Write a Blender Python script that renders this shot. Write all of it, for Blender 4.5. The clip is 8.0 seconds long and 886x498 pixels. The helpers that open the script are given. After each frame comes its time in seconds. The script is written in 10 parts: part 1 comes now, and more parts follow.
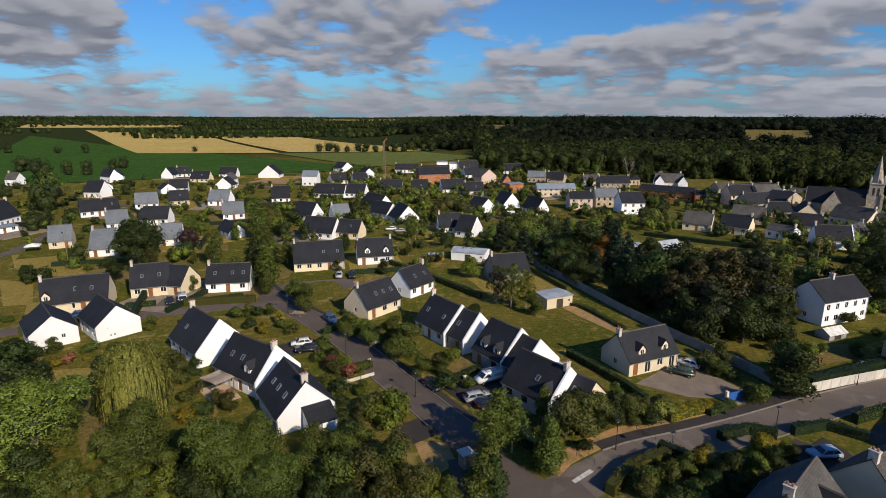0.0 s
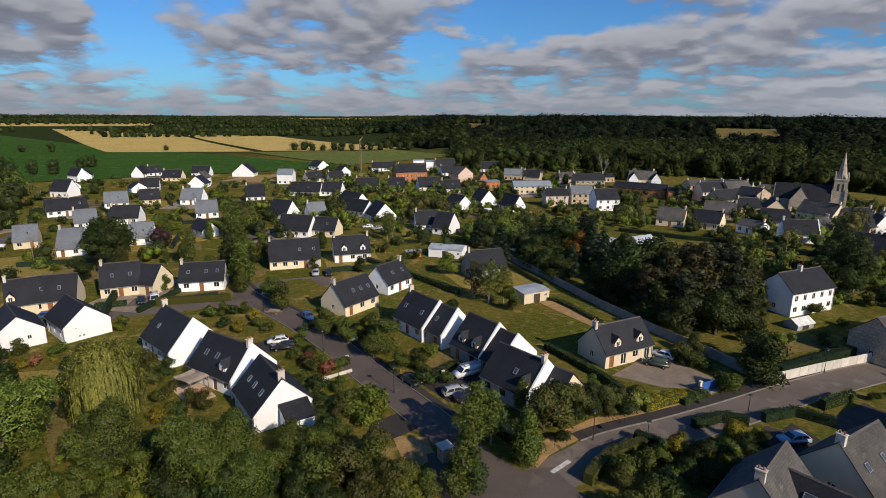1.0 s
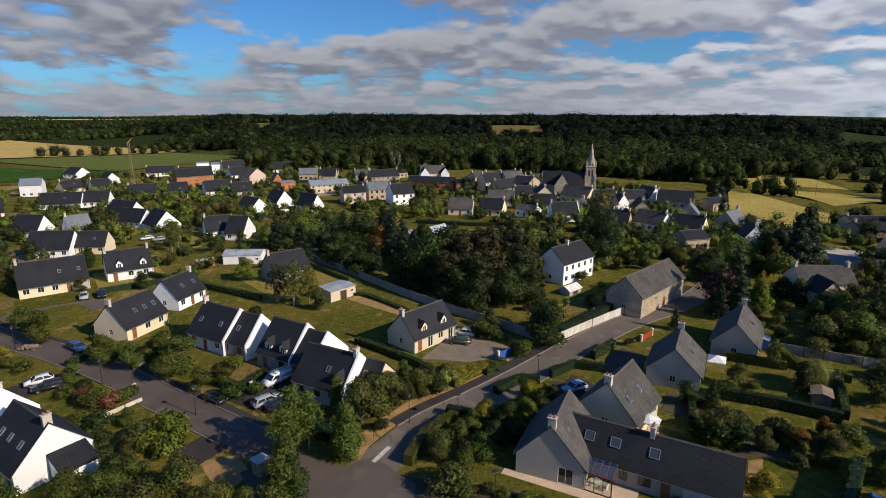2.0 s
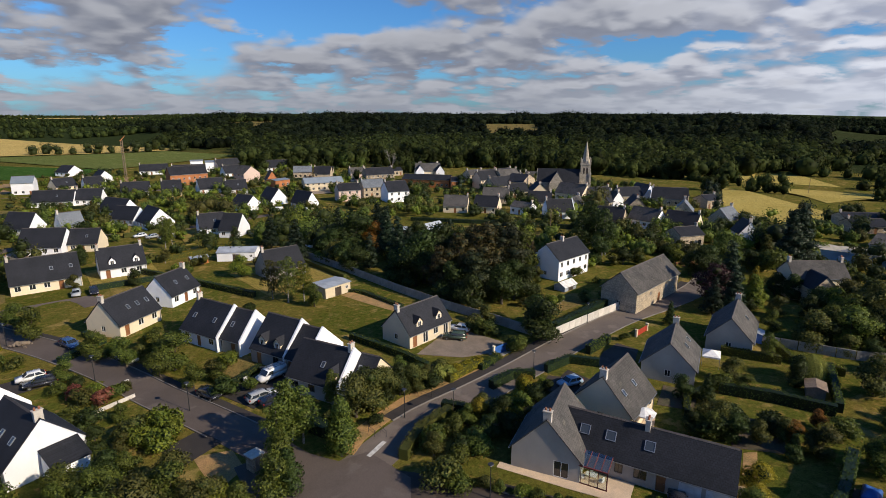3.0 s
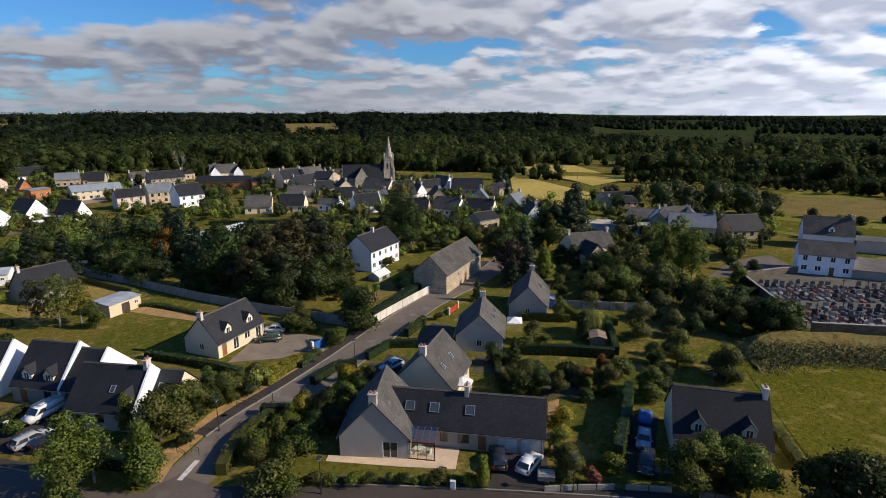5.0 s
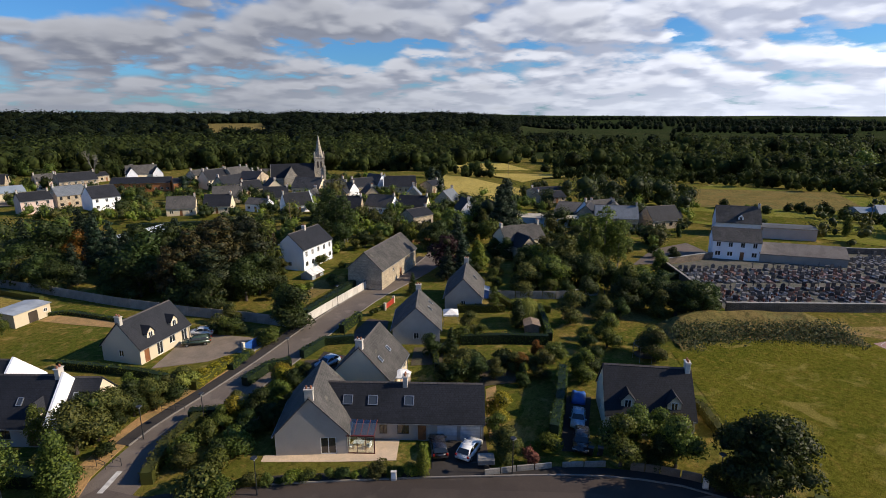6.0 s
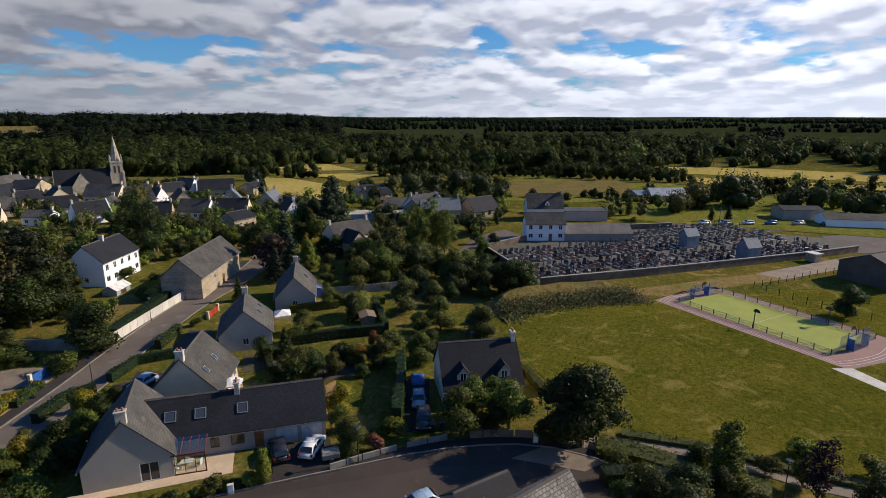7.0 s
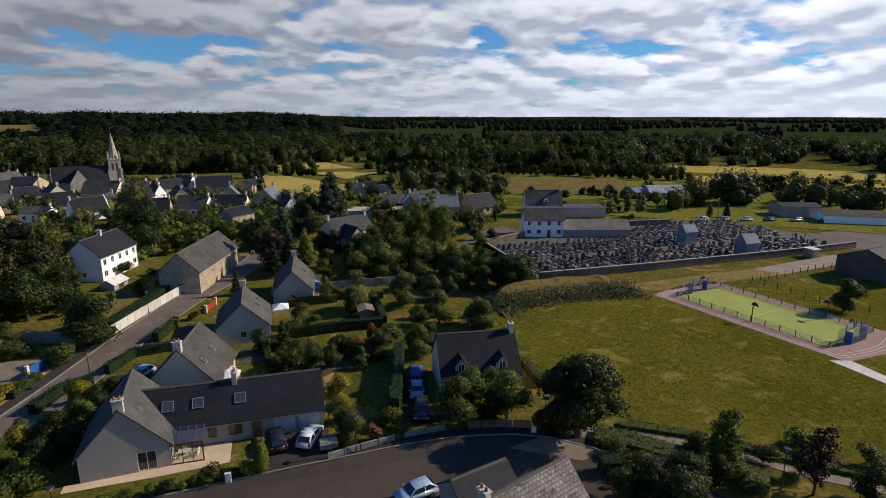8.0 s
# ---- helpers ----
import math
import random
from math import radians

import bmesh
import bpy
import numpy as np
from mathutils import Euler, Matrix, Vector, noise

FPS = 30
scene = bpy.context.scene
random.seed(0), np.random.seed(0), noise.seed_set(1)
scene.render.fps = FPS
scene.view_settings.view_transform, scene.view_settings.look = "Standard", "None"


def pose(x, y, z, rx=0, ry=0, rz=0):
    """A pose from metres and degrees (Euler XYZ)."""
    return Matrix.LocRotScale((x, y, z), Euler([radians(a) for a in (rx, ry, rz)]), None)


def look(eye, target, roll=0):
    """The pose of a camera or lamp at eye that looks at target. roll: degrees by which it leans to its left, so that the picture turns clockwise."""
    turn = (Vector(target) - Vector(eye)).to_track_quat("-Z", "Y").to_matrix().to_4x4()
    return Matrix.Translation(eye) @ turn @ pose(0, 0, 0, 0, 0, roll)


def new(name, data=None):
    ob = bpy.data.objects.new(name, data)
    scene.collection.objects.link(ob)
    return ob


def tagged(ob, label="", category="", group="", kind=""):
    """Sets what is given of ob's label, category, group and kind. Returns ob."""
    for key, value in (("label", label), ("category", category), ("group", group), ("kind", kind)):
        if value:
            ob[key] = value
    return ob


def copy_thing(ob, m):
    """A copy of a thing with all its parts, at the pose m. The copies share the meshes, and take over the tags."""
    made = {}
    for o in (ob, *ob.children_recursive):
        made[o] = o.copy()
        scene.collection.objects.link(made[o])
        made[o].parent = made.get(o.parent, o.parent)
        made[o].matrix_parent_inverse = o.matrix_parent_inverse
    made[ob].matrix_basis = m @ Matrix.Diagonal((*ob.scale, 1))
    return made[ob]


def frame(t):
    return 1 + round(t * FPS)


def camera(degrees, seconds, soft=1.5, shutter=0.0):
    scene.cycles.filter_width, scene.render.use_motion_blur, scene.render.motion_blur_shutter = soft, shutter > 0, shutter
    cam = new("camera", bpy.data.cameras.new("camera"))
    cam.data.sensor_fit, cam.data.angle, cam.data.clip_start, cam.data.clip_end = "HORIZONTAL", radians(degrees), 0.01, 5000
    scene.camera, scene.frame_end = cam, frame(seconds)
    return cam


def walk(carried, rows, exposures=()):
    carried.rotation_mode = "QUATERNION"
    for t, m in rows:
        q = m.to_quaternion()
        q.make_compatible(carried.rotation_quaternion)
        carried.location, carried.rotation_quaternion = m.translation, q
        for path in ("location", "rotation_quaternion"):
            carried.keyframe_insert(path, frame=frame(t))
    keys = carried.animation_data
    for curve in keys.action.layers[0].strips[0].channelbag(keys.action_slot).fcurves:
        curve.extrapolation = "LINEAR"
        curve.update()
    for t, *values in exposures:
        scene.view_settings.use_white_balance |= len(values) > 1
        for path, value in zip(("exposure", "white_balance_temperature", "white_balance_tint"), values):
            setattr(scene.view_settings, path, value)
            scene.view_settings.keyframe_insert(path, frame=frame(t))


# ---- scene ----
cam = camera(77.6, 8.0, soft=0.8)

# t, x, y, z, pitch, roll, yaw
PATH = [
    (0.0, 0.00, 0.00, 43.00, 76.21, -0.08, 3.89),
    (0.5, -0.02, -0.05, 42.73, 76.13, -0.20, 3.98),
    (1.0, 0.02, -0.05, 42.28, 76.13, -0.17, 1.50),
    (1.5, 0.09, -0.10, 41.91, 76.17, -0.07, -11.55),
    (1.7, 0.14, -0.09, 41.71, 76.15, 0.00, -17.45),
    (2.0, 0.17, -0.05, 41.52, 76.10, -0.02, -19.40),
    (2.8, 0.20, 0.01, 40.96, 76.01, -0.04, -19.65),
    (3.0, 0.21, 0.02, 40.81, 76.00, -0.04, -19.92),
    (3.5, 0.22, 0.07, 40.40, 75.98, 0.03, -28.13),
    (4.0, 0.43, 0.26, 39.89, 76.03, 0.18, -38.91),
    (4.3, 0.44, 0.27, 39.58, 76.03, 0.16, -39.75),
    (5.2, 0.47, 0.30, 38.56, 76.03, 0.10, -39.95),
    (5.5, 0.48, 0.31, 38.19, 76.04, 0.08, -40.13),
    (6.0, 0.40, 0.19, 37.48, 76.08, 0.06, -46.89),
    (6.5, 0.44, 0.09, 36.56, 76.23, 0.12, -61.05),
    (7.0, 0.45, -0.01, 35.80, 76.24, 0.09, -64.80),
    (7.5, 0.40, -0.06, 35.17, 76.25, 0.03, -65.26),
    (8.0, 0.30, -0.15, 34.71, 76.22, 0.04, -64.93),
]
walk(cam, [(t, pose(*p)) for t, *p in PATH], [(0.0, -0.26), (1.5, -0.26), (3.0, -0.13), (5.5, -0.06), (6.5, -0.05), (7.0, -0.2), (7.5, -0.24), (8.0, -0.32)])

# ---- light ----
SUN_AZIMUTH, SUN_HEIGHT = -49.0, 30.5
sun_way = Vector((math.cos(radians(SUN_AZIMUTH)) * math.cos(radians(SUN_HEIGHT)), math.sin(radians(SUN_AZIMUTH)) * math.cos(radians(SUN_HEIGHT)), math.sin(radians(SUN_HEIGHT))))
sun = new("sun", bpy.data.lights.new("sun", "SUN"))
sun.data.energy, sun.data.angle, sun.data.color = 5.8, radians(0.55), (1.0, 0.845, 0.645)
sun.matrix_world = look(sun_way * 300, (0, 0, 0))


def node(tree, kind, inputs=None, operation="", data_type="", blend_type="", use_clamp=False, interpolation_type=""):
    n = tree.nodes.new(kind)
    if operation:
        n.operation = operation
    if data_type:
        n.data_type = data_type
    if blend_type:
        n.blend_type = blend_type
    if use_clamp:
        n.use_clamp = True
    if interpolation_type:
        n.interpolation_type = interpolation_type
    for key, value in (inputs or {}).items():
        if isinstance(value, bpy.types.NodeSocket):
            tree.links.new(value, n.inputs[key])
        else:
            n.inputs[key].default_value = value
    return n


def calc(tree, operation, a, b=0.0, clamp=False):
    return node(tree, "ShaderNodeMath", {0: a, 1: b}, operation=operation, use_clamp=clamp).outputs[0]


def ease(tree, value, low, high, to_low=0.0, to_high=1.0):
    n = node(tree, "ShaderNodeMapRange", {"Value": value, "From Min": low, "From Max": high, "To Min": to_low, "To Max": to_high}, interpolation_type="SMOOTHSTEP")
    return n.outputs[0]


def blend(tree, factor, a, b, blend_type="MIX"):
    n = node(tree, "ShaderNodeMix", data_type="RGBA", blend_type=blend_type)
    for socket, value in ((n.inputs[0], factor), (n.inputs[6], a), (n.inputs[7], b)):
        if isinstance(value, bpy.types.NodeSocket):
            tree.links.new(value, socket)
        else:
            socket.default_value = (*value, 1.0) if isinstance(value, tuple) and len(value) == 3 else value
    return n.outputs[2]


# the larger clouds and the clear gaps between them: bearing, height, half width, half height (degrees), amount
CLOUDS = [
    (127.9, 7.1, 7.2, 3.6, 0.16),
    (120.4, 7.2, 3.3, 3.2, -0.22),
    (117.0, 3.1, 4.3, 2.2, -0.10),
    (102.9, 7.7, 14.2, 3.1, 0.15),
    (112.6, 9.2, 2.9, 1.0, -0.12),
    (104.7, 3.3, 3.3, 0.9, -0.10),
    (91.3, 6.1, 4.4, 1.3, -0.18),
    (81.2, 9.4, 9.8, 2.0, -0.26),
    (86.4, 5.3, 4.6, 1.2, 0.13),
    (69.6, 6.2, 11.9, 2.2, 0.17),
    (92.4, 5.6, 2.6, 2.2, -0.14),
    (101.1, 3.2, 3.9, 1.1, -0.10),
    (52.0, 5.6, 3.5, 0.9, -0.13),
    (46.3, 6.4, 5.1, 0.5, -0.16),
    (59.3, 5.6, 1.6, 0.6, -0.12),
    (54.3, 8.3, 11.1, 1.8, 0.13),
    (35.5, 6.4, 3.0, 0.6, -0.18),
    (51.5, 5.3, 3.6, 1.2, -0.14),
    (20.5, 6.8, 1.9, 0.8, -0.17),
    (32.4, 6.2, 4.5, 0.5, -0.12),
    (29.6, 8.4, 6.3, 1.6, 0.10),
    (55.9, 6.4, 2.9, 1.3, -0.10),
    (51.1, 6.0, 3.6, 0.5, -0.14),
    (47.2, 8.0, 7.1, 1.8, 0.12),
    (21.4, 8.0, 2.2, 1.5, -0.17),
    (7.5, 5.7, 5.5, 0.7, -0.17),
    (10.7, 7.0, 1.6, 0.7, -0.12),
    (-7.5, 4.1, 1.8, 0.7, -0.14),
    (30.2, 8.3, 5.4, 1.6, 0.10),
    (13.4, 9.4, 13.4, 1.1, 0.14),
]


def sky():
    world = bpy.data.worlds.new("sky")
    scene.world = world
    world.use_nodes = True
    tree = world.node_tree
    tree.nodes.clear()
    out = node(tree, "ShaderNodeOutputWorld")
    air = node(tree, "ShaderNodeTexSky")
    air.sky_type, air.sun_disc, air.altitude, air.air_density, air.dust_density, air.ozone_density = "NISHITA", False, 80.0, 1.0, 0.6, 2.0
    air.sun_elevation, air.sun_rotation = radians(SUN_HEIGHT), radians(90 - SUN_AZIMUTH)
    blue = blend(tree, 1.0, air.outputs[0], (0.45, 0.92, 1.50), "MULTIPLY")
    way = node(tree, "ShaderNodeTexCoord").outputs["Generated"]
    part_way = node(tree, "ShaderNodeSeparateXYZ", {0: way})
    bearing = calc(tree, "MULTIPLY", calc(tree, "ARCTAN2", part_way.outputs[1], part_way.outputs[0]), 180 / math.pi)
    rise = calc(tree, "MULTIPLY", calc(tree, "ARCSINE", part_way.outputs[2]), 180 / math.pi)

    def deck(lift, detail, wobble):
        # a layer of cumulus on a flat ceiling above the land, thick in some places and open in others
        spread = []
        for near in (0.10, 0.20):
            up = calc(tree, "ADD", calc(tree, "MAXIMUM", part_way.outputs[2], 0.0), near + lift)
            spread.append(node(tree, "ShaderNodeCombineXYZ", {0: calc(tree, "DIVIDE", part_way.outputs[0], up), 1: calc(tree, "DIVIDE", part_way.outputs[1], up), 2: 3.7}).outputs[0])
        big = node(tree, "ShaderNodeTexNoise", {"Vector": spread[0], "Scale": 0.9, "Detail": 2.0, "Roughness": 0.5}).outputs[0]
        fine = node(tree, "ShaderNodeTexNoise", {"Vector": spread[1], "Scale": 4.4, "Detail": detail, "Roughness": 0.58}).outputs[0]
        total = calc(tree, "ADD", calc(tree, "ADD", calc(tree, "MULTIPLY", big, 0.42), 0.065), calc(tree, "MULTIPLY", fine, 0.55))
        shift = calc(tree, "MULTIPLY", calc(tree, "SUBTRACT", fine, 0.5), wobble)
        place = node(tree, "ShaderNodeCombineXYZ", {0: calc(tree, "ADD", bearing, calc(tree, "MULTIPLY", shift, 2.5)), 1: calc(tree, "ADD", calc(tree, "ADD", rise, lift * 57.3), shift), 2: 0.0}).outputs[0]
        heads = node(tree, "ShaderNodeVectorMath", {0: place, 1: (0.30, 0.62, 0.0)}, operation="MULTIPLY").outputs[0]
        puff = node(tree, "ShaderNodeTexVoronoi", {"Vector": heads, "Scale": 1.0, "Detail": 1.0, "Roughness": 0.5})
        puff.feature = "SMOOTH_F1"
        puff.inputs["Smoothness"].default_value = 0.35
        total = calc(tree, "ADD", total, calc(tree, "MULTIPLY", calc(tree, "SUBTRACT", 0.74, puff.outputs["Distance"]), 0.22))
        for a, e, wide, tall, amount in CLOUDS:
            off = node(tree, "ShaderNodeVectorMath", {0: place, 1: (a, e, 0.0)}, operation="SUBTRACT").outputs[0]
            off = node(tree, "ShaderNodeVectorMath", {0: off, 1: (1 / wide, 1 / tall, 0.0)}, operation="MULTIPLY").outputs[0]
            reach = node(tree, "ShaderNodeVectorMath", {0: off}, operation="LENGTH").outputs["Value"]
            total = calc(tree, "ADD", total, ease(tree, reach, 0.35, 1.35, amount, 0.0))
        return total

    here, soft, above = deck(0.0, 7.0, 2.0), deck(0.0, 1.5, 2.0), deck(0.016, 1.5, 2.0)
    low = calc(tree, "ADD", ease(tree, part_way.outputs[2], 0.0, 0.10, 0.11, 0.0), ease(tree, part_way.outputs[2], 0.19, 0.36, 0.0, -0.5))
    to_sun = node(tree, "ShaderNodeVectorMath", {0: way, 1: (math.cos(radians(SUN_AZIMUTH)), math.sin(radians(SUN_AZIMUTH)), 0.0)}, operation="DOT_PRODUCT").outputs["Value"]
    low = calc(tree, "ADD", low, ease(tree, to_sun, -0.75, 0.1, 0.0, 0.085))
    thick = ease(tree, calc(tree, "ADD", here, low), 0.45, 0.64)
    lit = ease(tree, calc(tree, "ADD", calc(tree, "SUBTRACT", soft, above), calc(tree, "MULTIPLY", calc(tree, "SUBTRACT", here, soft), 0.55)), -0.13, 0.19)
    body = ease(tree, soft, 0.56, 0.80, 1.0, 0.86)
    glow = ease(tree, to_sun, -0.5, 1.0, 0.72, 1.95)
    shade = blend(tree, lit, (0.34, 0.372, 0.47), (0.69, 0.715, 0.80))
    shade = blend(tree, ease(tree, part_way.outputs[2], 0.005, 0.07, 0.6, 0.0), shade, (0.50, 0.54, 0.63))
    cloud = node(tree, "ShaderNodeBackground", {"Color": shade, "Strength": calc(tree, "MULTIPLY", body, glow)})
    clear = node(tree, "ShaderNodeBackground", {"Color": blue, "Strength": 0.088})
    mixed = node(tree, "ShaderNodeMixShader", {0: thick, 1: clear.outputs[0], 2: cloud.outputs[0]})
    tree.links.new(mixed.outputs[0], out.inputs[0])


sky()


# ---- materials ----
def surface(name, color, rough=0.8, second=None, big=0.5, fine=8.0, spread=0.25, bump=0.0, bump_scale=20.0, metal=0.0, gloss=0.5, bricks=None, patch=None):
    """A material with variation at two scales; color shades into second over patches of 1/big metres."""
    m = bpy.data.materials.new(name)
    m.use_nodes = True
    tree = m.node_tree
    bsdf = tree.nodes["Principled BSDF"]
    at = node(tree, "ShaderNodeTexCoord").outputs["Object"]
    coarse = node(tree, "ShaderNodeTexNoise", {"Vector": at, "Scale": big, "Detail": 5.0, "Roughness": 0.6}).outputs[0]
    grain = node(tree, "ShaderNodeTexNoise", {"Vector": at, "Scale": fine, "Detail": 6.0, "Roughness": 0.65}).outputs[0]
    second = second or tuple(c * 0.72 for c in color)
    tone = blend(tree, ease(tree, coarse, 0.38, 0.64), color, second)
    if patch:
        spot = node(tree, "ShaderNodeTexNoise", {"Vector": at, "Scale": patch[1], "Detail": 3.0, "Roughness": 0.55, "Distortion": 0.4}).outputs[0]
        tone = blend(tree, ease(tree, spot, patch[2], patch[2] + 0.1), tone, patch[0])
    height = grain
    if bricks:
        w, h, mortar, contrast = bricks
        p = node(tree, "ShaderNodeSeparateXYZ", {0: at})
        flat = node(tree, "ShaderNodeCombineXYZ", {0: p.outputs[0], 1: calc(tree, "MULTIPLY", p.outputs[2], 1.38), 2: 0.0}).outputs[0]
        tile = node(tree, "ShaderNodeTexBrick", {"Vector": flat, "Color1": (1 - contrast,) * 3 + (1,), "Color2": (1 + contrast,) * 3 + (1,), "Mortar": (0.45,) * 3 + (1,), "Scale": 1.0, "Mortar Size": mortar, "Brick Width": w, "Row Height": h})
        tone = blend(tree, 1.0, tone, tile.outputs[0], "MULTIPLY")
    speck = ease(tree, grain, 0.3, 0.7, 1.0 - spread, 1.0 + spread)
    lone = ease(tree, node(tree, "ShaderNodeObjectInfo").outputs["Random"], 0.0, 1.0, 0.9, 1.1)
    tone = blend(tree, 1.0, tone, node(tree, "ShaderNodeCombineColor", {0: calc(tree, "MULTIPLY", speck, lone), 1: calc(tree, "MULTIPLY", speck, lone), 2: calc(tree, "MULTIPLY", speck, lone)}).outputs[0], "MULTIPLY")
    tree.links.new(tone, bsdf.inputs["Base Color"])
    tree.links.new(ease(tree, grain, 0.3, 0.7, max(rough - 0.12, 0.03), min(rough + 0.1, 1.0)), bsdf.inputs["Roughness"])
    bsdf.inputs["Metallic"].default_value = metal
    bsdf.inputs["Specular IOR Level"].default_value = gloss
    if bump:
        b = node(tree, "ShaderNodeBump", {"Strength": bump, "Distance": 0.1, "Height": node(tree, "ShaderNodeTexNoise", {"Vector": at, "Scale": bump_scale, "Detail": 5.0, "Roughness": 0.7}).outputs[0]})
        tree.links.new(b.outputs[0], bsdf.inputs["Normal"])
    return m


def foliage(name, dark, light, through_light=0.25, gloss=0.25, patch=0.0):
    """Leaves: every leaf or clump has its own tone, every plant too, and some light comes through."""
    m = bpy.data.materials.new(name)
    m.use_nodes = True
    tree = m.node_tree
    tree.nodes.clear()
    geo = node(tree, "ShaderNodeNewGeometry").outputs["Random Per Island"]
    lone = node(tree, "ShaderNodeObjectInfo").outputs["Random"]
    tone = blend(tree, geo, dark, light)
    value = ease(tree, lone, 0.0, 1.0, 0.8, 1.22)
    if patch:
        # whole crowns of a wood differ from one another
        at = node(tree, "ShaderNodeTexCoord").outputs["Object"]
        stand = node(tree, "ShaderNodeTexNoise", {"Vector": at, "Scale": 0.055, "Detail": 3.0, "Roughness": 0.6}).outputs[0]
        value = calc(tree, "MULTIPLY", value, ease(tree, stand, 0.35, 0.68, 1.0 - patch, 1.0 + patch))
    hue = node(tree, "ShaderNodeHueSaturation", {"Hue": ease(tree, lone, 0.0, 1.0, 0.485, 0.512), "Saturation": 1.0, "Value": value, "Color": tone}).outputs[0]
    soft = node(tree, "ShaderNodeBsdfPrincipled", {"Base Color": hue, "Roughness": 0.55, "Specular IOR Level": gloss})
    lit = node(tree, "ShaderNodeBsdfTranslucent", {"Color": hue})
    mixed = node(tree, "ShaderNodeMixShader", {0: through_light, 1: soft.outputs[0], 2: lit.outputs[0]})
    out = node(tree, "ShaderNodeOutputMaterial", {0: mixed.outputs[0]})
    return m


def glazing(name, color=(0.02, 0.025, 0.03), rough=0.06):
    m = bpy.data.materials.new(name)
    m.use_nodes = True
    b = m.node_tree.nodes["Principled BSDF"]
    b.inputs["Base Color"].default_value = (*color, 1)
    b.inputs["Roughness"].default_value = rough
    b.inputs["Specular IOR Level"].default_value = 0.6
    b.inputs["Coat Weight"].default_value = 0.5
    b.inputs["Coat Roughness"].default_value = 0.03
    return m


WALLS = {
    "white": surface("white_render", (0.84, 0.86, 0.90), 0.9, (0.79, 0.80, 0.83), 0.25, 14.0, 0.05, 0.25, 30.0),
    "cream": surface("cream_render", (0.70, 0.60, 0.43), 0.9, (0.64, 0.55, 0.40), 0.25, 14.0, 0.06, 0.25, 30.0),
    "grey": surface("grey_beige_render", (0.36, 0.335, 0.30), 0.9, (0.31, 0.29, 0.26), 0.25, 14.0, 0.06, 0.25, 30.0),
    "pink": surface("pinkish_render", (0.60, 0.47, 0.41), 0.9, (0.54, 0.42, 0.36), 0.25, 12.0, 0.08, 0.2, 30.0),
    "stone": surface("rubble_stone", (0.50, 0.41, 0.29), 0.9, (0.38, 0.32, 0.24), 0.5, 3.5, 0.35, 0.6, 6.0, bricks=(0.55, 0.32, 0.018, 0.10)),
    "brick": surface("orange_timber_cladding", (0.44, 0.17, 0.06), 0.8, (0.34, 0.13, 0.05), 0.5, 9.0, 0.15, 0.3, 16.0),
}
ROOFS = {
    "slate": surface("dark_slate", (0.024, 0.026, 0.033), 0.7, (0.018, 0.020, 0.025), 0.3, 5.0, 0.28, 0.25, 12.0, gloss=0.2, bricks=(0.32, 0.26, 0.010, 0.09)),
    "old": surface("weathered_fibre_slate", (0.102, 0.096, 0.091), 0.9, (0.068, 0.066, 0.064), 0.35, 5.0, 0.25, 0.3, 12.0, gloss=0.2, bricks=(0.36, 0.30, 0.012, 0.10), patch=((0.125, 0.118, 0.10), 0.7, 0.6)),
    "pale": surface("pale_lichened_slate", (0.28, 0.26, 0.235), 0.9, (0.19, 0.175, 0.16), 0.6, 4.0, 0.25, 0.4, 10.0, gloss=0.2, bricks=(0.42, 0.33, 0.03, 0.22), patch=((0.10, 0.095, 0.085), 1.1, 0.58)),
    # slate again, paler: sunlight and sky gleam are mixed into the colour
    "blue": surface("gleam_tinted_slate", (0.165, 0.185, 0.21), 0.6, (0.13, 0.15, 0.172), 0.3, 5.0, 0.2, 0.2, 12.0, gloss=0.5, bricks=(0.32, 0.26, 0.015, 0.12)),
    "zinc": surface("standing_seam_zinc", (0.22, 0.26, 0.30), 0.5, (0.18, 0.22, 0.26), 0.3, 6.0, 0.1, 0.1, 10.0, gloss=0.5),
}
ridge_clay = surface("ridge_tile", (0.085, 0.075, 0.07), 0.8, None, 1.0, 8.0, 0.2)
trim_white = surface("white_trim", (0.78, 0.77, 0.75), 0.6, None, 0.6, 8.0, 0.06)
trim_dark = surface("dark_brown_frame", (0.06, 0.045, 0.035), 0.5, None, 0.6, 8.0, 0.1)
trim_red = surface("dark_red_paint", (0.16, 0.03, 0.025), 0.45, None, 0.8, 8.0, 0.1)
door_wood = surface("varnished_wood_door", (0.24, 0.10, 0.04), 0.5, None, 1.5, 12.0, 0.2)
garage_white = surface("pale_grey_garage_door", (0.52, 0.55, 0.58), 0.5, None, 0.6, 6.0, 0.05)
glass = glazing("window_glass")
roof_glass = glazing("roof_window_glass", (0.05, 0.06, 0.07), 0.08)
chimney_render = surface("chimney_render", (0.55, 0.51, 0.45), 0.9, (0.45, 0.41, 0.36), 1.0, 10.0, 0.12)
terracotta = surface("terracotta_pot", (0.36, 0.15, 0.08), 0.8, None, 2.0, 10.0, 0.15)
asphalt = surface("worn_asphalt", (0.128, 0.103, 0.090), 0.92, (0.102, 0.083, 0.072), 0.12, 9.0, 0.16, 0.3, 30.0, gloss=0.25, patch=((0.146, 0.121, 0.106), 0.25, 0.58))
pale_asphalt = surface("pale_worn_asphalt", (0.150, 0.123, 0.104), 0.92, (0.122, 0.100, 0.085), 0.12, 9.0, 0.16, 0.3, 30.0, gloss=0.25, patch=((0.172, 0.143, 0.122), 0.2, 0.58))
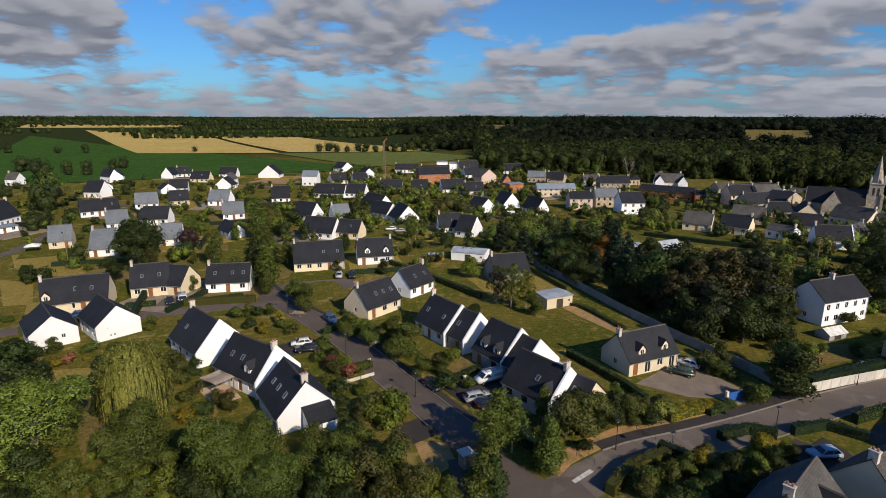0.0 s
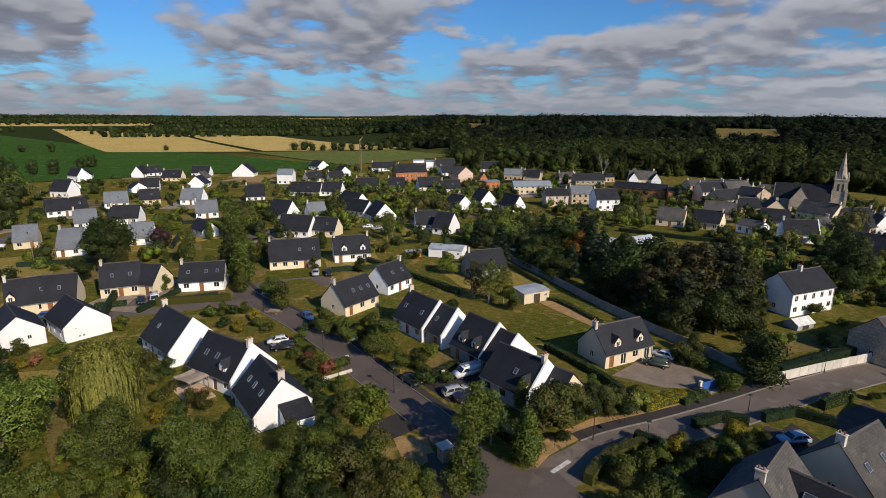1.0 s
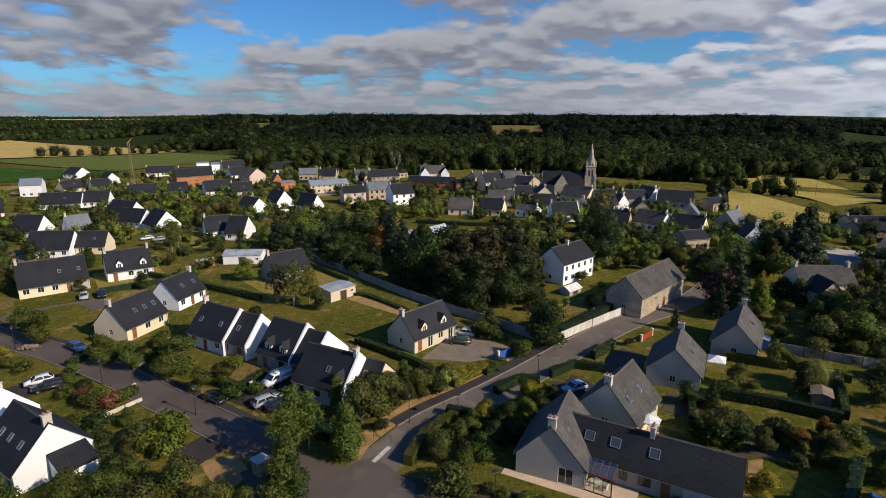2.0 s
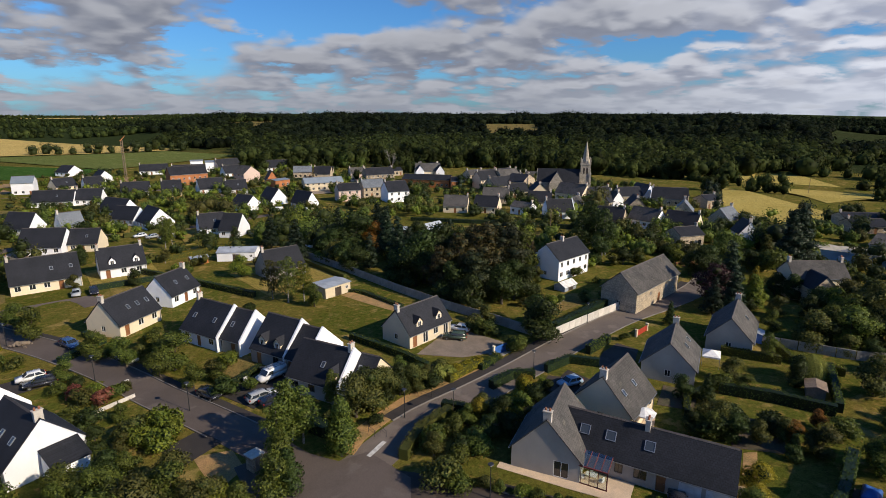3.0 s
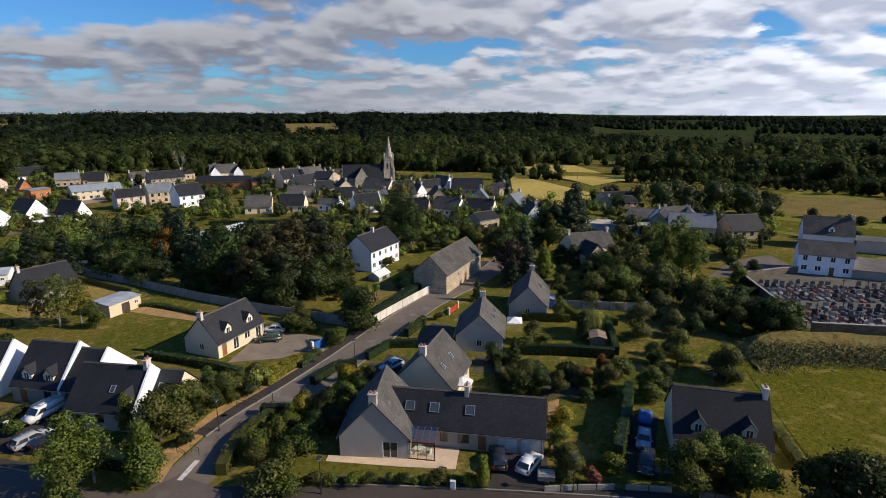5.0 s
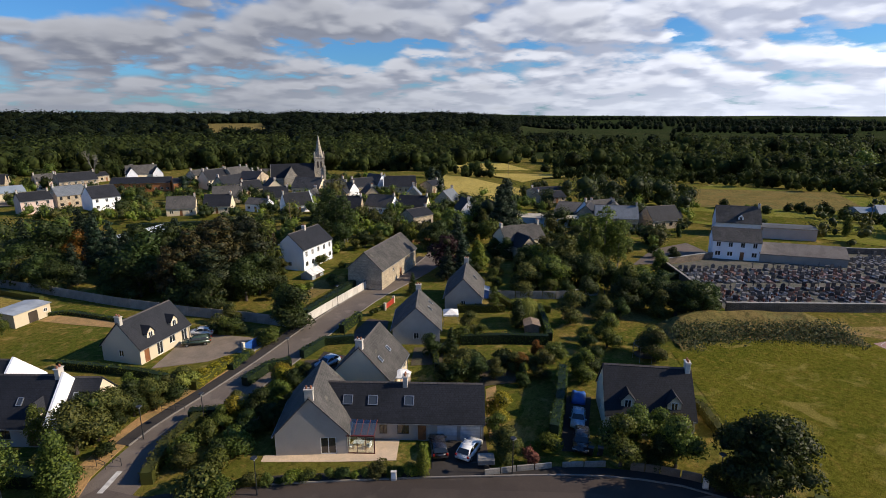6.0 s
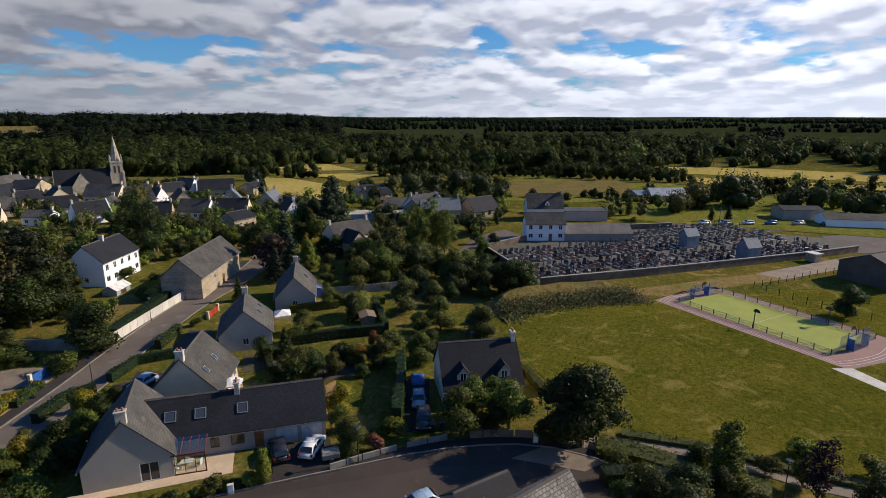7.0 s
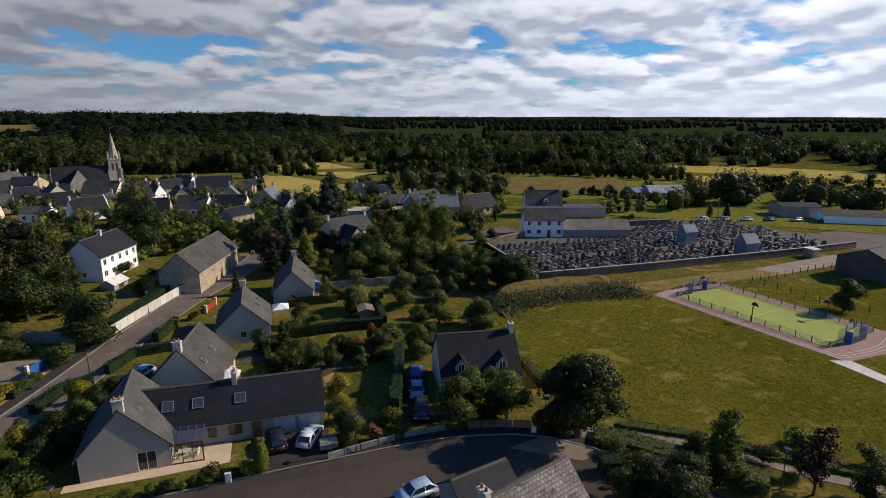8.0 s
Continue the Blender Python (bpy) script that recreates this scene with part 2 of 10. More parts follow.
brown_asphalt = surface("brownish_dark_asphalt", (0.070, 0.055, 0.047), 0.92, (0.054, 0.043, 0.037), 0.15, 9.0, 0.16, 0.3, 30.0, gloss=0.25, patch=((0.084, 0.067, 0.057), 0.3, 0.6))
dark_asphalt = surface("dark_footway_asphalt", (0.046, 0.040, 0.037), 0.92, (0.036, 0.032, 0.030), 0.2, 9.0, 0.16, 0.3, 30.0, gloss=0.25)
gravel = surface("pale_gravel", (0.26, 0.205, 0.155), 0.95, (0.20, 0.16, 0.12), 0.4, 12.0, 0.25, 0.5, 22.0)
concrete = surface("weathered_concrete", (0.30, 0.28, 0.25), 0.9, (0.22, 0.21, 0.19), 0.5, 7.0, 0.18, 0.3, 14.0)
pale_concrete = surface("pale_concrete_panel", (0.60, 0.57, 0.52), 0.9, (0.50, 0.47, 0.42), 0.5, 7.0, 0.12, 0.2, 14.0)
kerb_stone = surface("kerb_concrete", (0.21, 0.19, 0.17), 0.9, (0.16, 0.145, 0.13), 0.6, 9.0, 0.15)
white_paint = surface("road_paint", (0.62, 0.61, 0.58), 0.8, (0.45, 0.44, 0.42), 1.5, 12.0, 0.2)
paving = surface("terrace_paving", (0.58, 0.44, 0.30), 0.9, (0.48, 0.37, 0.26), 0.5, 8.0, 0.12, 0.2, 15.0)
bark = surface("bark", (0.085, 0.065, 0.048), 0.95, (0.06, 0.048, 0.037), 1.5, 10.0, 0.3, 0.6, 18.0)
birch_bark = surface("pale_birch_bark", (0.30, 0.28, 0.25), 0.9, (0.12, 0.10, 0.09), 2.5, 10.0, 0.25, 0.4, 18.0)
bed_soil = surface("dark_garden_soil", (0.085, 0.058, 0.038), 0.95, (0.06, 0.058, 0.028), 0.5, 4.0, 0.4, 0.5, 10.0)
soil = surface("dry_verge_soil", (0.36, 0.21, 0.085), 0.95, (0.25, 0.165, 0.06), 0.5, 5.0, 0.3, 0.5, 14.0)
LEAVES = {
    "green": foliage("green_leaves", (0.048, 0.074, 0.014), (0.170, 0.204, 0.037), 0.4),
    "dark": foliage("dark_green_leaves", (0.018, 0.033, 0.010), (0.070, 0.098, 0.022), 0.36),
    "bright": foliage("bright_green_leaves", (0.068, 0.100, 0.012), (0.215, 0.240, 0.030), 0.3),
    "olive": foliage("olive_leaves", (0.041, 0.053, 0.012), (0.155, 0.153, 0.036), 0.35),
    "yellow": foliage("yellow_green_leaves", (0.14, 0.125, 0.010), (0.36, 0.30, 0.025), 0.3),
    "willow": foliage("willow_leaves", (0.12, 0.15, 0.03), (0.38, 0.40, 0.09), 0.35),
    "lush": foliage("lush_green_leaves", (0.085, 0.125, 0.022), (0.235, 0.285, 0.050), 0.35),
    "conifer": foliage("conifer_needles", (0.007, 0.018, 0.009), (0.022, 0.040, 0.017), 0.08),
    "brown": foliage("rusty_brown_foliage", (0.016, 0.018, 0.007), (0.082, 0.060, 0.018), 0.12),
    "olivine": foliage("dark_olive_needles", (0.010, 0.018, 0.008), (0.052, 0.055, 0.018), 0.1),
    "purple": foliage("copper_purple_leaves", (0.016, 0.008, 0.010), (0.060, 0.028, 0.030), 0.2),
    "orange": foliage("orange_autumn_leaves", (0.12, 0.055, 0.010), (0.28, 0.14, 0.022), 0.25),
    "blossom": foliage("reddish_shrub_flowers", (0.10, 0.03, 0.02), (0.32, 0.13, 0.08), 0.2),
    # cloud shadow over the far hills is put into these near-black leaf tones
    "far": foliage("cloud_shade_toned_leaves", (0.012, 0.019, 0.009), (0.021, 0.031, 0.013), 0.3, 0.03, 0.6),
    "poplar": foliage("poplar_leaves", (0.036, 0.055, 0.017), (0.070, 0.094, 0.026), 0.42, 0.05, 0.6),
}
metal_dark = surface("dark_painted_metal", (0.035, 0.038, 0.042), 0.5, None, 1.0, 10.0, 0.1, metal=0.3)
metal_grey = surface("galvanised_metal", (0.36, 0.38, 0.40), 0.45, None, 1.0, 10.0, 0.1, metal=0.7)
blue_paint = surface("blue_gate_paint", (0.03, 0.12, 0.42), 0.45, None, 0.8, 8.0, 0.08)
red_paint = surface("red_gate_paint", (0.42, 0.05, 0.03), 0.5, None, 0.8, 8.0, 0.1)
turf = surface("yellow_green_sports_turf", (0.30, 0.33, 0.055), 0.9, (0.26, 0.29, 0.05), 0.15, 8.0, 0.1, 0.2, 20.0)
track_pink = surface("pink_running_track", (0.32, 0.19, 0.165), 0.9, (0.28, 0.165, 0.145), 0.3, 8.0, 0.12, 0.2, 20.0)
fabric_white = surface("white_canvas", (0.80, 0.80, 0.78), 0.8, None, 1.0, 8.0, 0.04)
rubber = surface("tyre_rubber", (0.02, 0.02, 0.02), 0.8, None, 3.0, 12.0, 0.1)
rim_metal = surface("alloy_rim", (0.42, 0.43, 0.44), 0.35, None, 3.0, 12.0, 0.1, metal=0.8)
lamp_red = surface("red_tail_light", (0.35, 0.015, 0.01), 0.3, None, 3.0, 12.0, 0.05)
lamp_clear = surface("clear_headlight", (0.6, 0.6, 0.6), 0.2, None, 3.0, 12.0, 0.05)
timber = surface("grey_weathered_timber", (0.23, 0.17, 0.12), 0.85, (0.17, 0.125, 0.09), 1.0, 9.0, 0.2, 0.3, 14.0)
orange_timber = surface("orange_stained_timber", (0.46, 0.17, 0.05), 0.75, None, 1.0, 9.0, 0.15)


def paint(name, color):
    m = surface(name, color, 0.3, tuple(c * 0.95 for c in color), 0.5, 6.0, 0.03, gloss=0.5)
    b = m.node_tree.nodes["Principled BSDF"]
    b.inputs["Coat Weight"].default_value = 0.6
    b.inputs["Coat Roughness"].default_value = 0.06
    return m


PAINTS = {"white": paint("white_car_paint", (0.72, 0.73, 0.74)), "black": paint("black_car_paint", (0.02, 0.02, 0.025)), "silver": paint("silver_car_paint", (0.38, 0.40, 0.42)), "blue": paint("blue_car_paint", (0.04, 0.09, 0.22)), "pale_blue": paint("pale_blue_car_paint", (0.30, 0.42, 0.55)), "green": paint("dark_green_car_paint", (0.05, 0.075, 0.05)), "red": paint("red_car_paint", (0.25, 0.03, 0.03))}


# ---- building helpers ----
def part(name, bm, material, parent=None, label="", smooth=False, at=None):
    """Links a bmesh as one mesh object under a thing or a part."""
    mesh = bpy.data.meshes.new(name)
    bm.to_mesh(mesh)
    bm.free()
    if smooth:
        for p in mesh.polygons:
            p.use_smooth = True
    mesh.materials.append(material)
    return piece(name, mesh, parent, label, at)


def piece(name, mesh, parent=None, label="", at=None):
    ob = new(name, mesh)
    if parent is not None:
        ob.parent = parent
    if at is not None:
        ob.matrix_basis = at
    if label:
        ob["label"] = label
    return ob


def thing(name, label, category, m=None, group="", kind=""):
    ob = tagged(new(name), label, category, group, kind)
    ob.empty_display_size = 0.3
    if m is not None:
        ob.matrix_basis = m
    return ob


def box(bm, x0, x1, y0, y1, z0, z1, m=None, bevel=0.0):
    corners = [(x, y, z) for x in (x0, x1) for y in (y0, y1) for z in (z0, z1)]
    vs = [bm.verts.new(m @ Vector(c) if m is not None else c) for c in corners]
    faces = [bm.faces.new([vs[i] for i in f]) for f in ((0, 1, 3, 2), (4, 6, 7, 5), (0, 4, 5, 1), (2, 3, 7, 6), (0, 2, 6, 4), (1, 5, 7, 3))]
    if bevel:
        edges = list({e for f in faces for e in f.edges})
        bmesh.ops.bevel(bm, geom=edges, offset=bevel, segments=1, affect="EDGES")
    return vs


def boxes(*rows, bevel=0.0):
    bm = bmesh.new()
    for r in rows:
        box(bm, *r, bevel=bevel)
    return bm


def solid(bm, ring, lower, upper):
    """A prism over a ring of plan points, given anticlockwise."""
    low = [bm.verts.new((x, y, lower)) for x, y in ring]
    top = [bm.verts.new((x, y, upper)) for x, y in ring]
    bm.faces.new(top)
    bm.faces.new(low[::-1])
    n = len(ring)
    for i in range(n):
        bm.faces.new((low[i], low[(i + 1) % n], top[(i + 1) % n], top[i]))


def tube(bm, a, b, r0, r1=None, sides=6, caps=True):
    """A tapered rod from a to b."""
    a, b = Vector(a), Vector(b)
    r1 = r0 if r1 is None else r1
    q = (b - a).to_track_quat("Z", "Y")
    rings = []
    for p, r in ((a, r0), (b, r1)):
        rings.append([bm.verts.new(p + q @ Vector((r * math.cos(k * math.tau / sides), r * math.sin(k * math.tau / sides), 0))) for k in range(sides)])
    for k in range(sides):
        bm.faces.new((rings[0][k], rings[0][(k + 1) % sides], rings[1][(k + 1) % sides], rings[1][k]))
    if caps:
        bm.faces.new(rings[0][::-1])
        bm.faces.new(rings[1])


def side_offset(points, d):
    """The line of plan points moved to its left by d."""
    out = []
    for i, p in enumerate(points):
        a, b = Vector(points[max(i - 1, 0)]), Vector(points[min(i + 1, len(points) - 1)])
        u = (b - a).normalized()
        out.append((p[0] - u.y * d, p[1] + u.x * d))
    return out


def smooth_line(points, step=3.0):
    """A rounded line through plan points."""
    pts = [Vector(p) for p in points]
    pts = [pts[0] * 2 - pts[1], *pts, pts[-1] * 2 - pts[-2]]
    out = []
    for i in range(1, len(pts) - 2):
        p0, p1, p2, p3 = pts[i - 1:i + 3]
        n = max(1, int((p2 - p1).length / step))
        for k in range(n):
            t = k / n
            out.append(tuple(0.5 * (2 * p1 + (p2 - p0) * t + (2 * p0 - 5 * p1 + 4 * p2 - p3) * t * t + (3 * p1 - p0 - 3 * p2 + p3) * t ** 3)))
    out.append(tuple(pts[-2]))
    return out


def strip(bm, points, left, right, lower, upper):
    """A slab along a line, from left to right of it."""
    a, b = side_offset(points, left), side_offset(points, right)
    rows = []
    for p, q in zip(a, b):
        rows.append([bm.verts.new((*p, upper)), bm.verts.new((*q, upper)), bm.verts.new((*q, lower)), bm.verts.new((*p, lower))])
    for r, s in zip(rows, rows[1:]):
        for k in range(4):
            bm.faces.new((r[k], r[(k + 1) % 4], s[(k + 1) % 4], s[k]))
    bm.faces.new(rows[0])
    bm.faces.new(rows[-1][::-1])


def slab(name, ring, height, material, label, category="ground", lower=-0.3):
    bm = bmesh.new()
    solid(bm, ring, lower, height)
    return tagged(part(name, bm, material), label, category, kind="structure")


# ---- land ----
def land_height(x, y):
    """Flat in the village, wooded hills to the north and east, low swells on the western plain."""
    r, a = math.hypot(x, y), math.degrees(math.atan2(y, x))
    hill = 1 / (1 + math.exp(-(a - 36) / 1.6)) * (1 / (1 + math.exp((a - 96.5) / 1.8)))
    t = min(max((r - 560) / 520, 0), 1)
    main = 25 * hill * t * t * (3 - 2 * t)
    t = min(max((r - 700) / 1500, 0), 1)
    rest = (12 + 14 * min(max((a - 95) / 40, 0), 1)) * (1 - hill) * t * t * (3 - 2 * t)
    t = min(max((r - 1100) / 2500, 0), 1)
    swell = noise.noise(Vector((x / 420, y / 420, 0.3))) * 3 * min(max((r - 520) / 500, 0), 1)
    dip = -7.0 * min(max((r - 330) / 90, 0), 1) * min(max((640 - r) / 110, 0), 1) * min(max((75 - a) / 25, 0), 1) * min(max((a + 40) / 30, 0), 1)
    return main + rest + swell + dip - 2 * t


def wedge_ground():
    bm = bmesh.new()
    radii = [0, 25, 60, 110, 170, 240, 320, 360, 400, 450, 500, 560, 620, 680, 740, 800, 870, 950, 1040, 1150, 1300, 1500, 1750, 2050, 2400, 2800, 3300, 3900, 4700]
    steps = 160
    rows = []
    for r in radii:
        if r == 0:
            rows.append([bm.verts.new((0, 0, 0))] * steps)
            continue
        row = []
        for k in range(steps):
            a = k * math.tau / steps
            x, y = r * math.cos(a), r * math.sin(a)
            row.append(bm.verts.new((x, y, land_height(x, y))))
        rows.append(row)
    for r, s in zip(rows, rows[1:]):
        for k in range(steps):
            q = (k + 1) % steps
            ring = [r[k], s[k], s[q]] if r[k] is r[q] else [r[k], s[k], s[q], r[q]]
            bm.faces.new(ring)
    return bm


def meadow(name, tones, scale, bump=0.4, far_tone=None):
    """Grass in three tones: large patches, smaller tufts, and a fine grain."""
    m = bpy.data.materials.new(name)
    m.use_nodes = True
    tree = m.node_tree
    bsdf = tree.nodes["Principled BSDF"]
    at = node(tree, "ShaderNodeTexCoord").outputs["Object"]
    wide = node(tree, "ShaderNodeTexNoise", {"Vector": at, "Scale": scale, "Detail": 6.0, "Roughness": 0.6, "Distortion": 0.5}).outputs[0]
    tuft = node(tree, "ShaderNodeTexNoise", {"Vector": at, "Scale": 0.7, "Detail": 8.0, "Roughness": 0.7}).outputs[0]
    blade = node(tree, "ShaderNodeTexNoise", {"Vector": at, "Scale": 6.0, "Detail": 6.0, "Roughness": 0.75}).outputs[0]
    tone = blend(tree, ease(tree, wide, 0.4, 0.62), tones[0], tones[1])
    tone = blend(tree, ease(tree, tuft, 0.48, 0.68), tone, tones[2])
    clump = ease(tree, node(tree, "ShaderNodeTexNoise", {"Vector": at, "Scale": 1.6, "Detail": 4.0, "Roughness": 0.6}).outputs[0], 0.32, 0.58, 0.72, 1.12)
    tone = blend(tree, 1.0, tone, node(tree, "ShaderNodeCombineColor", {0: clump, 1: clump, 2: clump}).outputs[0], "MULTIPLY")
    bare = node(tree, "ShaderNodeTexNoise", {"Vector": at, "Scale": 0.16, "Detail": 5.0, "Roughness": 0.65, "Distortion": 0.8}).outputs[0]
    tone = blend(tree, ease(tree, bare, 0.54, 0.67, 0.0, 0.75), tone, tuple(min(a * 1.35 + 0.02, 0.6) for a in tones[2]))
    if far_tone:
        # beyond the village the grass colour turns to the darker far_tone
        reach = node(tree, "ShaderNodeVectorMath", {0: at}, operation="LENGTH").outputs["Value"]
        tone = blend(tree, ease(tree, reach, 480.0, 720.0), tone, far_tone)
    value = ease(tree, blade, 0.3, 0.7, 0.68, 1.32)
    tone = blend(tree, 1.0, tone, node(tree, "ShaderNodeCombineColor", {0: value, 1: value, 2: value}).outputs[0], "MULTIPLY")
    tree.links.new(tone, bsdf.inputs["Base Color"])
    bsdf.inputs["Roughness"].default_value = 0.95
    bsdf.inputs["Specular IOR Level"].default_value = 0.0
    height = calc(tree, "ADD", calc(tree, "MULTIPLY", tuft, 1.5), blade)
    tree.links.new(node(tree, "ShaderNodeBump", {"Strength": bump, "Distance": 0.35, "Height": height}).outputs[0], bsdf.inputs["Normal"])
    return m


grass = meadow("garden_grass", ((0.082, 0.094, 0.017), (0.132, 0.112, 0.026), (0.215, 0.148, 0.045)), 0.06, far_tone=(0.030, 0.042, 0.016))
lawn = meadow("mown_lawn", ((0.078, 0.088, 0.015), (0.105, 0.100, 0.020), (0.155, 0.118, 0.031)), 0.10)
sunny = meadow("sunlit_dry_lawn", ((0.246, 0.194, 0.051), (0.291, 0.209, 0.068), (0.190, 0.165, 0.038)), 0.12)
dry_grass = meadow("dry_grass", ((0.20, 0.145, 0.055), (0.155, 0.125, 0.045), (0.11, 0.105, 0.035)), 0.12)
sandy_grass = meadow("sandy_worn_grass", ((0.27, 0.185, 0.08), (0.20, 0.15, 0.05), (0.13, 0.12, 0.03)), 0.15)
pasture = meadow("sports_field_grass", ((0.094, 0.102, 0.014), (0.132, 0.125, 0.018), (0.178, 0.139, 0.027)), 0.05, 0.8)
straw = meadow("ripe_wheat", ((0.52, 0.38, 0.13), (0.46, 0.34, 0.11), (0.40, 0.30, 0.11)), 0.02)
gold_pasture = meadow("golden_pasture", ((0.44, 0.34, 0.10), (0.37, 0.29, 0.08), (0.27, 0.225, 0.065)), 0.03)
maize = meadow("dark_maize", ((0.036, 0.085, 0.018), (0.044, 0.094, 0.020), (0.056, 0.104, 0.024)), 0.02)
green_meadow = meadow("yellow_green_meadow", ((0.125, 0.145, 0.026), (0.165, 0.160, 0.032), (0.215, 0.180, 0.050)), 0.04)
light_field = meadow("light_green_field", ((0.105, 0.135, 0.038), (0.12, 0.14, 0.04), (0.14, 0.15, 0.05)), 0.02)
# field grass with the shade of the far slopes mixed into its tones
hill_field = meadow("shade_toned_hill_field", ((0.024, 0.036, 0.014), (0.032, 0.040, 0.016), (0.045, 0.048, 0.02)), 0.02)

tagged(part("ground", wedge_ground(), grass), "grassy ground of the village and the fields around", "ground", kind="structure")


def draped(name, ring, material, label, lift=0.05, cells=14, category="field"):
    """A field of four corners that follows the land."""
    bm = bmesh.new()
    a, b, c, d = [Vector(p) for p in ring]
    rows = []
    for i in range(cells + 1):
        row = []
        for k in range(cells + 1):
            p = (a.lerp(b, k / cells)).lerp(d.lerp(c, k / cells), i / cells)
            row.append(bm.verts.new((p.x, p.y, land_height(p.x, p.y) + lift)))
        rows.append(row)
    for r, s in zip(rows, rows[1:]):
        for k in range(cells):
            bm.faces.new((r[k], r[k + 1], s[k + 1], s[k]))
    bmesh.ops.recalc_face_normals(bm, faces=bm.faces)
    if sum(f.normal.z for f in bm.faces) < 0:
        bmesh.ops.reverse_faces(bm, faces=bm.faces)
    return tagged(part(name, bm, material), label, category, kind="structure")


draped("field", [(-330, 290), (-100, 425), (-90, 455), (-760, 900)], maize, "dark green maize field beyond the estate", 0.4)
draped("field", [(-374, 585), (-222, 604), (-478, 962), (-800, 1090)], straw, "ripe golden wheat field beside the maize", 0.6)
draped("field", [(-215, 615), (-55, 640), (-330, 985), (-470, 965)], straw, "ripe golden wheat field with a dark track through it", 0.6)
draped("field", [(-90, 452), (0, 560), (-70, 630), (-225, 596)], light_field, "light green mown field beyond the houses", 0.6)
draped("field", [(-1000, 1150), (-700, 1250), (-760, 1420), (-1100, 1300)], straw, "far strip of ripe wheat", 0.6)
draped("field", [(-700, 2300), (-350, 2400), (-380, 2600), (-760, 2500)], straw, "far pale stubble field on the plain", 1.0)
OPEN_FIELDS = [
    ([(251, 175), (322, 181), (419, 328), (322, 305)], gold_pasture, "golden dry pasture on the slope"),
    ([(184, 170), (192, 131), (227, 156), (262, 246)], gold_pasture, "golden dry pasture behind the village"),
    ([(313, -3), (332, -82), (546, -131), (482, 61)], gold_pasture, "golden dry pasture with round hay bales"),
    ([(232, 76), (266, 23), (320, 43), (286, 98)], dry_grass, "rough brownish meadow"),
    ([(200, 75), (212, 18), (232, 37), (219, 84)], lawn, "light green meadow behind the cemetery"),
    ([(403, 152), (421, 112), (470, 125), (433, 168)], gold_pasture, "golden meadow behind the tree belt"),
]
draped("field", [(196, 96), (200, -58), (312, -84), (312, 96)], green_meadow, "yellow-green meadow behind the cemetery", 0.14)
for ring, material, label in OPEN_FIELDS:
    draped("field", ring, material, label, 0.25)


def in_field(x, y, ring):
    sides = [(b[0] - a[0]) * (y - a[1]) - (b[1] - a[1]) * (x - a[0]) for a, b in zip(ring, ring[1:] + ring[:1])]
    return all(v > 0 for v in sides) or all(v < 0 for v in sides)


draped("field", [(300, 335), (350, 300), (420, 360), (360, 420)], gold_pasture, "small golden field between hedges", 0.3)
def span(a0, a1, r0, r1):
    return [(r * math.cos(radians(a)), r * math.sin(radians(a))) for a, r in ((a1, r0), (a0, r0), (a0, r1), (a1, r1))]


HILL_FIELDS = [(21, 35.5, 760, 1120), (9, 19.5, 820, 1000), (-4, 7, 900, 1150), (-15, -6, 780, 1050), (60.5, 66, 800, 940), (86, 91, 900, 1010), (27, 34, 540, 600)]
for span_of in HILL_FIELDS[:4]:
    draped("field", span(*span_of), hill_field, "green field on the far hillside, shade in its colour", 1.0)
draped("field", span(*HILL_FIELDS[4]), dry_grass, "brown fallow field among the woods", 1.0)
draped("field", span(*HILL_FIELDS[5]), dry_grass, "small brown field on the slope", 1.0)
draped("field", span(*HILL_FIELDS[6]), hill_field, "meadow between tree belts, shade in its colour", 1.0)
draped("field", span(60, 63.5, 1230, 1290), straw, "golden strip of stubble on the crest", 1.0)
draped("field", span(55, 57.5, 1220, 1270), straw, "golden strip of stubble on the crest", 1.0)
draped("field", [(87, 158), (104, 150), (99, 163), (90, 170)], dry_grass, "dry orange grass beside the white house", 0.05)
draped("field", [(55, 202), (99, 180), (104, 214), (60, 228)], lawn, "unmown meadow before the village street", 0.05)
draped("field", [(62, 11), (61, -55), (160, -60), (108, 12)], pasture, "mown sports field in low sun", 0.04)
draped("field", [(62, 11), (108, 12), (112, 26), (86, 30)], pasture, "grass below the cemetery bank", 0.045)
draped("field", [(111, 17), (115.5, 4), (139, -19), (141, -13)], sandy_grass, "worn sandy grass strip below the cemetery wall", 0.055)
draped("field", [(139, -19), (141, -13), (170, -37), (160, -37)], gravel, "pale gravel way to the cemetery gate", 0.06)

# ---- roads ----
MAIN = smooth_line([(3.5, 57), (0.5, 64.2), (-6.6, 74), (-14.2, 83.6), (-22.8, 95.2), (-33.8, 107.6), (-44.2, 117.6), (-53, 127), (-62, 142), (-70, 165)])
LEFT = smooth_line([(-46, 118.5), (-52.5, 117.8), (-60, 115), (-69, 111.2), (-79, 106.2), (-91, 100), (-110, 90), (-150, 70)])
EAST = smooth_line([(2, 50), (9.5, 56), (15.5, 60.8), (21.3, 64.6), (30.4, 68.4), (40.8, 73.2), (50.8, 78.3), (61, 83), (71.2, 87.2), (86, 91.5), (100, 97), (120, 110)])
SOUTH = smooth_line([(5, 53), (12, 52.6), (22, 44.8), (33.2, 34.4), (39, 28.6), (44.3, 23.2), (48.6, 17.5), (51, 11.5), (50, 4), (44, -6)])
CROSS = smooth_line([(-32, 132), (-37, 139), (-44, 138), (-52, 128)])


roads_laid = []


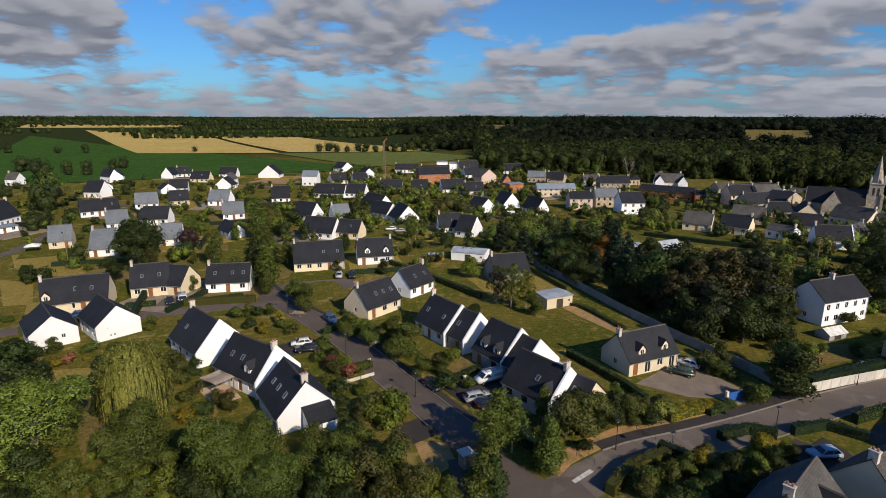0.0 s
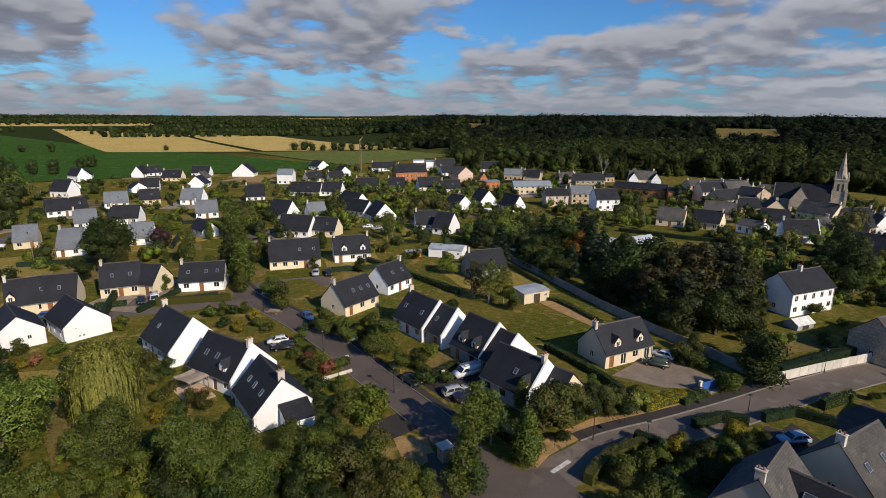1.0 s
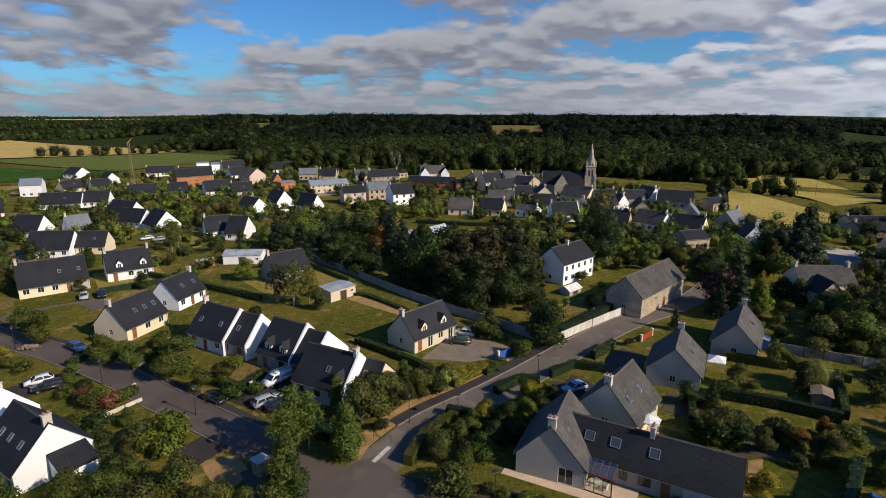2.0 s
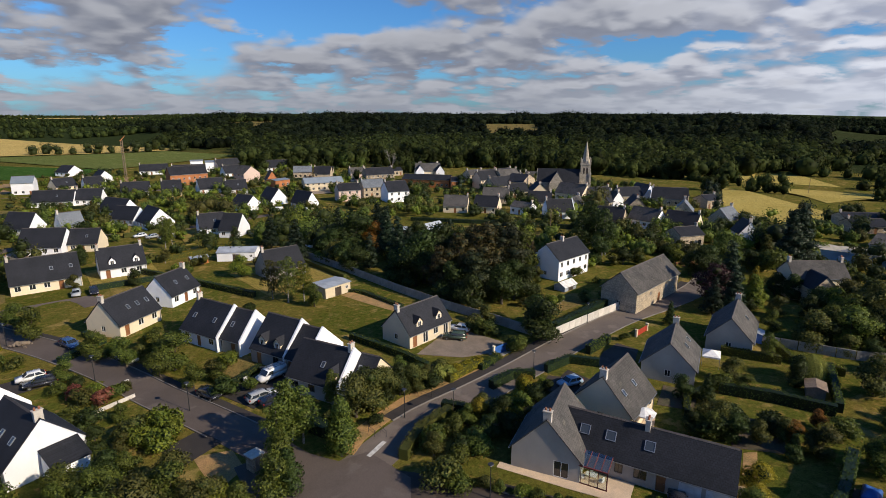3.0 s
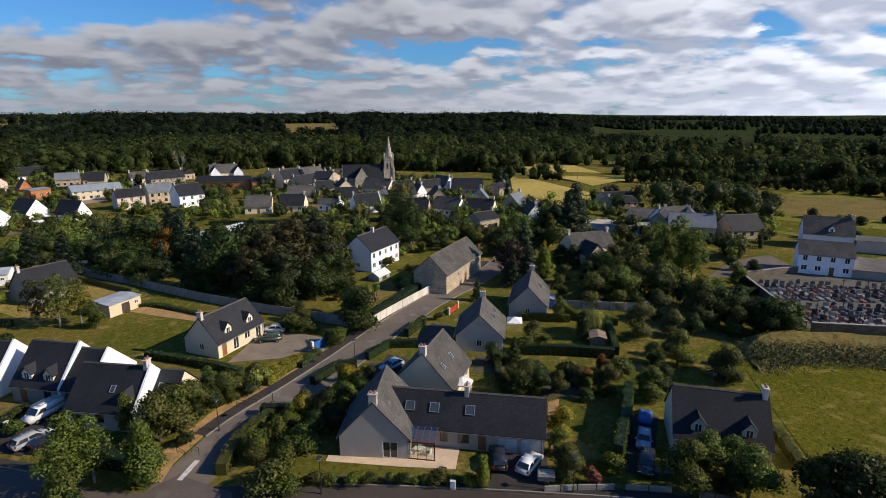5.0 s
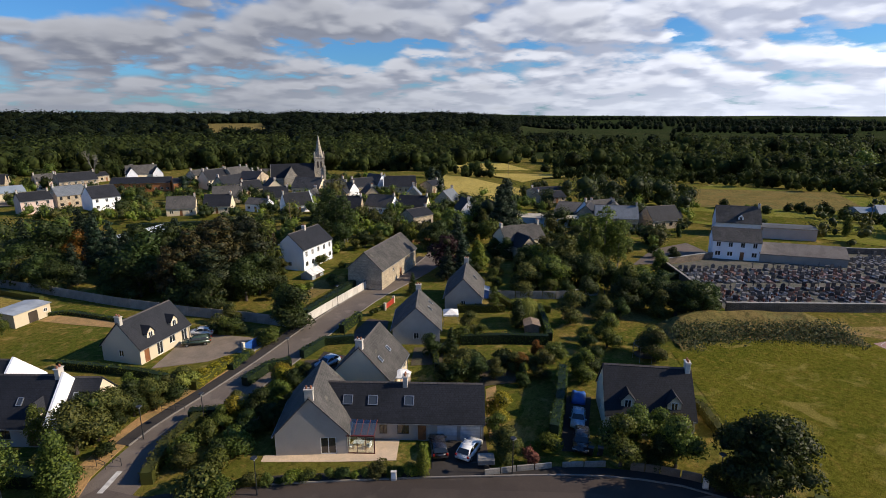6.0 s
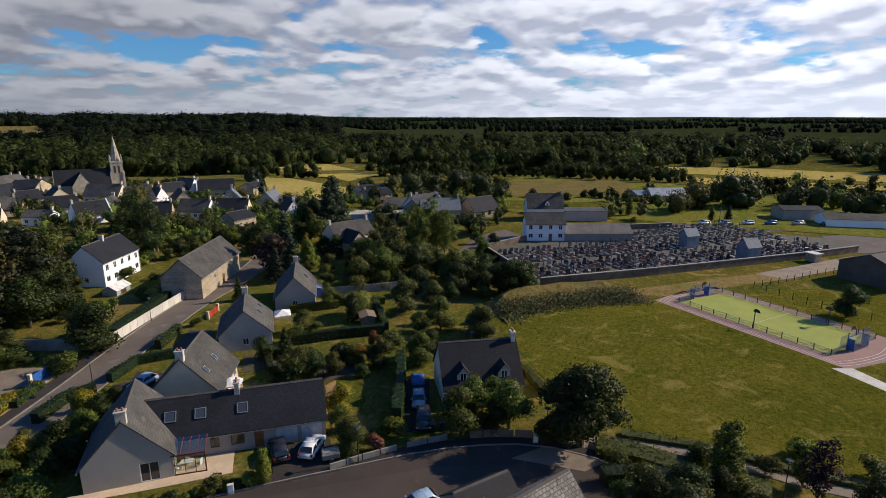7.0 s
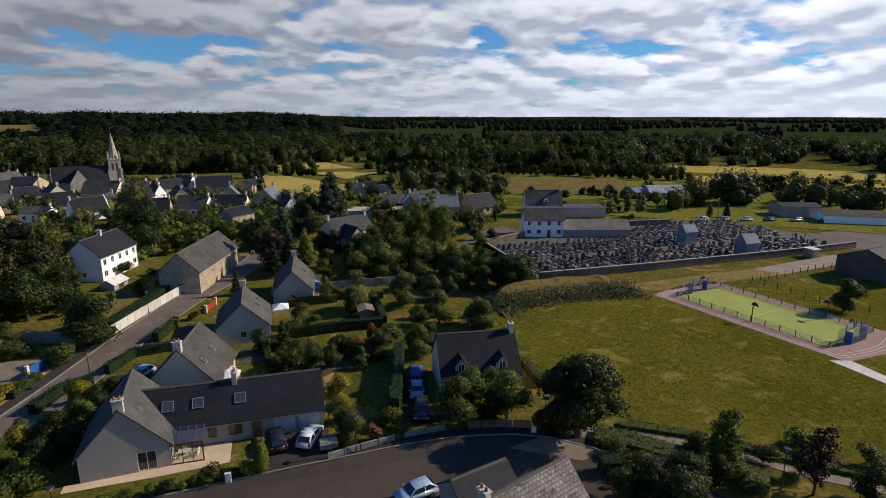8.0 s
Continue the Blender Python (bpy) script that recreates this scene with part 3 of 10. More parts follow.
def road(line, width, name="road", label="worn grey asphalt village road", material=asphalt):
    bm = bmesh.new()
    roads_laid.append(label)
    strip(bm, line, width / 2, -width / 2, -0.3, 0.016 + 0.0025 * len(roads_laid))
    return tagged(part(name, bm, material), label, "road", kind="structure")


def kerb(line, offset, label="pale concrete kerb along the road"):
    bm = bmesh.new()
    strip(bm, line, offset + 0.09, offset - 0.09, -0.2, 0.14)
    return tagged(part("kerb", bm, kerb_stone), label, "kerb", kind="structure")


road(MAIN, 5.6)
road(LEFT, 4.6, label="narrow asphalt lane between the houses")
road(EAST, 5.8, label="pale worn asphalt village road", material=pale_asphalt)
road(SOUTH, 6.4, label="brownish dark asphalt street", material=brown_asphalt)
road(CROSS, 4.5, label="short asphalt drive to the cream houses")
slab("road", [(-2.5, 57.5), (1, 47), (14, 48), (15.5, 53), (12.0, 59.6), (8.2, 58.9), (5.2, 61.6), (3.2, 64.6), (-3.6, 61.8)], 0.048, asphalt, "asphalt road junction", "road")


def footway(line, left, right, height=0.1, material=dark_asphalt, label="dark asphalt footway"):
    bm = bmesh.new()
    strip(bm, line, left, right, -0.2, height)
    return tagged(part("pavement", bm, material), label, "pavement", kind="structure")


footway(EAST[6:-6], 4.9, 3.1)
kerb(EAST[6:-4], 3.0)
footway(smooth_line([(9.2, 60.2), (11.2, 63.0), (15.4, 66.4), (20.0, 69.6), (26.3, 72.5), (36.0, 75.6)]), 1.4, -1.2, 0.09, soil, "dry orange grass verge beside the footway")
kerb(EAST[7:30], -3.0)
footway(MAIN[4:32], -2.9, -4.2)
kerb(MAIN[4:30], -2.85)
kerb(MAIN[5:24], 2.85)
kerb(SOUTH[6:24], 3.3)
ROADSIDE = [(30, 34), (36, 22), (40, 13), (46, 9), (50, 14), (46, 22), (34, 36)]
footway(SOUTH[6:22], 4.7, 3.4, 0.1, dark_asphalt, "dark asphalt footway before the gardens")
PATHWAY = smooth_line([(56.5, 11), (58, 8), (58.6, 5), (59.9, -3.5), (59.0, -11.2), (59.2, -18.9), (60, -40)])
footway(PATHWAY, 0.8, -0.8, 0.06, gravel, "pale gravel footpath along the field")
slab("pavement", [(50.5, 15.5), (57.5, 10.5), (56, 5), (51.5, 8)], 0.07, gravel, "worn gravel corner at the path", "pavement")
slab("road", ROADSIDE, 0.036, brown_asphalt, "asphalt street widening", "road")
slab("road", [(46, 9), (52, 10), (54, 2), (50, -10), (40, -6)], 0.038, brown_asphalt, "asphalt turning place", "road")

# lanes and bare ground of the older estate
for line in ([(-150, 132), (-150, 146), (-149, 163), (-158, 190), (-172, 215), (-176, 240)], [(-208, 275), (-188, 262), (-170, 252), (-140, 240)], [(-62, 205), (-56, 214), (-40, 212), (-22, 214), (10, 232)], [(-70, 165), (-72, 190), (-62, 205)], [(-150, 330), (-112, 322), (-60, 325), (-10, 330), (30, 318)]):
    road(smooth_line(line), 4.6, label="narrow grey lane in the older estate")
slab("drive", [(-150, 345), (-112, 336), (-108, 372), (-140, 392)][::1], 0.06, soil, "bare sandy building ground", "ground")
slab("drive", [(-98, 372), (-60, 372), (-58, 398), (-96, 398)], 0.06, soil, "bare reddish building ground", "ground")
footway(smooth_line([(20.5, 121.5), (24.5, 114.5), (29.0, 107.5), (34.0, 100.0)]), 1.6, -1.6, 0.03, soil, "sandy path along the long wall")

# drives and parking places
DRIVES = [
    ([(55.4, 43.6), (57.2, 43.2), (48.2, 35.2), (46.4, 35.8)], soil, "sandy path along the end of the bungalow"),
    ([(26.0, 84.5), (33, 80.6), (41.8, 80.6), (43.4, 82.2), (41, 86.5), (37, 93), (34.2, 92)], gravel, "pale gravel yard of the cream house"),
    ([(39.2, 78.6), (43.5, 80.6), (42.2, 82.0), (37.6, 80.4)], concrete, "concrete drive at the blue gate"),
    ([(-1.0, 75.0), (4.0, 80.5), (5.8, 84.8), (1.2, 87.2), (-5.8, 81.0)], dark_asphalt, "dark asphalt parking place before the row houses"),
    ([(-36.5, 90.0), (-27.4, 94.6), (-31.0, 99.0), (-39.0, 95.0)], dark_asphalt, "asphalt parking place beside the white houses"),
    ([(-12.2, 68.4), (-8.0, 71.8), (-5.0, 67.9), (-9.2, 64.2)], dark_asphalt, "dark asphalt drive into the garden"),
    ([(36.4, 35.6), (42.0, 41.0), (46.3, 36.4), (41.0, 31.0)], dark_asphalt, "dark asphalt forecourt before the garages"),
    ([(50.0, 28.3), (51.8, 26.0), (63.5, 31.8), (61.5, 34.5)], dark_asphalt, "shaded drive beside the dormered house"),
    ([(37.5, 59.0), (42.0, 66.6), (47.4, 70.5), (49.0, 66.0), (43.0, 58.0)], dark_asphalt, "shaded asphalt drive of the grey house"),
    ([(-74, 114.6), (-66.2, 116.8), (-68.0, 121.0), (-75, 120.5)], asphalt, "asphalt parking place before the cream house"),
    ([(131, 57), (150, 60), (165, 56), (158, 48), (140, 50)], asphalt, "asphalt yard before the school buildings"),
    ([(172, -36), (195, -34), (215, -60), (190, -64)], asphalt, "asphalt car park beside the cemetery"),
    ([(189, 8), (200, 14), (232, -60), (208, -58)], asphalt, "village square behind the cemetery"),
]
for ring, material, label in DRIVES:
    area = sum(ring[i - 1][0] * ring[i][1] - ring[i][0] * ring[i - 1][1] for i in range(len(ring)))
    slab("drive", ring if area > 0 else ring[::-1], 0.056, material, label, "drive")
for a, b in (((-0.2, 79.0), (2.8, 76.8)), ((-2.6, 81.6), (0.2, 79.4))):
    bm = bmesh.new()
    strip(bm, [a, b], 0.06, -0.06, 0.0, 0.056)
    tagged(part("road_marking", bm, white_paint), "worn white parking line", "road marking", kind="structure")
bm = bmesh.new()
strip(bm, [(11.8, 58.6), (14.4, 61.0)], 0.3, -0.3, 0.0, 0.052)
tagged(part("road_marking", bm, white_paint), "worn white stop marking on the road", "road marking", kind="structure")


# ---- houses ----
WINDOWS = {}


def window_meshes(w, h, dark):
    """Frame and pane of a casement with two leaves, with the sill."""
    key = (round(w, 2), round(h, 2), dark)
    if key not in WINDOWS:
        f = 0.07
        bm = bmesh.new()
        us, vs = (-w / 2, -w / 2 + f, -f / 2, f / 2, w / 2 - f, w / 2), (0, f, h - f, h)
        grid = [[bm.verts.new((u, 0.02, v)) for v in vs] for u in us]
        for i in range(5):
            for k in range(3):
                if not (k == 1 and i in (1, 3)):
                    bm.faces.new((grid[i][k], grid[i + 1][k], grid[i + 1][k + 1], grid[i][k + 1]))
        out = bmesh.ops.extrude_face_region(bm, geom=bm.faces[:])
        for v in out["geom"]:
            if isinstance(v, bmesh.types.BMVert):
                v.co.y += 0.07
        frame_mesh = bpy.data.meshes.new("window")
        bm.to_mesh(frame_mesh)
        bm.free()
        frame_mesh.materials.append(trim_dark if dark else trim_white)
        bm = boxes((-w / 2 + 0.02, w / 2 - 0.02, 0.05, 0.065, 0.02, h - 0.02))
        pane_mesh = bpy.data.meshes.new("pane")
        bm.to_mesh(pane_mesh)
        bm.free()
        pane_mesh.materials.append(glass)
        WINDOWS[key] = (frame_mesh, pane_mesh)
    return WINDOWS[key]


def add_window(parent, at, w, h, dark=False):
    frame_mesh, pane_mesh = window_meshes(w, h, dark)
    ob = piece("window", frame_mesh, parent, "", at)
    piece("pane", pane_mesh, ob)
    return ob


def wall_sheet(bm, m, length, height, holes, depth=0.16):
    """One side of a house with real openings and their reveals; m leads from (along, inwards, up) to the house."""
    us = sorted({0.0, length, *[v for h in holes for v in (h[0], h[1])]})
    vs = sorted({0.0, height, *[v for h in holes for v in (h[2], h[3])]})
    for u0, u1 in zip(us, us[1:]):
        for v0, v1 in zip(vs, vs[1:]):
            if any(h[0] - 1e-6 <= u0 and u1 <= h[1] + 1e-6 and h[2] - 1e-6 <= v0 and v1 <= h[3] + 1e-6 for h in holes):
                continue
            bm.faces.new([bm.verts.new(m @ Vector((u, 0, v))) for u, v in ((u0, v0), (u1, v0), (u1, v1), (u0, v1))])
    for u0, u1, v0, v1 in holes:
        ring = ((u0, v0), (u1, v0), (u1, v1), (u0, v1))
        for (a, b), (c, d) in zip(ring, ring[1:] + ring[:1]):
            bm.faces.new([bm.verts.new(m @ Vector(p)) for p in ((a, 0, b), (a, depth, b), (c, depth, d), (c, 0, d))])
        bm.faces.new([bm.verts.new(m @ Vector((u, depth, v))) for u, v in ring])


def roof_window(parent, slope, along, up, w=0.68, h=0.98):
    """A skylight lying on the roof; slope leads from (along, out, up the slope)."""
    f = 0.08
    bm = bmesh.new()
    x0, x1 = along - w / 2, along + w / 2
    for r in ((x0, x1, 0.0, 0.13, up, up + f), (x0, x1, 0.0, 0.13, up + h - f, up + h), (x0, x0 + f, 0.0, 0.13, up + f, up + h - f), (x1 - f, x1, 0.0, 0.13, up + f, up + h - f)):
        box(bm, *r, m=slope)
    ob = part("skylight", bm, metal_grey, parent, "grey metal framed roof window")
    bm = bmesh.new()
    box(bm, x0 + f, x1 - f, 0.02, 0.09, up + f, up + h - f, m=slope)
    part("pane", bm, roof_glass, ob)


def dormer(parent, along, W, ze, tan_p, wall_material, roof_material):
    """A gabled dormer standing on the front wall."""
    w, eave, top = 1.5, ze + 1.55, ze + 2.45
    y0 = -W / 2 + 0.55
    base = ze + 0.35
    back = lambda z: -W / 2 + (z - ze) / tan_p + 0.25
    bm = bmesh.new()
    ring = [(-w / 2, base), (w / 2, base), (w / 2, eave), (0, top - 0.08), (-w / 2, eave)]
    front = [bm.verts.new((along + u, y0, v)) for u, v in ring]
    rear = [bm.verts.new((along + u, back(v), v)) for u, v in ring]
    bm.faces.new(front)
    for i in range(5):
        bm.faces.new((front[i], rear[i], rear[(i + 1) % 5], front[(i + 1) % 5]))
    body = part("dormer", bm, wall_material, parent, "small gabled dormer")
    bm = bmesh.new()
    for s in (-1, 1):
        low, high = (s * (w / 2 + 0.18), eave - 0.2), (0, top)
        pts = [(along + low[0], y0 - 0.18, low[1]), (along, y0 - 0.18, high[1]), (along, back(high[1]), high[1]), (along + low[0], back(low[1]), low[1])]
        a = [bm.verts.new(p) for p in pts]
        b = [bm.verts.new((x, y, z + 0.1)) for x, y, z in pts]
        bm.faces.new(b if s < 0 else b[::-1])
        bm.faces.new(a[::-1] if s < 0 else a)
        for i in range(4):
            bm.faces.new((a[i], a[(i + 1) % 4], b[(i + 1) % 4], b[i]))
    bmesh.ops.recalc_face_normals(bm, faces=bm.faces)
    part("dormer_roof", bm, roof_material, body)
    add_window(body, pose(along, y0 - 0.06, base + 0.2), 0.8, 1.05)


def chimney(parent, x, y, foot, top, w=0.55, d=0.95):
    bm = bmesh.new()
    box(bm, x - w / 2, x + w / 2, y - d / 2, y + d / 2, foot, top, bevel=0.02)
    box(bm, x - w / 2 - 0.08, x + w / 2 + 0.08, y - d / 2 - 0.08, y + d / 2 + 0.08, top, top + 0.12, bevel=0.02)
    stack = part("chimney", bm, chimney_render, parent, "rendered chimney stack")
    for k in (-0.24, 0.24):
        bm = bmesh.new()
        tube(bm, (x, y + k, top + 0.12), (x, y + k, top + 0.45), 0.13, 0.11, 8)
        part("chimney_pot", bm, terracotta, stack)


WALL_WORDS = {"white": "white rendered", "cream": "cream rendered", "grey": "grey-beige rendered", "pink": "pinkish rendered", "stone": "brown rubble-stone", "brick": "orange clad"}
ROOF_WORDS = {"slate": "dark slate roof", "old": "weathered grey slate roof", "pale": "pale lichened slate roof", "zinc": "blue-grey zinc roof", "blue": "gleam-tinted blue-grey slate roof"}


def house(x, y, turn, L, W, ze, zr, wall="white", roof="slate", chimney_at="", dormers=(), sky=(), band="", storeys=1, far=False, garage=False, patio=False, plain=False, openings=None, label="", lift=0.0, **more):
    chimneys = more.get("chimney", chimney_at)
    words = label or (WALL_WORDS[wall] + (" two-storey house" if storeys == 2 else " house") + " with " + (("dormers and a " if dormers else "a ") + ROOF_WORDS[roof]) + (" and chimney" if chimneys else ""))
    base = thing("house", words, "house", pose(x, y, lift + (land_height(x, y) if far else 0.0), 0, 0, turn))
    rng = random.Random(int(x * 13 + y * 7))
    skin, tiles = WALLS[wall], ROOFS[roof]
    tan_p = (zr - ze) / (W / 2)
    # openings: start, end, sill, head, kind
    front, rear, ends = [], [], []
    if openings is not None:
        front = list(openings)
    elif not plain:
        n = max(2, int(L / 2.7))
        door_at = rng.randrange(n)
        for k in range(n):
            c = L * (k + 0.5) / n
            if k == door_at:
                front.append((c - 0.5, c + 0.5, 0.05, 2.15, "door"))
            elif garage and k == n - 1:
                front.append((c - 1.2, c + 1.2, 0.05, 2.1, "garage"))
            else:
                w = 0.62 if (L / n) > 2.2 else 0.5
                front.append((c - w, c + w, 0.12 if patio and k % 2 else 0.95, 2.15, "window"))
        if storeys == 2:
            for k in range(n):
                c = L * (k + 0.5) / n
                front.append((c - 0.5, c + 0.5, 3.35, 4.65, "window"))
    if not plain:
        n = max(2, int(L / 3.2))
        for s in range(storeys):
            for k in range(n):
                c = L * (k + 0.5) / n
                rear.append((c - 0.55, c + 0.55, 0.95 + 2.5 * s, 2.1 + 2.5 * s, "window"))
    if not far and not band and not plain and W > 6:
        ends.append((W / 2 - 0.45, W / 2 + 0.45, 0.95, 2.05, "window"))
    ends += more.get("gable", [])
    bm = bmesh.new()
    sides = [(Matrix.Translation((-L / 2, -W / 2, 0)), L, front), (Matrix.Translation((L / 2, W / 2, 0)) @ Matrix.Rotation(math.pi, 4, "Z"), L, rear),
             (Matrix.Translation((L / 2, -W / 2, 0)) @ Matrix.Rotation(math.pi / 2, 4, "Z"), W, more.get("end", [])), (Matrix.Translation((-L / 2, W / 2, 0)) @ Matrix.Rotation(-math.pi / 2, 4, "Z"), W, ends)]
    for m, length, holes in sides:
        wall_sheet(bm, m, length, ze, [h[:4] for h in holes])
    for s in (-1, 1):
        ring = [(s * L / 2, -W / 2, ze), (s * L / 2, W / 2, ze), (s * L / 2, 0, zr - 0.04)]
        bm.faces.new([bm.verts.new(p) for p in (ring if s > 0 else ring[::-1])])
    bmesh.ops.remove_doubles(bm, verts=bm.verts, dist=0.001)
    part("wall", bm, skin, base)
    dark = wall in ("grey", "stone") and rng.random() < 0.6
    for m, length, holes in sides:
        for u0, u1, v0, v1, kind in holes:
            if kind == "window":
                add_window(base, m @ pose((u0 + u1) / 2, 0.03, v0), u1 - u0, v1 - v0, dark)
            elif kind == "door":
                bm = bmesh.new()
                box(bm, u0 + 0.02, u1 - 0.02, 0.06, 0.12, v0, v1 - 0.03, m=m)
                box(bm, u0 + 0.15, u1 - 0.15, 0.045, 0.06, v0 + 0.2, v0 + 0.9, m=m)
                box(bm, u0 + 0.15, u1 - 0.15, 0.045, 0.06, v0 + 1.05, v1 - 0.2, m=m)
                d = part("door", bm, door_wood if not plain else trim_dark, base, "panelled front door")
                if not far:
                    bm = bmesh.new()
                    box(bm, u1 - 0.16, u1 - 0.12, 0.0, 0.06, v0 + 0.95, v0 + 1.1, m=m)
                    part("door_handle", bm, metal_grey, d)
            else:
                bm = bmesh.new()
                for k in range(5):
                    hgt = (v1 - v0) / 5
                    box(bm, u0 + 0.02, u1 - 0.02, 0.05, 0.1, v0 + k * hgt + 0.008, v0 + (k + 1) * hgt - 0.008, m=m)
                part("garage_door", bm, garage_white, base, "pale grey sectional garage door")
    # roof: two slabs and the ridge tiles
    over, side = 0.32, (0.03 if band else 0.16)
    bm = bmesh.new()
    for s in (-1, 1):
        pts = []
        for xx in (-L / 2 - (0.03 if band and "l" in band else side), L / 2 + (0.03 if band and "r" in band else side)):
            pts.append([(xx, s * (W / 2 + over), ze - over * tan_p), (xx, 0, zr)])
        ring = [pts[0][0], pts[1][0], pts[1][1], pts[0][1]]
        low = [bm.verts.new(p) for p in ring]
        top = [bm.verts.new((a, b, c + 0.15)) for a, b, c in ring]
        bm.faces.new(top)
        bm.faces.new(low[::-1])
        for i in range(4):
            bm.faces.new((low[i], low[(i + 1) % 4], top[(i + 1) % 4], top[i]))
    bmesh.ops.recalc_face_normals(bm, faces=bm.faces)
    cover = part("roof", bm, tiles, base)
    bm = bmesh.new()
    count = max(6, int(L / 0.45))
    for k in range(count):
        a, b = -L / 2 + L * k / count, -L / 2 + L * (k + 1) / count - 0.02
        pts = [(-0.17, zr + 0.05), (0, zr + 0.22), (0.17, zr + 0.05)]
        r0 = [bm.verts.new((a, p, q)) for p, q in pts]
        r1 = [bm.verts.new((b, p, q + 0.012)) for p, q in pts]
        for i in range(2):
            bm.faces.new((r0[i], r1[i], r1[i + 1], r0[i + 1]))
    part("ridge_tiles", bm, ridge_clay, cover)
    for s in (-1, 1):
        bm = bmesh.new()
        box(bm, -L / 2 - 0.1, L / 2 + 0.1, s * (W / 2 + over) - 0.07, s * (W / 2 + over) + 0.07, ze - over * tan_p - 0.04, ze - over * tan_p + 0.07)
        rail = part("gutter", bm, metal_grey, base, "grey zinc gutter")
        if not far:
            bm = bmesh.new()
            tube(bm, (L / 2 - 0.25, s * (W / 2 + 0.07), 0), (L / 2 - 0.25, s * (W / 2 + 0.07), ze - 0.1), 0.05, 0.05, 6)
            part("downpipe", bm, metal_grey, rail)
    for s, mark in ((-1, "l"), (1, "r")):
        if mark in band:
            # a gable wall carried up above the slates
            bm = bmesh.new()
            t0, t1 = (s * (L / 2 + 0.02), s * (L / 2 + 0.32))
            ring = [(-W / 2 - 0.25, 0), (W / 2 + 0.25, 0), (W / 2 + 0.25, ze + 0.05), (0, zr + 0.5), (-W / 2 - 0.25, ze + 0.05)]
            a = [bm.verts.new((t0, p, q)) for p, q in ring]
            b = [bm.verts.new((t1, p, q)) for p, q in ring]
            bm.faces.new(a)
            bm.faces.new(b[::-1])
            for i in range(5):
                bm.faces.new((a[i], a[(i + 1) % 5], b[(i + 1) % 5], b[i]))
            bmesh.ops.recalc_face_normals(bm, faces=bm.faces)
            part("gable_parapet", bm, WALLS["white"], base, "white gable wall standing above the slates")
    for mark in chimneys:
        cx = {"l": -L / 2 + 0.35, "r": L / 2 - 0.35, "c": 0.0}[mark]
        chimney(base, cx, 0.0, zr - 0.9, zr + 0.95)
    angle = math.atan(tan_p)
    slope = Matrix.Translation((0, -W / 2, ze + 0.16)) @ Matrix(((1, 0, 0, 0), (0, -math.sin(angle), math.cos(angle), 0), (0, math.cos(angle), math.sin(angle), 0), (0, 0, 0, 1)))
    run = (W / 2) / math.cos(angle)
    for k in sky:
        roof_window(base, slope, k * L, run * 0.36, *more.get("light_size", (0.68, 0.98)))
    for k in dormers:
        dormer(base, k * L, W, ze, tan_p, skin if wall != "grey" else WALLS["cream"], tiles)
    return base


# the close by houses of the estate
house(-83.3, 95.2, -43, 10.0, 7.8, 3.2, 6.2, wall='white', chimney='', end=[(5.0, 5.7, 1.5, 2.3, 'window'), (1.7, 2.0, 1.2, 1.6, 'window')])
house(-74.5, 100.3, -38, 10.0, 8.1, 3.2, 6.6, wall='white', chimney='', end=[(2.3, 2.7, 0.6, 1.1, 'window'), (3.0, 3.4, 0.6, 1.1, 'window'), (1.9, 2.2, 2.3, 2.6, 'window')])
house(-93.5, 112.3, 37, 8.1, 8.6, 2.7, 7.2, wall='cream', chimney='l', dormers=(-0.38,), sky=(0.3,))
house(-88.0, 115.2, 23, 6.5, 8.6, 2.7, 7.2, wall='cream', chimney='', sky=(0.0,))
house(-80.7, 125.3, 26, 8.4, 8.6, 2.7, 7.2, wall='cream', chimney='l', sky=(-0.2, 0.25))
house(-74.4, 126.7, -8, 6.5, 7.6, 2.7, 6.6, wall='cream', chimney='')
house(-62.6, 129.6, 13, 10.3, 7.2, 2.7, 6.4, wall='white', chimney='l', sky=(-0.3, 0.1, 0.35))
house(-50.0, 92.2, -40, 11.8, 9.1, 2.7, 7.4, wall='white', chimney='l', band='r', sky=(-0.2,), patio=True)
house(-36.5, 81.8, -32, 11.0, 8.3, 2.7, 7.0, wall='white', chimney='r', band='r', sky=(-0.25, 0.0), dormers=(0.25,))
house(-26.5, 71.9, -53, 9.4, 8.4, 2.7, 7.0, wall='white', chimney='r', sky=(-0.25, 0.0, 0.3))
house(-46.2, 151.0, 19, 13.8, 9.2, 2.7, 7.5, wall='cream', chimney='l', sky=(0.1, 0.38), garage=True)
house(-31.4, 158.4, 17, 10.4, 8.4, 2.7, 7.0, wall='white', chimney='lr', dormers=(-0.22, 0.3))
house(-23.6, 115.8, 54, 10.0, 7.8, 2.7, 6.8, wall='cream', chimney='l', sky=(-0.1, 0.12, 0.35))
house(-16.7, 130.1, 55, 8.7, 7.4, 2.7, 6.5, wall='white', chimney='r', sky=(-0.1, 0.3))
house(-6.3, 103.7, -50, 9.7, 8.5, 2.7, 7.1, wall='white', chimney='l', band='r', sky=(-0.3, 0.25))
house(-1.9, 99.0, -48, 6.5, 8.0, 2.7, 6.8, wall='grey', chimney='', band='r', sky=(0.0,))
house(4.9, 91.2, -50, 7.6, 8.8, 2.7, 7.3, wall='grey', chimney='', band='r', dormers=(-0.2, 0.25))
house(8.9, 86.5, -50, 4.0, 8.8, 2.7, 6.7, wall='grey', chimney='', band='r')
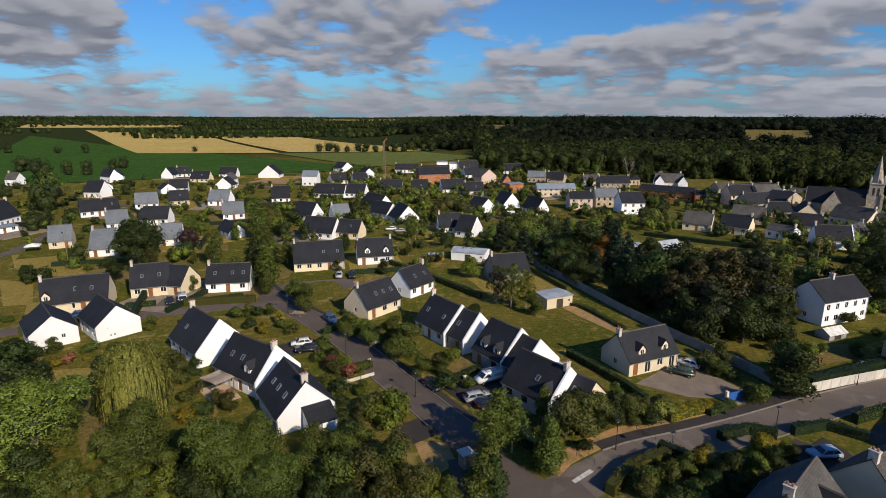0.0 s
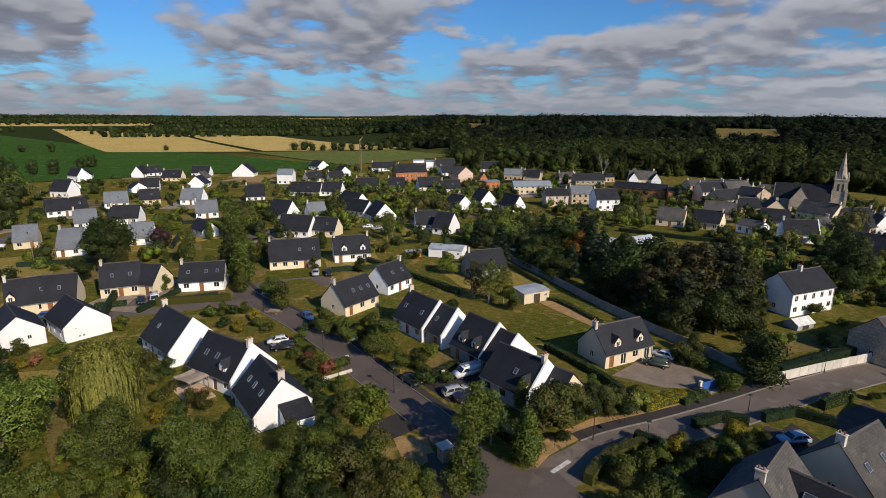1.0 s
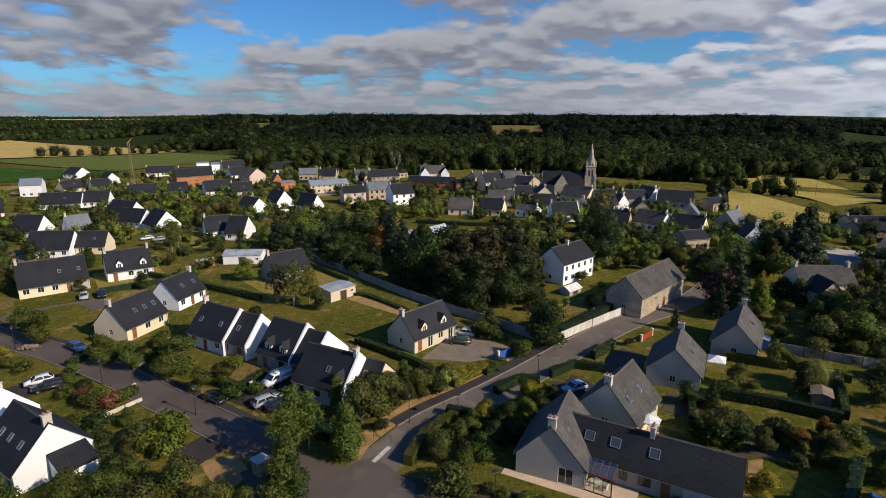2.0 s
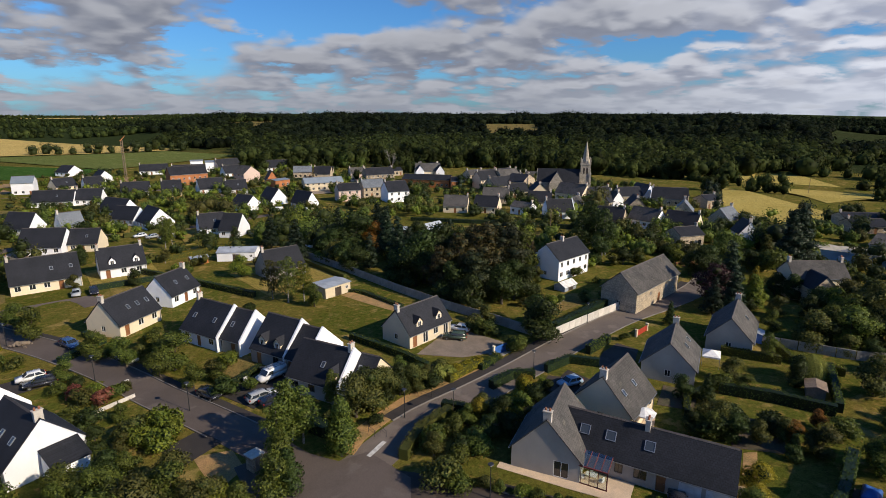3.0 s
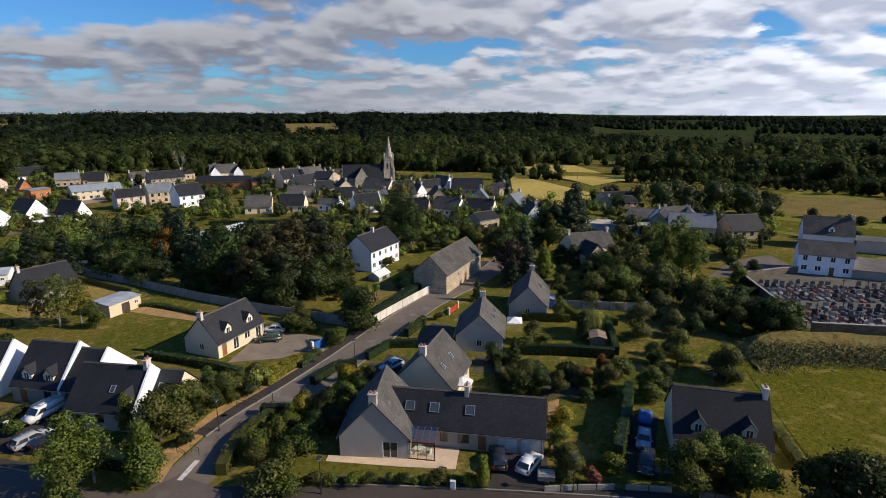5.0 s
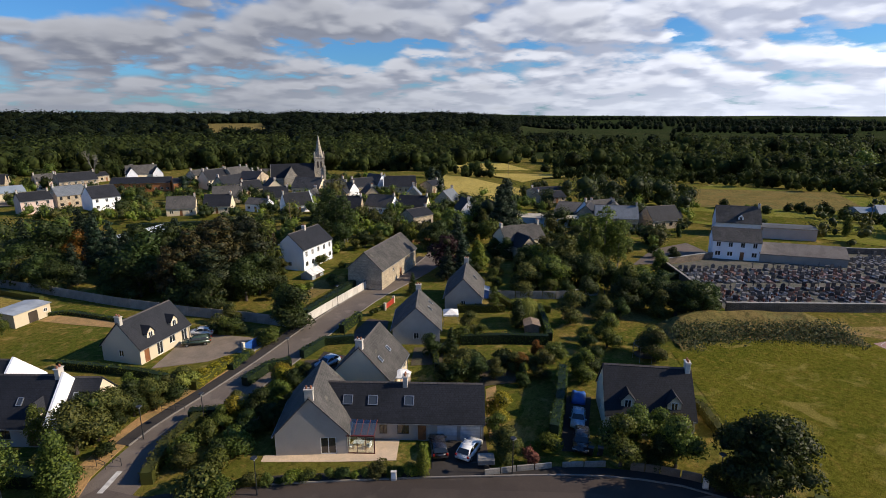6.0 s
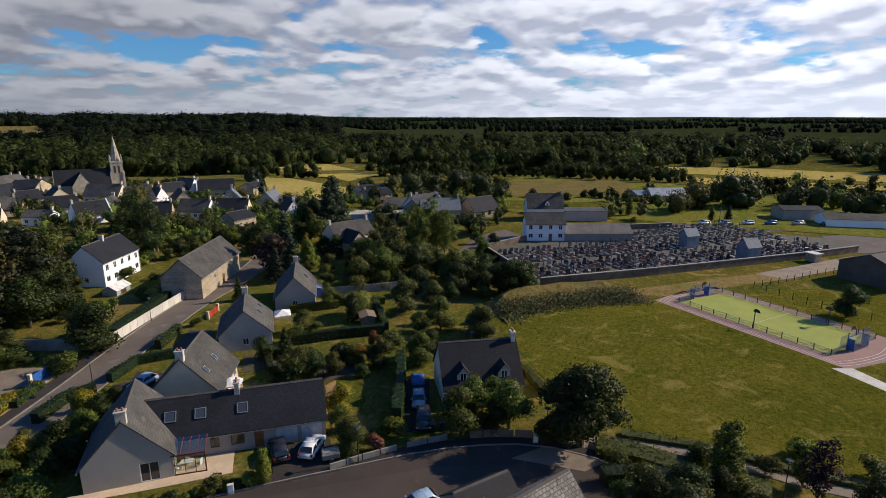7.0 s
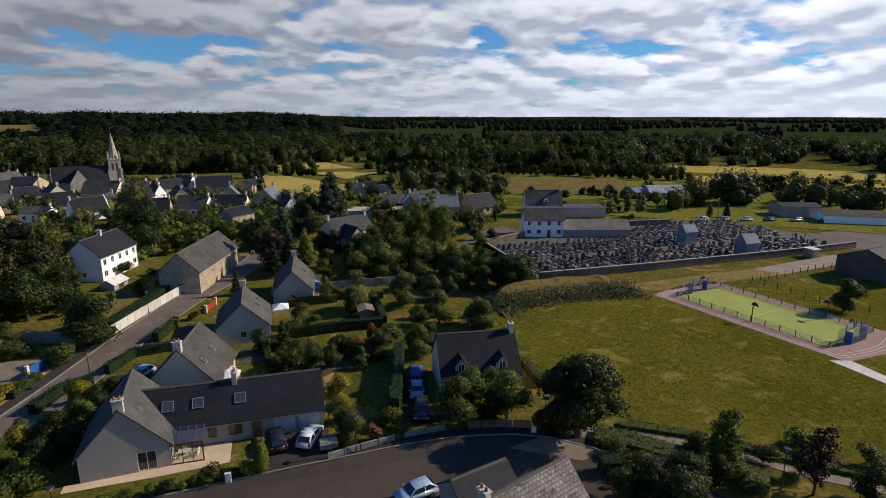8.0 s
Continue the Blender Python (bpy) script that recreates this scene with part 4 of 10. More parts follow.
house(10.2, 78.3, -48, 9.4, 8.4, 2.7, 6.9, wall='grey', chimney='r', band='r', sky=(0.1,), dormers=(0.36,))
house(15.4, 75.0, -47, 4.6, 6.6, 2.6, 5.8, wall='cream', chimney='', sky=(0.0,), plain=True)
house(28.6, 92.5, 28, 10.9, 7.1, 2.7, 6.4, wall='cream', chimney='l', dormers=(-0.22, 0.25), patio=True)
house(7.4, 142.9, 22, 9.9, 8.1, 2.7, 6.9, wall='grey', chimney='l')
house(75.9, 119.2, 24, 13.5, 8.0, 5.4, 8.8, wall='white', chimney='c', storeys=2)
house(82.5, 96.1, 26, 21.6, 8.0, 4.5, 8.1, wall='stone', chimney='', roof='old', openings=[(6.4, 7.2, 2.5, 3.3, 'window'), (10.6, 11.8, 0.05, 2.1, 'door'), (14.2, 15.0, 2.5, 3.3, 'window'), (18.4, 19.2, 0.9, 1.8, 'window')])
house(33.5, 51.75, 46, 9.4, 8.0, 2.7, 7.0, wall='grey', chimney='l', sky=(), plain=True, roof='old', label="grey-beige gabled house wing with a weathered slate roof", gable=[(5.0, 6.75, 0.1, 2.15, "window")])
house(41.5, 44.9, -49, 18.7, 5.9, 2.6, 5.8, wall='grey', chimney='c', sky=(-0.36, -0.2, 0.03), light_size=(1.15, 1.15), openings=[(6.5, 7.4, 0.8, 2.1, 'window'), (8.6, 10.0, 0.8, 2.1, 'window'), (11.0, 12.0, 0.05, 2.1, 'door'), (13.3, 15.6, 0.05, 2.1, 'garage'), (16.0, 18.3, 0.05, 2.1, 'garage')], label="long grey-beige bungalow wing with two garage doors and slate roof")
house(46.2, 57.3, 32, 9.1, 8.4, 2.7, 7.1, wall='cream', chimney='l', sky=(-0.3, 0.1), roof='old')
house(63.2, 65.1, 43, 10.0, 7.8, 2.7, 6.4, wall='grey', chimney='r', sky=(0.0, 0.3), roof='old')
house(81.9, 70.4, 38, 12.5, 7.2, 2.7, 6.4, wall='grey', chimney='r', sky=(0.1,), roof='old')
house(63.1, 24.6, -55, 10.2, 8.2, 2.7, 7.0, wall='cream', chimney='r', dormers=(-0.25, 0.27))
house(40.6, 15.2, -33, 5.9, 3.6, 2.5, 3.9, wall='grey', chimney='', plain=True, label="low grey annex with a dark slate roof")
house(37.3, 10.0, -28, 9.4, 8.4, 2.7, 6.8, wall='cream', chimney='l', roof='pale')
# the older estate farther off
house(-167.3, 223.9, 40, 8.3, 8.4, 2.7, 7.0, wall='white', chimney='', far=True)
house(-162.3, 228.9, 46, 6.5, 8.2, 2.7, 7.0, wall='cream', chimney='l', sky=(0.1,), far=True)
house(-139.5, 200.1, 35, 7.5, 8.4, 2.7, 7.0, wall='white', chimney='l', roof='blue', far=True)
house(-155.5, 245.7, 28, 9.3, 8.7, 2.7, 7.2, wall='white', chimney='', sky=(0.1,), roof='blue', far=True)
house(-129.1, 209.2, 12, 10.6, 8.3, 2.7, 7.0, wall='white', chimney='l', far=True)
house(-145.6, 255.4, 32, 8.9, 8.4, 2.7, 7.0, wall='cream', chimney='l', sky=(0.1,), far=True)
house(-169.5, 299.7, 22, 9.3, 8.4, 2.7, 7.0, wall='white', chimney='', far=True)
house(-125.3, 257.5, 4, 9.8, 8.7, 2.7, 7.3, wall='white', chimney='l', sky=(0.1,), roof='blue', far=True)
house(-103.9, 223.3, 26, 8.5, 8.4, 2.7, 7.0, wall='white', chimney='l', roof='blue', far=True)
house(-138.4, 169.7, 30, 6.5, 8.4, 2.7, 7.1, wall='cream', chimney='', sky=(0.1,), roof='blue', far=True)
house(-117.5, 161.6, 19, 6.8, 10.0, 2.7, 7.9, wall='white', chimney='l', roof='blue', far=True)
house(-104.3, 176.2, 20, 7.3, 8.4, 2.7, 7.0, wall='white', chimney='l', sky=(0.1,), roof='blue', far=True)
house(-113.5, 361.9, 30, 9.0, 7.3, 2.7, 6.4, wall='white', chimney='', far=True)
house(-90.0, 342.7, 44, 10.8, 7.6, 2.7, 6.6, wall='cream', chimney='l', sky=(0.1,), far=True)
house(-75.5, 340.3, 27, 9.0, 8.6, 2.7, 7.1, wall='white', chimney='l', far=True)
house(-78.7, 286.2, -4, 16.1, 8.4, 2.7, 7.0, wall='white', chimney='', sky=(0.1,), far=True)
house(-65.3, 287.2, -8, 10.8, 8.4, 2.7, 7.0, wall='white', chimney='l', far=True)
house(-33.6, 303.4, 5, 9.1, 9.8, 2.7, 7.7, wall='cream', chimney='l', sky=(0.1,), far=True)
house(-16.1, 308.4, 17, 12.4, 9.1, 2.7, 7.5, wall='white', chimney='', far=True)
house(-3.6, 300.9, 5, 10.2, 8.4, 2.7, 7.0, wall='white', chimney='l', sky=(0.1,), far=True)
house(-99.5, 268.1, 19, 8.7, 10.1, 2.7, 7.9, wall='white', chimney='l', far=True)
house(-45.6, 189.8, -11, 8.2, 7.3, 2.7, 6.5, wall='cream', chimney='', sky=(0.1,), far=True)
house(-57.7, 220.8, 29, 7.1, 8.4, 2.7, 7.0, wall='white', chimney='l', roof='blue', far=True)
house(-11.4, 202.4, 12, 8.5, 8.4, 2.7, 7.0, wall='white', chimney='l', sky=(0.1,), far=True)
house(-3.9, 195.8, -26, 6.5, 9.4, 2.7, 7.6, wall='white', chimney='', far=True)
house(-32.5, 395.9, 5, 20.2, 8.6, 2.7, 7.2, wall='cream', chimney='l', sky=(0.1,), far=True)
house(-6.0, 383.7, 24, 12.7, 8.7, 2.7, 7.1, wall='white', chimney='l', far=True)
house(23.7, 413.1, 5, 14.7, 8.7, 2.7, 7.3, wall='white', chimney='', sky=(0.1,), far=True)
house(-55.4, 414.7, 5, 17.0, 7.5, 2.7, 6.6, wall='white', chimney='l', far=True)
house(-179.3, 344.8, 5, 11.6, 8.4, 2.7, 7.0, wall='cream', chimney='l', sky=(0.1,), far=True)
house(-173.8, 372.8, 5, 11.7, 8.2, 2.7, 7.0, wall='white', chimney='', far=True)
house(-206.5, 372.4, 35, 8.3, 8.2, 2.7, 7.0, wall='white', chimney='l', sky=(0.1,), far=True)
house(-50.7, 310.8, 5, 12.8, 7.8, 2.7, 6.7, wall='white', chimney='l', far=True)
house(-214.8, 300.3, -51, 9.0, 8.8, 2.7, 6.2, wall='white', chimney='', far=True)
house(-241.8, 352.6, 118, 10.0, 8.4, 2.7, 6.6, wall='white', chimney='', far=True)
house(-173.4, 293.7, -48, 9.0, 7.7, 2.7, 5.5, wall='white', chimney='', far=True)
house(-88.8, 187.8, -43, 10.0, 5.7, 2.7, 5.7, wall='white', chimney='', far=True)
house(-144.6, 373.6, 95, 11.0, 14.2, 2.7, 8.8, wall='white', chimney='', far=True)
house(-106.3, 423.3, -34, 10.0, 11.7, 2.7, 6.6, wall='white', chimney='', far=True)
house(-78.7, 379.8, -60, 10.0, 8.5, 2.7, 6.7, wall='white', chimney='', far=True)
house(-211.5, 364.1, 95, 10.0, 7.6, 2.7, 7.6, wall='white', chimney='', far=True)
house(-148.9, 313.9, 95, 9.0, 9.8, 2.7, 6.9, wall='white', chimney='', far=True)
house(-48.2, 253.2, -44, 14.0, 7.4, 2.7, 6.7, wall='white', chimney='', far=True)
house(-40.6, 229.2, -38, 11.0, 7.4, 2.7, 6.8, wall='white', chimney='', far=True)
house(-30.8, 219.0, -62, 11.0, 9.1, 2.7, 7.6, wall='white', chimney='', far=True)
house(-71.3, 222.4, -27, 10.0, 7.7, 2.7, 7.5, wall='white', chimney='', far=True)
house(-56.1, 189.8, -12, 12.0, 9.2, 2.7, 7.3, wall='white', chimney='', far=True)
house(0.6, 246.4, -53, 10.0, 8.5, 2.7, 6.6, wall='white', chimney='', far=True)
house(12.5, 259.7, -62, 10.0, 8.5, 2.7, 7.4, wall='white', chimney='', far=True)
house(24.6, 243.8, -60, 11.0, 6.6, 2.7, 7.4, wall='white', chimney='', far=True)
house(5.3, 374.6, -85, 10.0, 7.9, 2.7, 6.8, wall='white', chimney='', far=True)
house(15.6, 335.4, -85, 10.0, 6.4, 2.7, 7.7, wall='brick', chimney='', far=True)
# the village street, the church quarter and the east side
house(46.3, 259.7, 6, 10.7, 7.2, 5.2, 8.0, wall='pink', chimney='lr', storeys=2, far=True)
house(59.6, 267.2, 6, 10.9, 8.5, 5.2, 8.5, wall='stone', roof='blue', chimney='l', storeys=2, far=True)
house(66.8, 250.2, 6, 10.4, 10.4, 5.2, 9.3, wall='white', chimney='l', storeys=2, far=True)
house(40.0, 298.5, 5, 20.4, 8.4, 4.5, 6.9, wall='cream', chimney='', roof='zinc', storeys=2, far=True)
house(65.3, 333.5, 6, 9.4, 6.4, 5.2, 7.9, wall='pink', roof='old', chimney='lr', storeys=2, far=True)
house(75.8, 321.5, 6, 17.3, 8.4, 5.2, 8.7, wall='stone', chimney='lr', storeys=2, far=True)
house(106.4, 320.6, -13, 14.9, 8.3, 6.2, 10.4, wall='cream', roof='old', chimney='', storeys=2, far=True)
house(97.7, 294.2, -35, 27.1, 9.4, 4.4, 6.6, wall='brick', chimney='', far=True)
house(36.4, 360.7, -10, 11.4, 7.9, 4.0, 7.3, wall='stone', roof='blue', chimney='r', far=True)
house(48.1, 346.1, -19, 7.8, 9.7, 4.0, 8.1, wall='stone', chimney='', far=True)
house(120.1, 84.3, -23, 12.0, 7.0, 5.2, 8.1, wall='cream', roof='old', chimney='lr', storeys=2, far=True)
house(183.7, 72.0, -30, 11.4, 8.7, 3.0, 6.9, wall='stone', chimney='', far=True)
house(181.3, 93.1, -24, 12.6, 8.4, 3.2, 7.0, wall='white', roof='old', chimney='l', far=True)
house(157.2, 41.0, -65.5, 11.4, 7.0, 5.0, 7.7, wall='white', chimney='', roof='old', storeys=2, far=True, label='white two-storey house with grey roof above the cemetery')
house(188.5, 49.5, -65, 12.5, 8.0, 4.4, 8.8, wall='white', chimney='r', roof='old', dormers=(0.05,), storeys=1, far=True, label='white gabled house with a steep grey roof and dormer')
house(117.1, 188.2, -14, 10.6, 8.1, 3.0, 7.2, wall='white', chimney='l', band='r', far=True)
house(171.7, 81.9, -58, 13.6, 8.4, 4.0, 7.5, wall='stone', roof='blue', chimney='r', far=True)
house(127.0, 279.1, 13, 13.8, 8.2, 5.0, 9.3, wall='cream', chimney='lr', storeys=2, far=True)
house(139.8, 279.9, 16, 13.8, 8.7, 5.0, 9.5, wall='stone', roof='old', chimney='r', storeys=2, far=True)
house(127.7, 264.7, 25, 16.6, 8.4, 3.2, 7.5, wall='stone', chimney='l', far=True)
house(147.5, 224.4, -66, 14.7, 8.4, 3.5, 7.8, wall='cream', roof='old', chimney='r', far=True)
house(180.1, 196.9, -44, 15.2, 8.4, 3.5, 7.8, wall='stone', chimney='l', band='l', far=True)
house(148.4, 275.3, -100, 12.0, 7.5, 3.0, 6.8, wall='cream', roof='blue', chimney='r', far=True)
house(137.6, 240.5, -110, 11.0, 8.0, 3.0, 6.8, wall='cream', chimney='r', far=True)
house(153.5, 204.4, -80, 10.0, 7.0, 3.0, 6.8, wall='white', roof='old', chimney='r', far=True)
house(154.0, 187.7, -120, 11.0, 7.5, 3.0, 6.8, wall='stone', chimney='r', far=True)
house(137.9, 161.0, -70, 11.0, 8.0, 3.0, 6.8, wall='white', roof='old', chimney='r', far=True)
house(144.8, 150.6, -60, 11.0, 8.0, 3.0, 6.8, wall='cream', chimney='r', far=True)
house(166.5, 153.1, 20, 10.0, 7.5, 3.0, 6.8, wall='stone', roof='blue', chimney='r', far=True)
house(153.0, 131.9, -120, 8.0, 6.0, 3.0, 6.8, wall='white', chimney='r', far=True)
house(109.9, 230.2, -30, 12.0, 8.0, 3.0, 6.8, wall='stone', roof='old', chimney='r', far=True)
house(95.7, 208.5, -40, 10.0, 8.0, 3.0, 6.8, wall='cream', chimney='r', far=True)
house(83.8, 213.9, -30, 10.0, 8.0, 3.0, 6.8, wall='cream', roof='old', chimney='r', far=True)
house(149.7, 202.0, 30, 9.0, 7.0, 3.0, 6.8, wall='stone', chimney='r', far=True)
house(164.5, 171.5, 45, 9.0, 7.0, 3.0, 6.8, wall='stone', roof='blue', chimney='r', far=True)
house(122.7, 212.5, -30, 10.0, 8.0, 3.0, 6.8, wall='cream', chimney='r', far=True)
house(128.8, 194.2, 40, 9.0, 7.0, 3.0, 6.8, wall='white', roof='old', chimney='r', far=True)
house(127.1, 167.7, -50, 10.0, 7.0, 3.0, 6.8, wall='stone', chimney='r', far=True)
house(187.2, 91.0, -150, 12.0, 8.0, 3.0, 6.8, wall='cream', roof='old', chimney='r', far=True)
house(173.6, 92.9, 20, 12.0, 8.0, 3.0, 6.8, wall='stone', chimney='r', far=True)
# more houses of the estate, the street and the church quarter
house(-29.9, 347.4, 21, 20.2, 9.0, 6.5, 10.5, wall='brick', chimney='', roof='slate', storeys=2, far=True)
house(-30.6, 440.3, 5, 8.5, 8.0, 6.2, 6.7, wall='white', chimney='', roof='zinc', storeys=1, far=True)
house(-19.7, 423.8, 5, 8.6, 8.0, 6.5, 7.3, wall='white', chimney='', roof='zinc', storeys=1, far=True)
house(-9.8, 424.1, 33, 17.6, 8.0, 3.0, 8.2, wall='pink', chimney='l', roof='slate', storeys=1, far=True)
house(2.5, 352.8, -55, 10.0, 11.4, 5.0, 9.2, wall='pink', chimney='', roof='old', storeys=2, far=True)
house(18.6, 321.6, 34, 9.8, 8.0, 3.9, 4.4, wall='brick', chimney='', roof='zinc', storeys=1, far=True)
house(47.2, 453.7, -51, 10.0, 8.3, 4.3, 7.0, wall='cream', chimney='l', roof='slate', storeys=1, far=True)
house(-189.2, 201.3, 96, 11.4, 9.0, 3.4, 9.4, wall='white', chimney='r', roof='slate', storeys=1, far=True)
house(-175.7, 188.4, 74, 6.3, 6.0, 2.4, 2.9, wall='white', chimney='', roof='zinc', storeys=1, far=True)
house(-151.7, 324.8, 94, 10.0, 6.7, 4.7, 8.1, wall='white', chimney='', roof='old', storeys=1, far=True)
house(-103.9, 333.4, 4, 9.3, 9.0, 6.2, 9.1, wall='white', chimney='', roof='zinc', storeys=1, far=True)
house(-200.7, 275.8, -8, 10.0, 8.3, 3.6, 8.9, wall='white', chimney='', roof='slate', storeys=1, far=True)
house(-236.2, 337.8, -23, 10.0, 6.7, 4.3, 8.6, wall='white', chimney='', roof='slate', storeys=1, far=True)
house(-283.9, 318.8, 4, 6.8, 8.0, 4.1, 7.8, wall='white', chimney='l', roof='old', storeys=1, far=True)
house(49.4, 360.1, -16, 11.8, 8.0, 3.1, 6.7, wall='stone', chimney='l', roof='slate', storeys=1, far=True)
house(94.8, 354.7, 11, 8.3, 7.0, 3.3, 5.1, wall='stone', chimney='l', roof='slate', storeys=1, far=True)
house(115.0, 363.7, 59, 9.0, 5.0, 3.5, 7.8, wall='white', chimney='', roof='old', storeys=2, far=True)
house(125.2, 363.0, -78, 9.0, 6.0, 3.1, 7.4, wall='white', chimney='r', roof='slate', storeys=2, far=True)
house(108.7, 280.3, -14, 4.7, 8.0, 4.5, 6.4, wall='brick', chimney='', roof='slate', storeys=1, far=True)
house(129.0, 301.8, 9, 10.2, 8.0, 5.2, 7.5, wall='stone', chimney='lr', roof='old', storeys=2, far=True)
house(140.4, 306.9, 20, 12.3, 8.0, 4.6, 7.0, wall='stone', chimney='lr', roof='slate', storeys=2, far=True)
house(154.8, 315.4, 26, 14.6, 8.0, 4.0, 6.9, wall='cream', chimney='r', roof='slate', storeys=2, far=True)
house(151.0, 294.6, -46, 10.0, 19.6, 3.4, 6.3, wall='white', chimney='r', roof='old', storeys=1, far=True)
house(141.8, 267.5, -49, 10.0, 18.9, 4.8, 8.1, wall='stone', chimney='r', roof='slate', storeys=1, far=True)
house(127.2, 242.8, -2, 9.0, 8.0, 3.1, 6.6, wall='stone', chimney='l', roof='slate', storeys=1, far=True)
house(107.3, 198.8, -63, 9.0, 5.7, 3.2, 5.0, wall='white', chimney='r', roof='old', storeys=1, far=True)
house(157.2, 219.0, 6, 13.0, 8.0, 3.4, 6.4, wall='stone', chimney='lr', roof='slate', storeys=1, far=True)
house(166.7, 209.2, -11, 11.4, 8.0, 3.7, 7.1, wall='stone', chimney='l', roof='slate', storeys=1, far=True)
house(180.0, 215.0, -88, 10.0, 6.1, 3.1, 7.4, wall='white', chimney='r', roof='old', storeys=1, far=True)
house(186.7, 204.7, -25, 15.2, 9.0, 3.6, 6.5, wall='stone', chimney='', roof='slate', storeys=1, far=True)
house(129.3, 133.3, -2, 9.0, 7.0, 3.9, 5.9, wall='stone', chimney='r', roof='slate', storeys=1, far=True)
house(176.1, 154.9, -73, 8.0, 6.9, 2.4, 3.4, wall='white', chimney='', roof='old', storeys=1, far=True)
house(191.8, 186.9, 3, 8.2, 8.0, 3.7, 5.5, wall='stone', chimney='r', roof='slate', storeys=1, far=True)
house(204.0, 128.2, -27, 11.6, 9.0, 2.6, 4.5, wall='stone', chimney='l', roof='slate', storeys=1, far=True)
house(171.0, 306.2, -34, 9.5, 8.0, 2.4, 5.5, wall='stone', chimney='lr', roof='old', storeys=1, far=True)
house(152.4, 261.3, -15, 7.0, 8.0, 3.4, 5.6, wall='cream', chimney='r', roof='slate', storeys=1, far=True)
house(213.3, 135.9, -27, 14.7, 9.0, 3.2, 4.8, wall='stone', chimney='l', roof='slate', storeys=1, far=True)
house(252.4, 19.4, -55, 18.2, 10.0, 2.6, 3.9, wall='grey', chimney='', roof='zinc', storeys=1, far=True)
house(183.8, 105.7, -71, 9.0, 16.1, 2.4, 4.6, wall='grey', chimney='', roof='old', storeys=1, far=True)
house(213.0, 105.1, -108, 10.0, 8.9, 2.4, 3.4, wall='cream', chimney='', roof='slate', storeys=1, far=True)
house(194.3, 76.1, -54, 13.1, 9.0, 2.4, 3.8, wall='grey', chimney='l', roof='slate', storeys=1, far=True)
house(374.4, 379.1, -11, 16.0, 8.0, 2.4, 4.1, wall='white', chimney='l', roof='old', storeys=1, far=True)
house(409.5, 347.5, -46, 15.8, 8.0, 2.4, 2.9, wall='grey', chimney='', roof='zinc', storeys=1, far=True)


# ---- trees, hedges and woods ----
def leaf_arrays(centres, ways, size, rng, long=1.35, ruffle=0.85, axis=None):
    """Corners and normals of many small bent leaves; the normals lean to the round of the crown."""
    n = len(centres)
    round_way = ways / (np.linalg.norm(ways, axis=1)[:, None] + 1e-9)
    ways = round_way + rng.normal(0, ruffle, (n, 3))
    ways /= np.linalg.norm(ways, axis=1)[:, None] + 1e-9
    u = np.cross(ways, rng.normal(0, 1, (n, 3))) if axis is None else axis - (axis * ways).sum(1)[:, None] * ways
    u /= np.linalg.norm(u, axis=1)[:, None] + 1e-9
    v = np.cross(ways, u)
    s = (size * rng.uniform(0.6, 1.35, n))[:, None]
    a, b = u * s * 0.5 * long, v * s * 0.42
    fold = ways * s * 0.22
    verts = np.stack([centres - a, centres - b + fold, centres + a * 0.9, centres + b + fold], 1).reshape(-1, 3)
    normals = round_way * 0.7 + ways * 0.6
    normals /= np.linalg.norm(normals, axis=1)[:, None] + 1e-9
    return verts, np.repeat(normals, 4, 0)


def crown_mesh_of(name, verts, normals, materials, core_verts=(), core_normals=(), core_faces=()):
    """One mesh of leaves, each an island of its own, with a dense core behind them if given."""
    n = len(verts) // 4
    faces = np.arange(n * 4).reshape(n, 4).tolist() + [tuple(i + n * 4 for i in f) for f in core_faces]
    mesh = bpy.data.meshes.new(name)
    mesh.from_pydata(np.vstack([verts, np.array(core_verts)]).tolist() if len(core_verts) else verts.tolist(), [], faces)
    for m in materials:
        mesh.materials.append(m)
    if len(core_verts):
        mesh.polygons.foreach_set("material_index", [0] * n + [1] * len(core_faces))
        normals = np.vstack([normals, np.array(core_normals)])
    mesh.polygons.foreach_set("use_smooth", [True] * len(faces))
    mesh.normals_split_custom_set_from_vertices(normals.tolist())
    return mesh


def leaf_mesh(name, centres, ways, size, material, rng, long=1.35, ruffle=0.85):
    return crown_mesh_of(name, *leaf_arrays(centres, ways, size, rng, long, ruffle), [material])


def lobe_points(lobes, count, rng, inner=0.72, floor=0.0):
    """Points over a group of rounded lobes, few inside, with outward directions."""
    sizes = np.array([r[3] * r[4] for r in lobes])
    pick = rng.choice(len(lobes), count * 2, p=sizes / sizes.sum())
    way = rng.normal(0, 1, (count * 2, 3))
    way /= np.linalg.norm(way, axis=1)[:, None]
    way[:, 2] = np.where(way[:, 2] < -0.45, -way[:, 2], way[:, 2])
    c = np.array([r[:3] for r in lobes])[pick]
    rad = np.array([(r[3], r[3], r[4]) for r in lobes])[pick]
    p = c + way * rad * (rng.uniform(inner, 1.08, (count * 2, 1)) ** 0.6 + np.abs(rng.normal(0, 0.2, (count * 2, 1))))
    keep = np.ones(len(p), bool)
    for r in lobes:
        d = (((p - np.array(r[:3])) / np.array((r[3], r[3], r[4]))) ** 2).sum(1)
        keep &= d > 0.36
    keep &= p[:, 2] > floor
    return p[keep][:count], way[keep][:count]


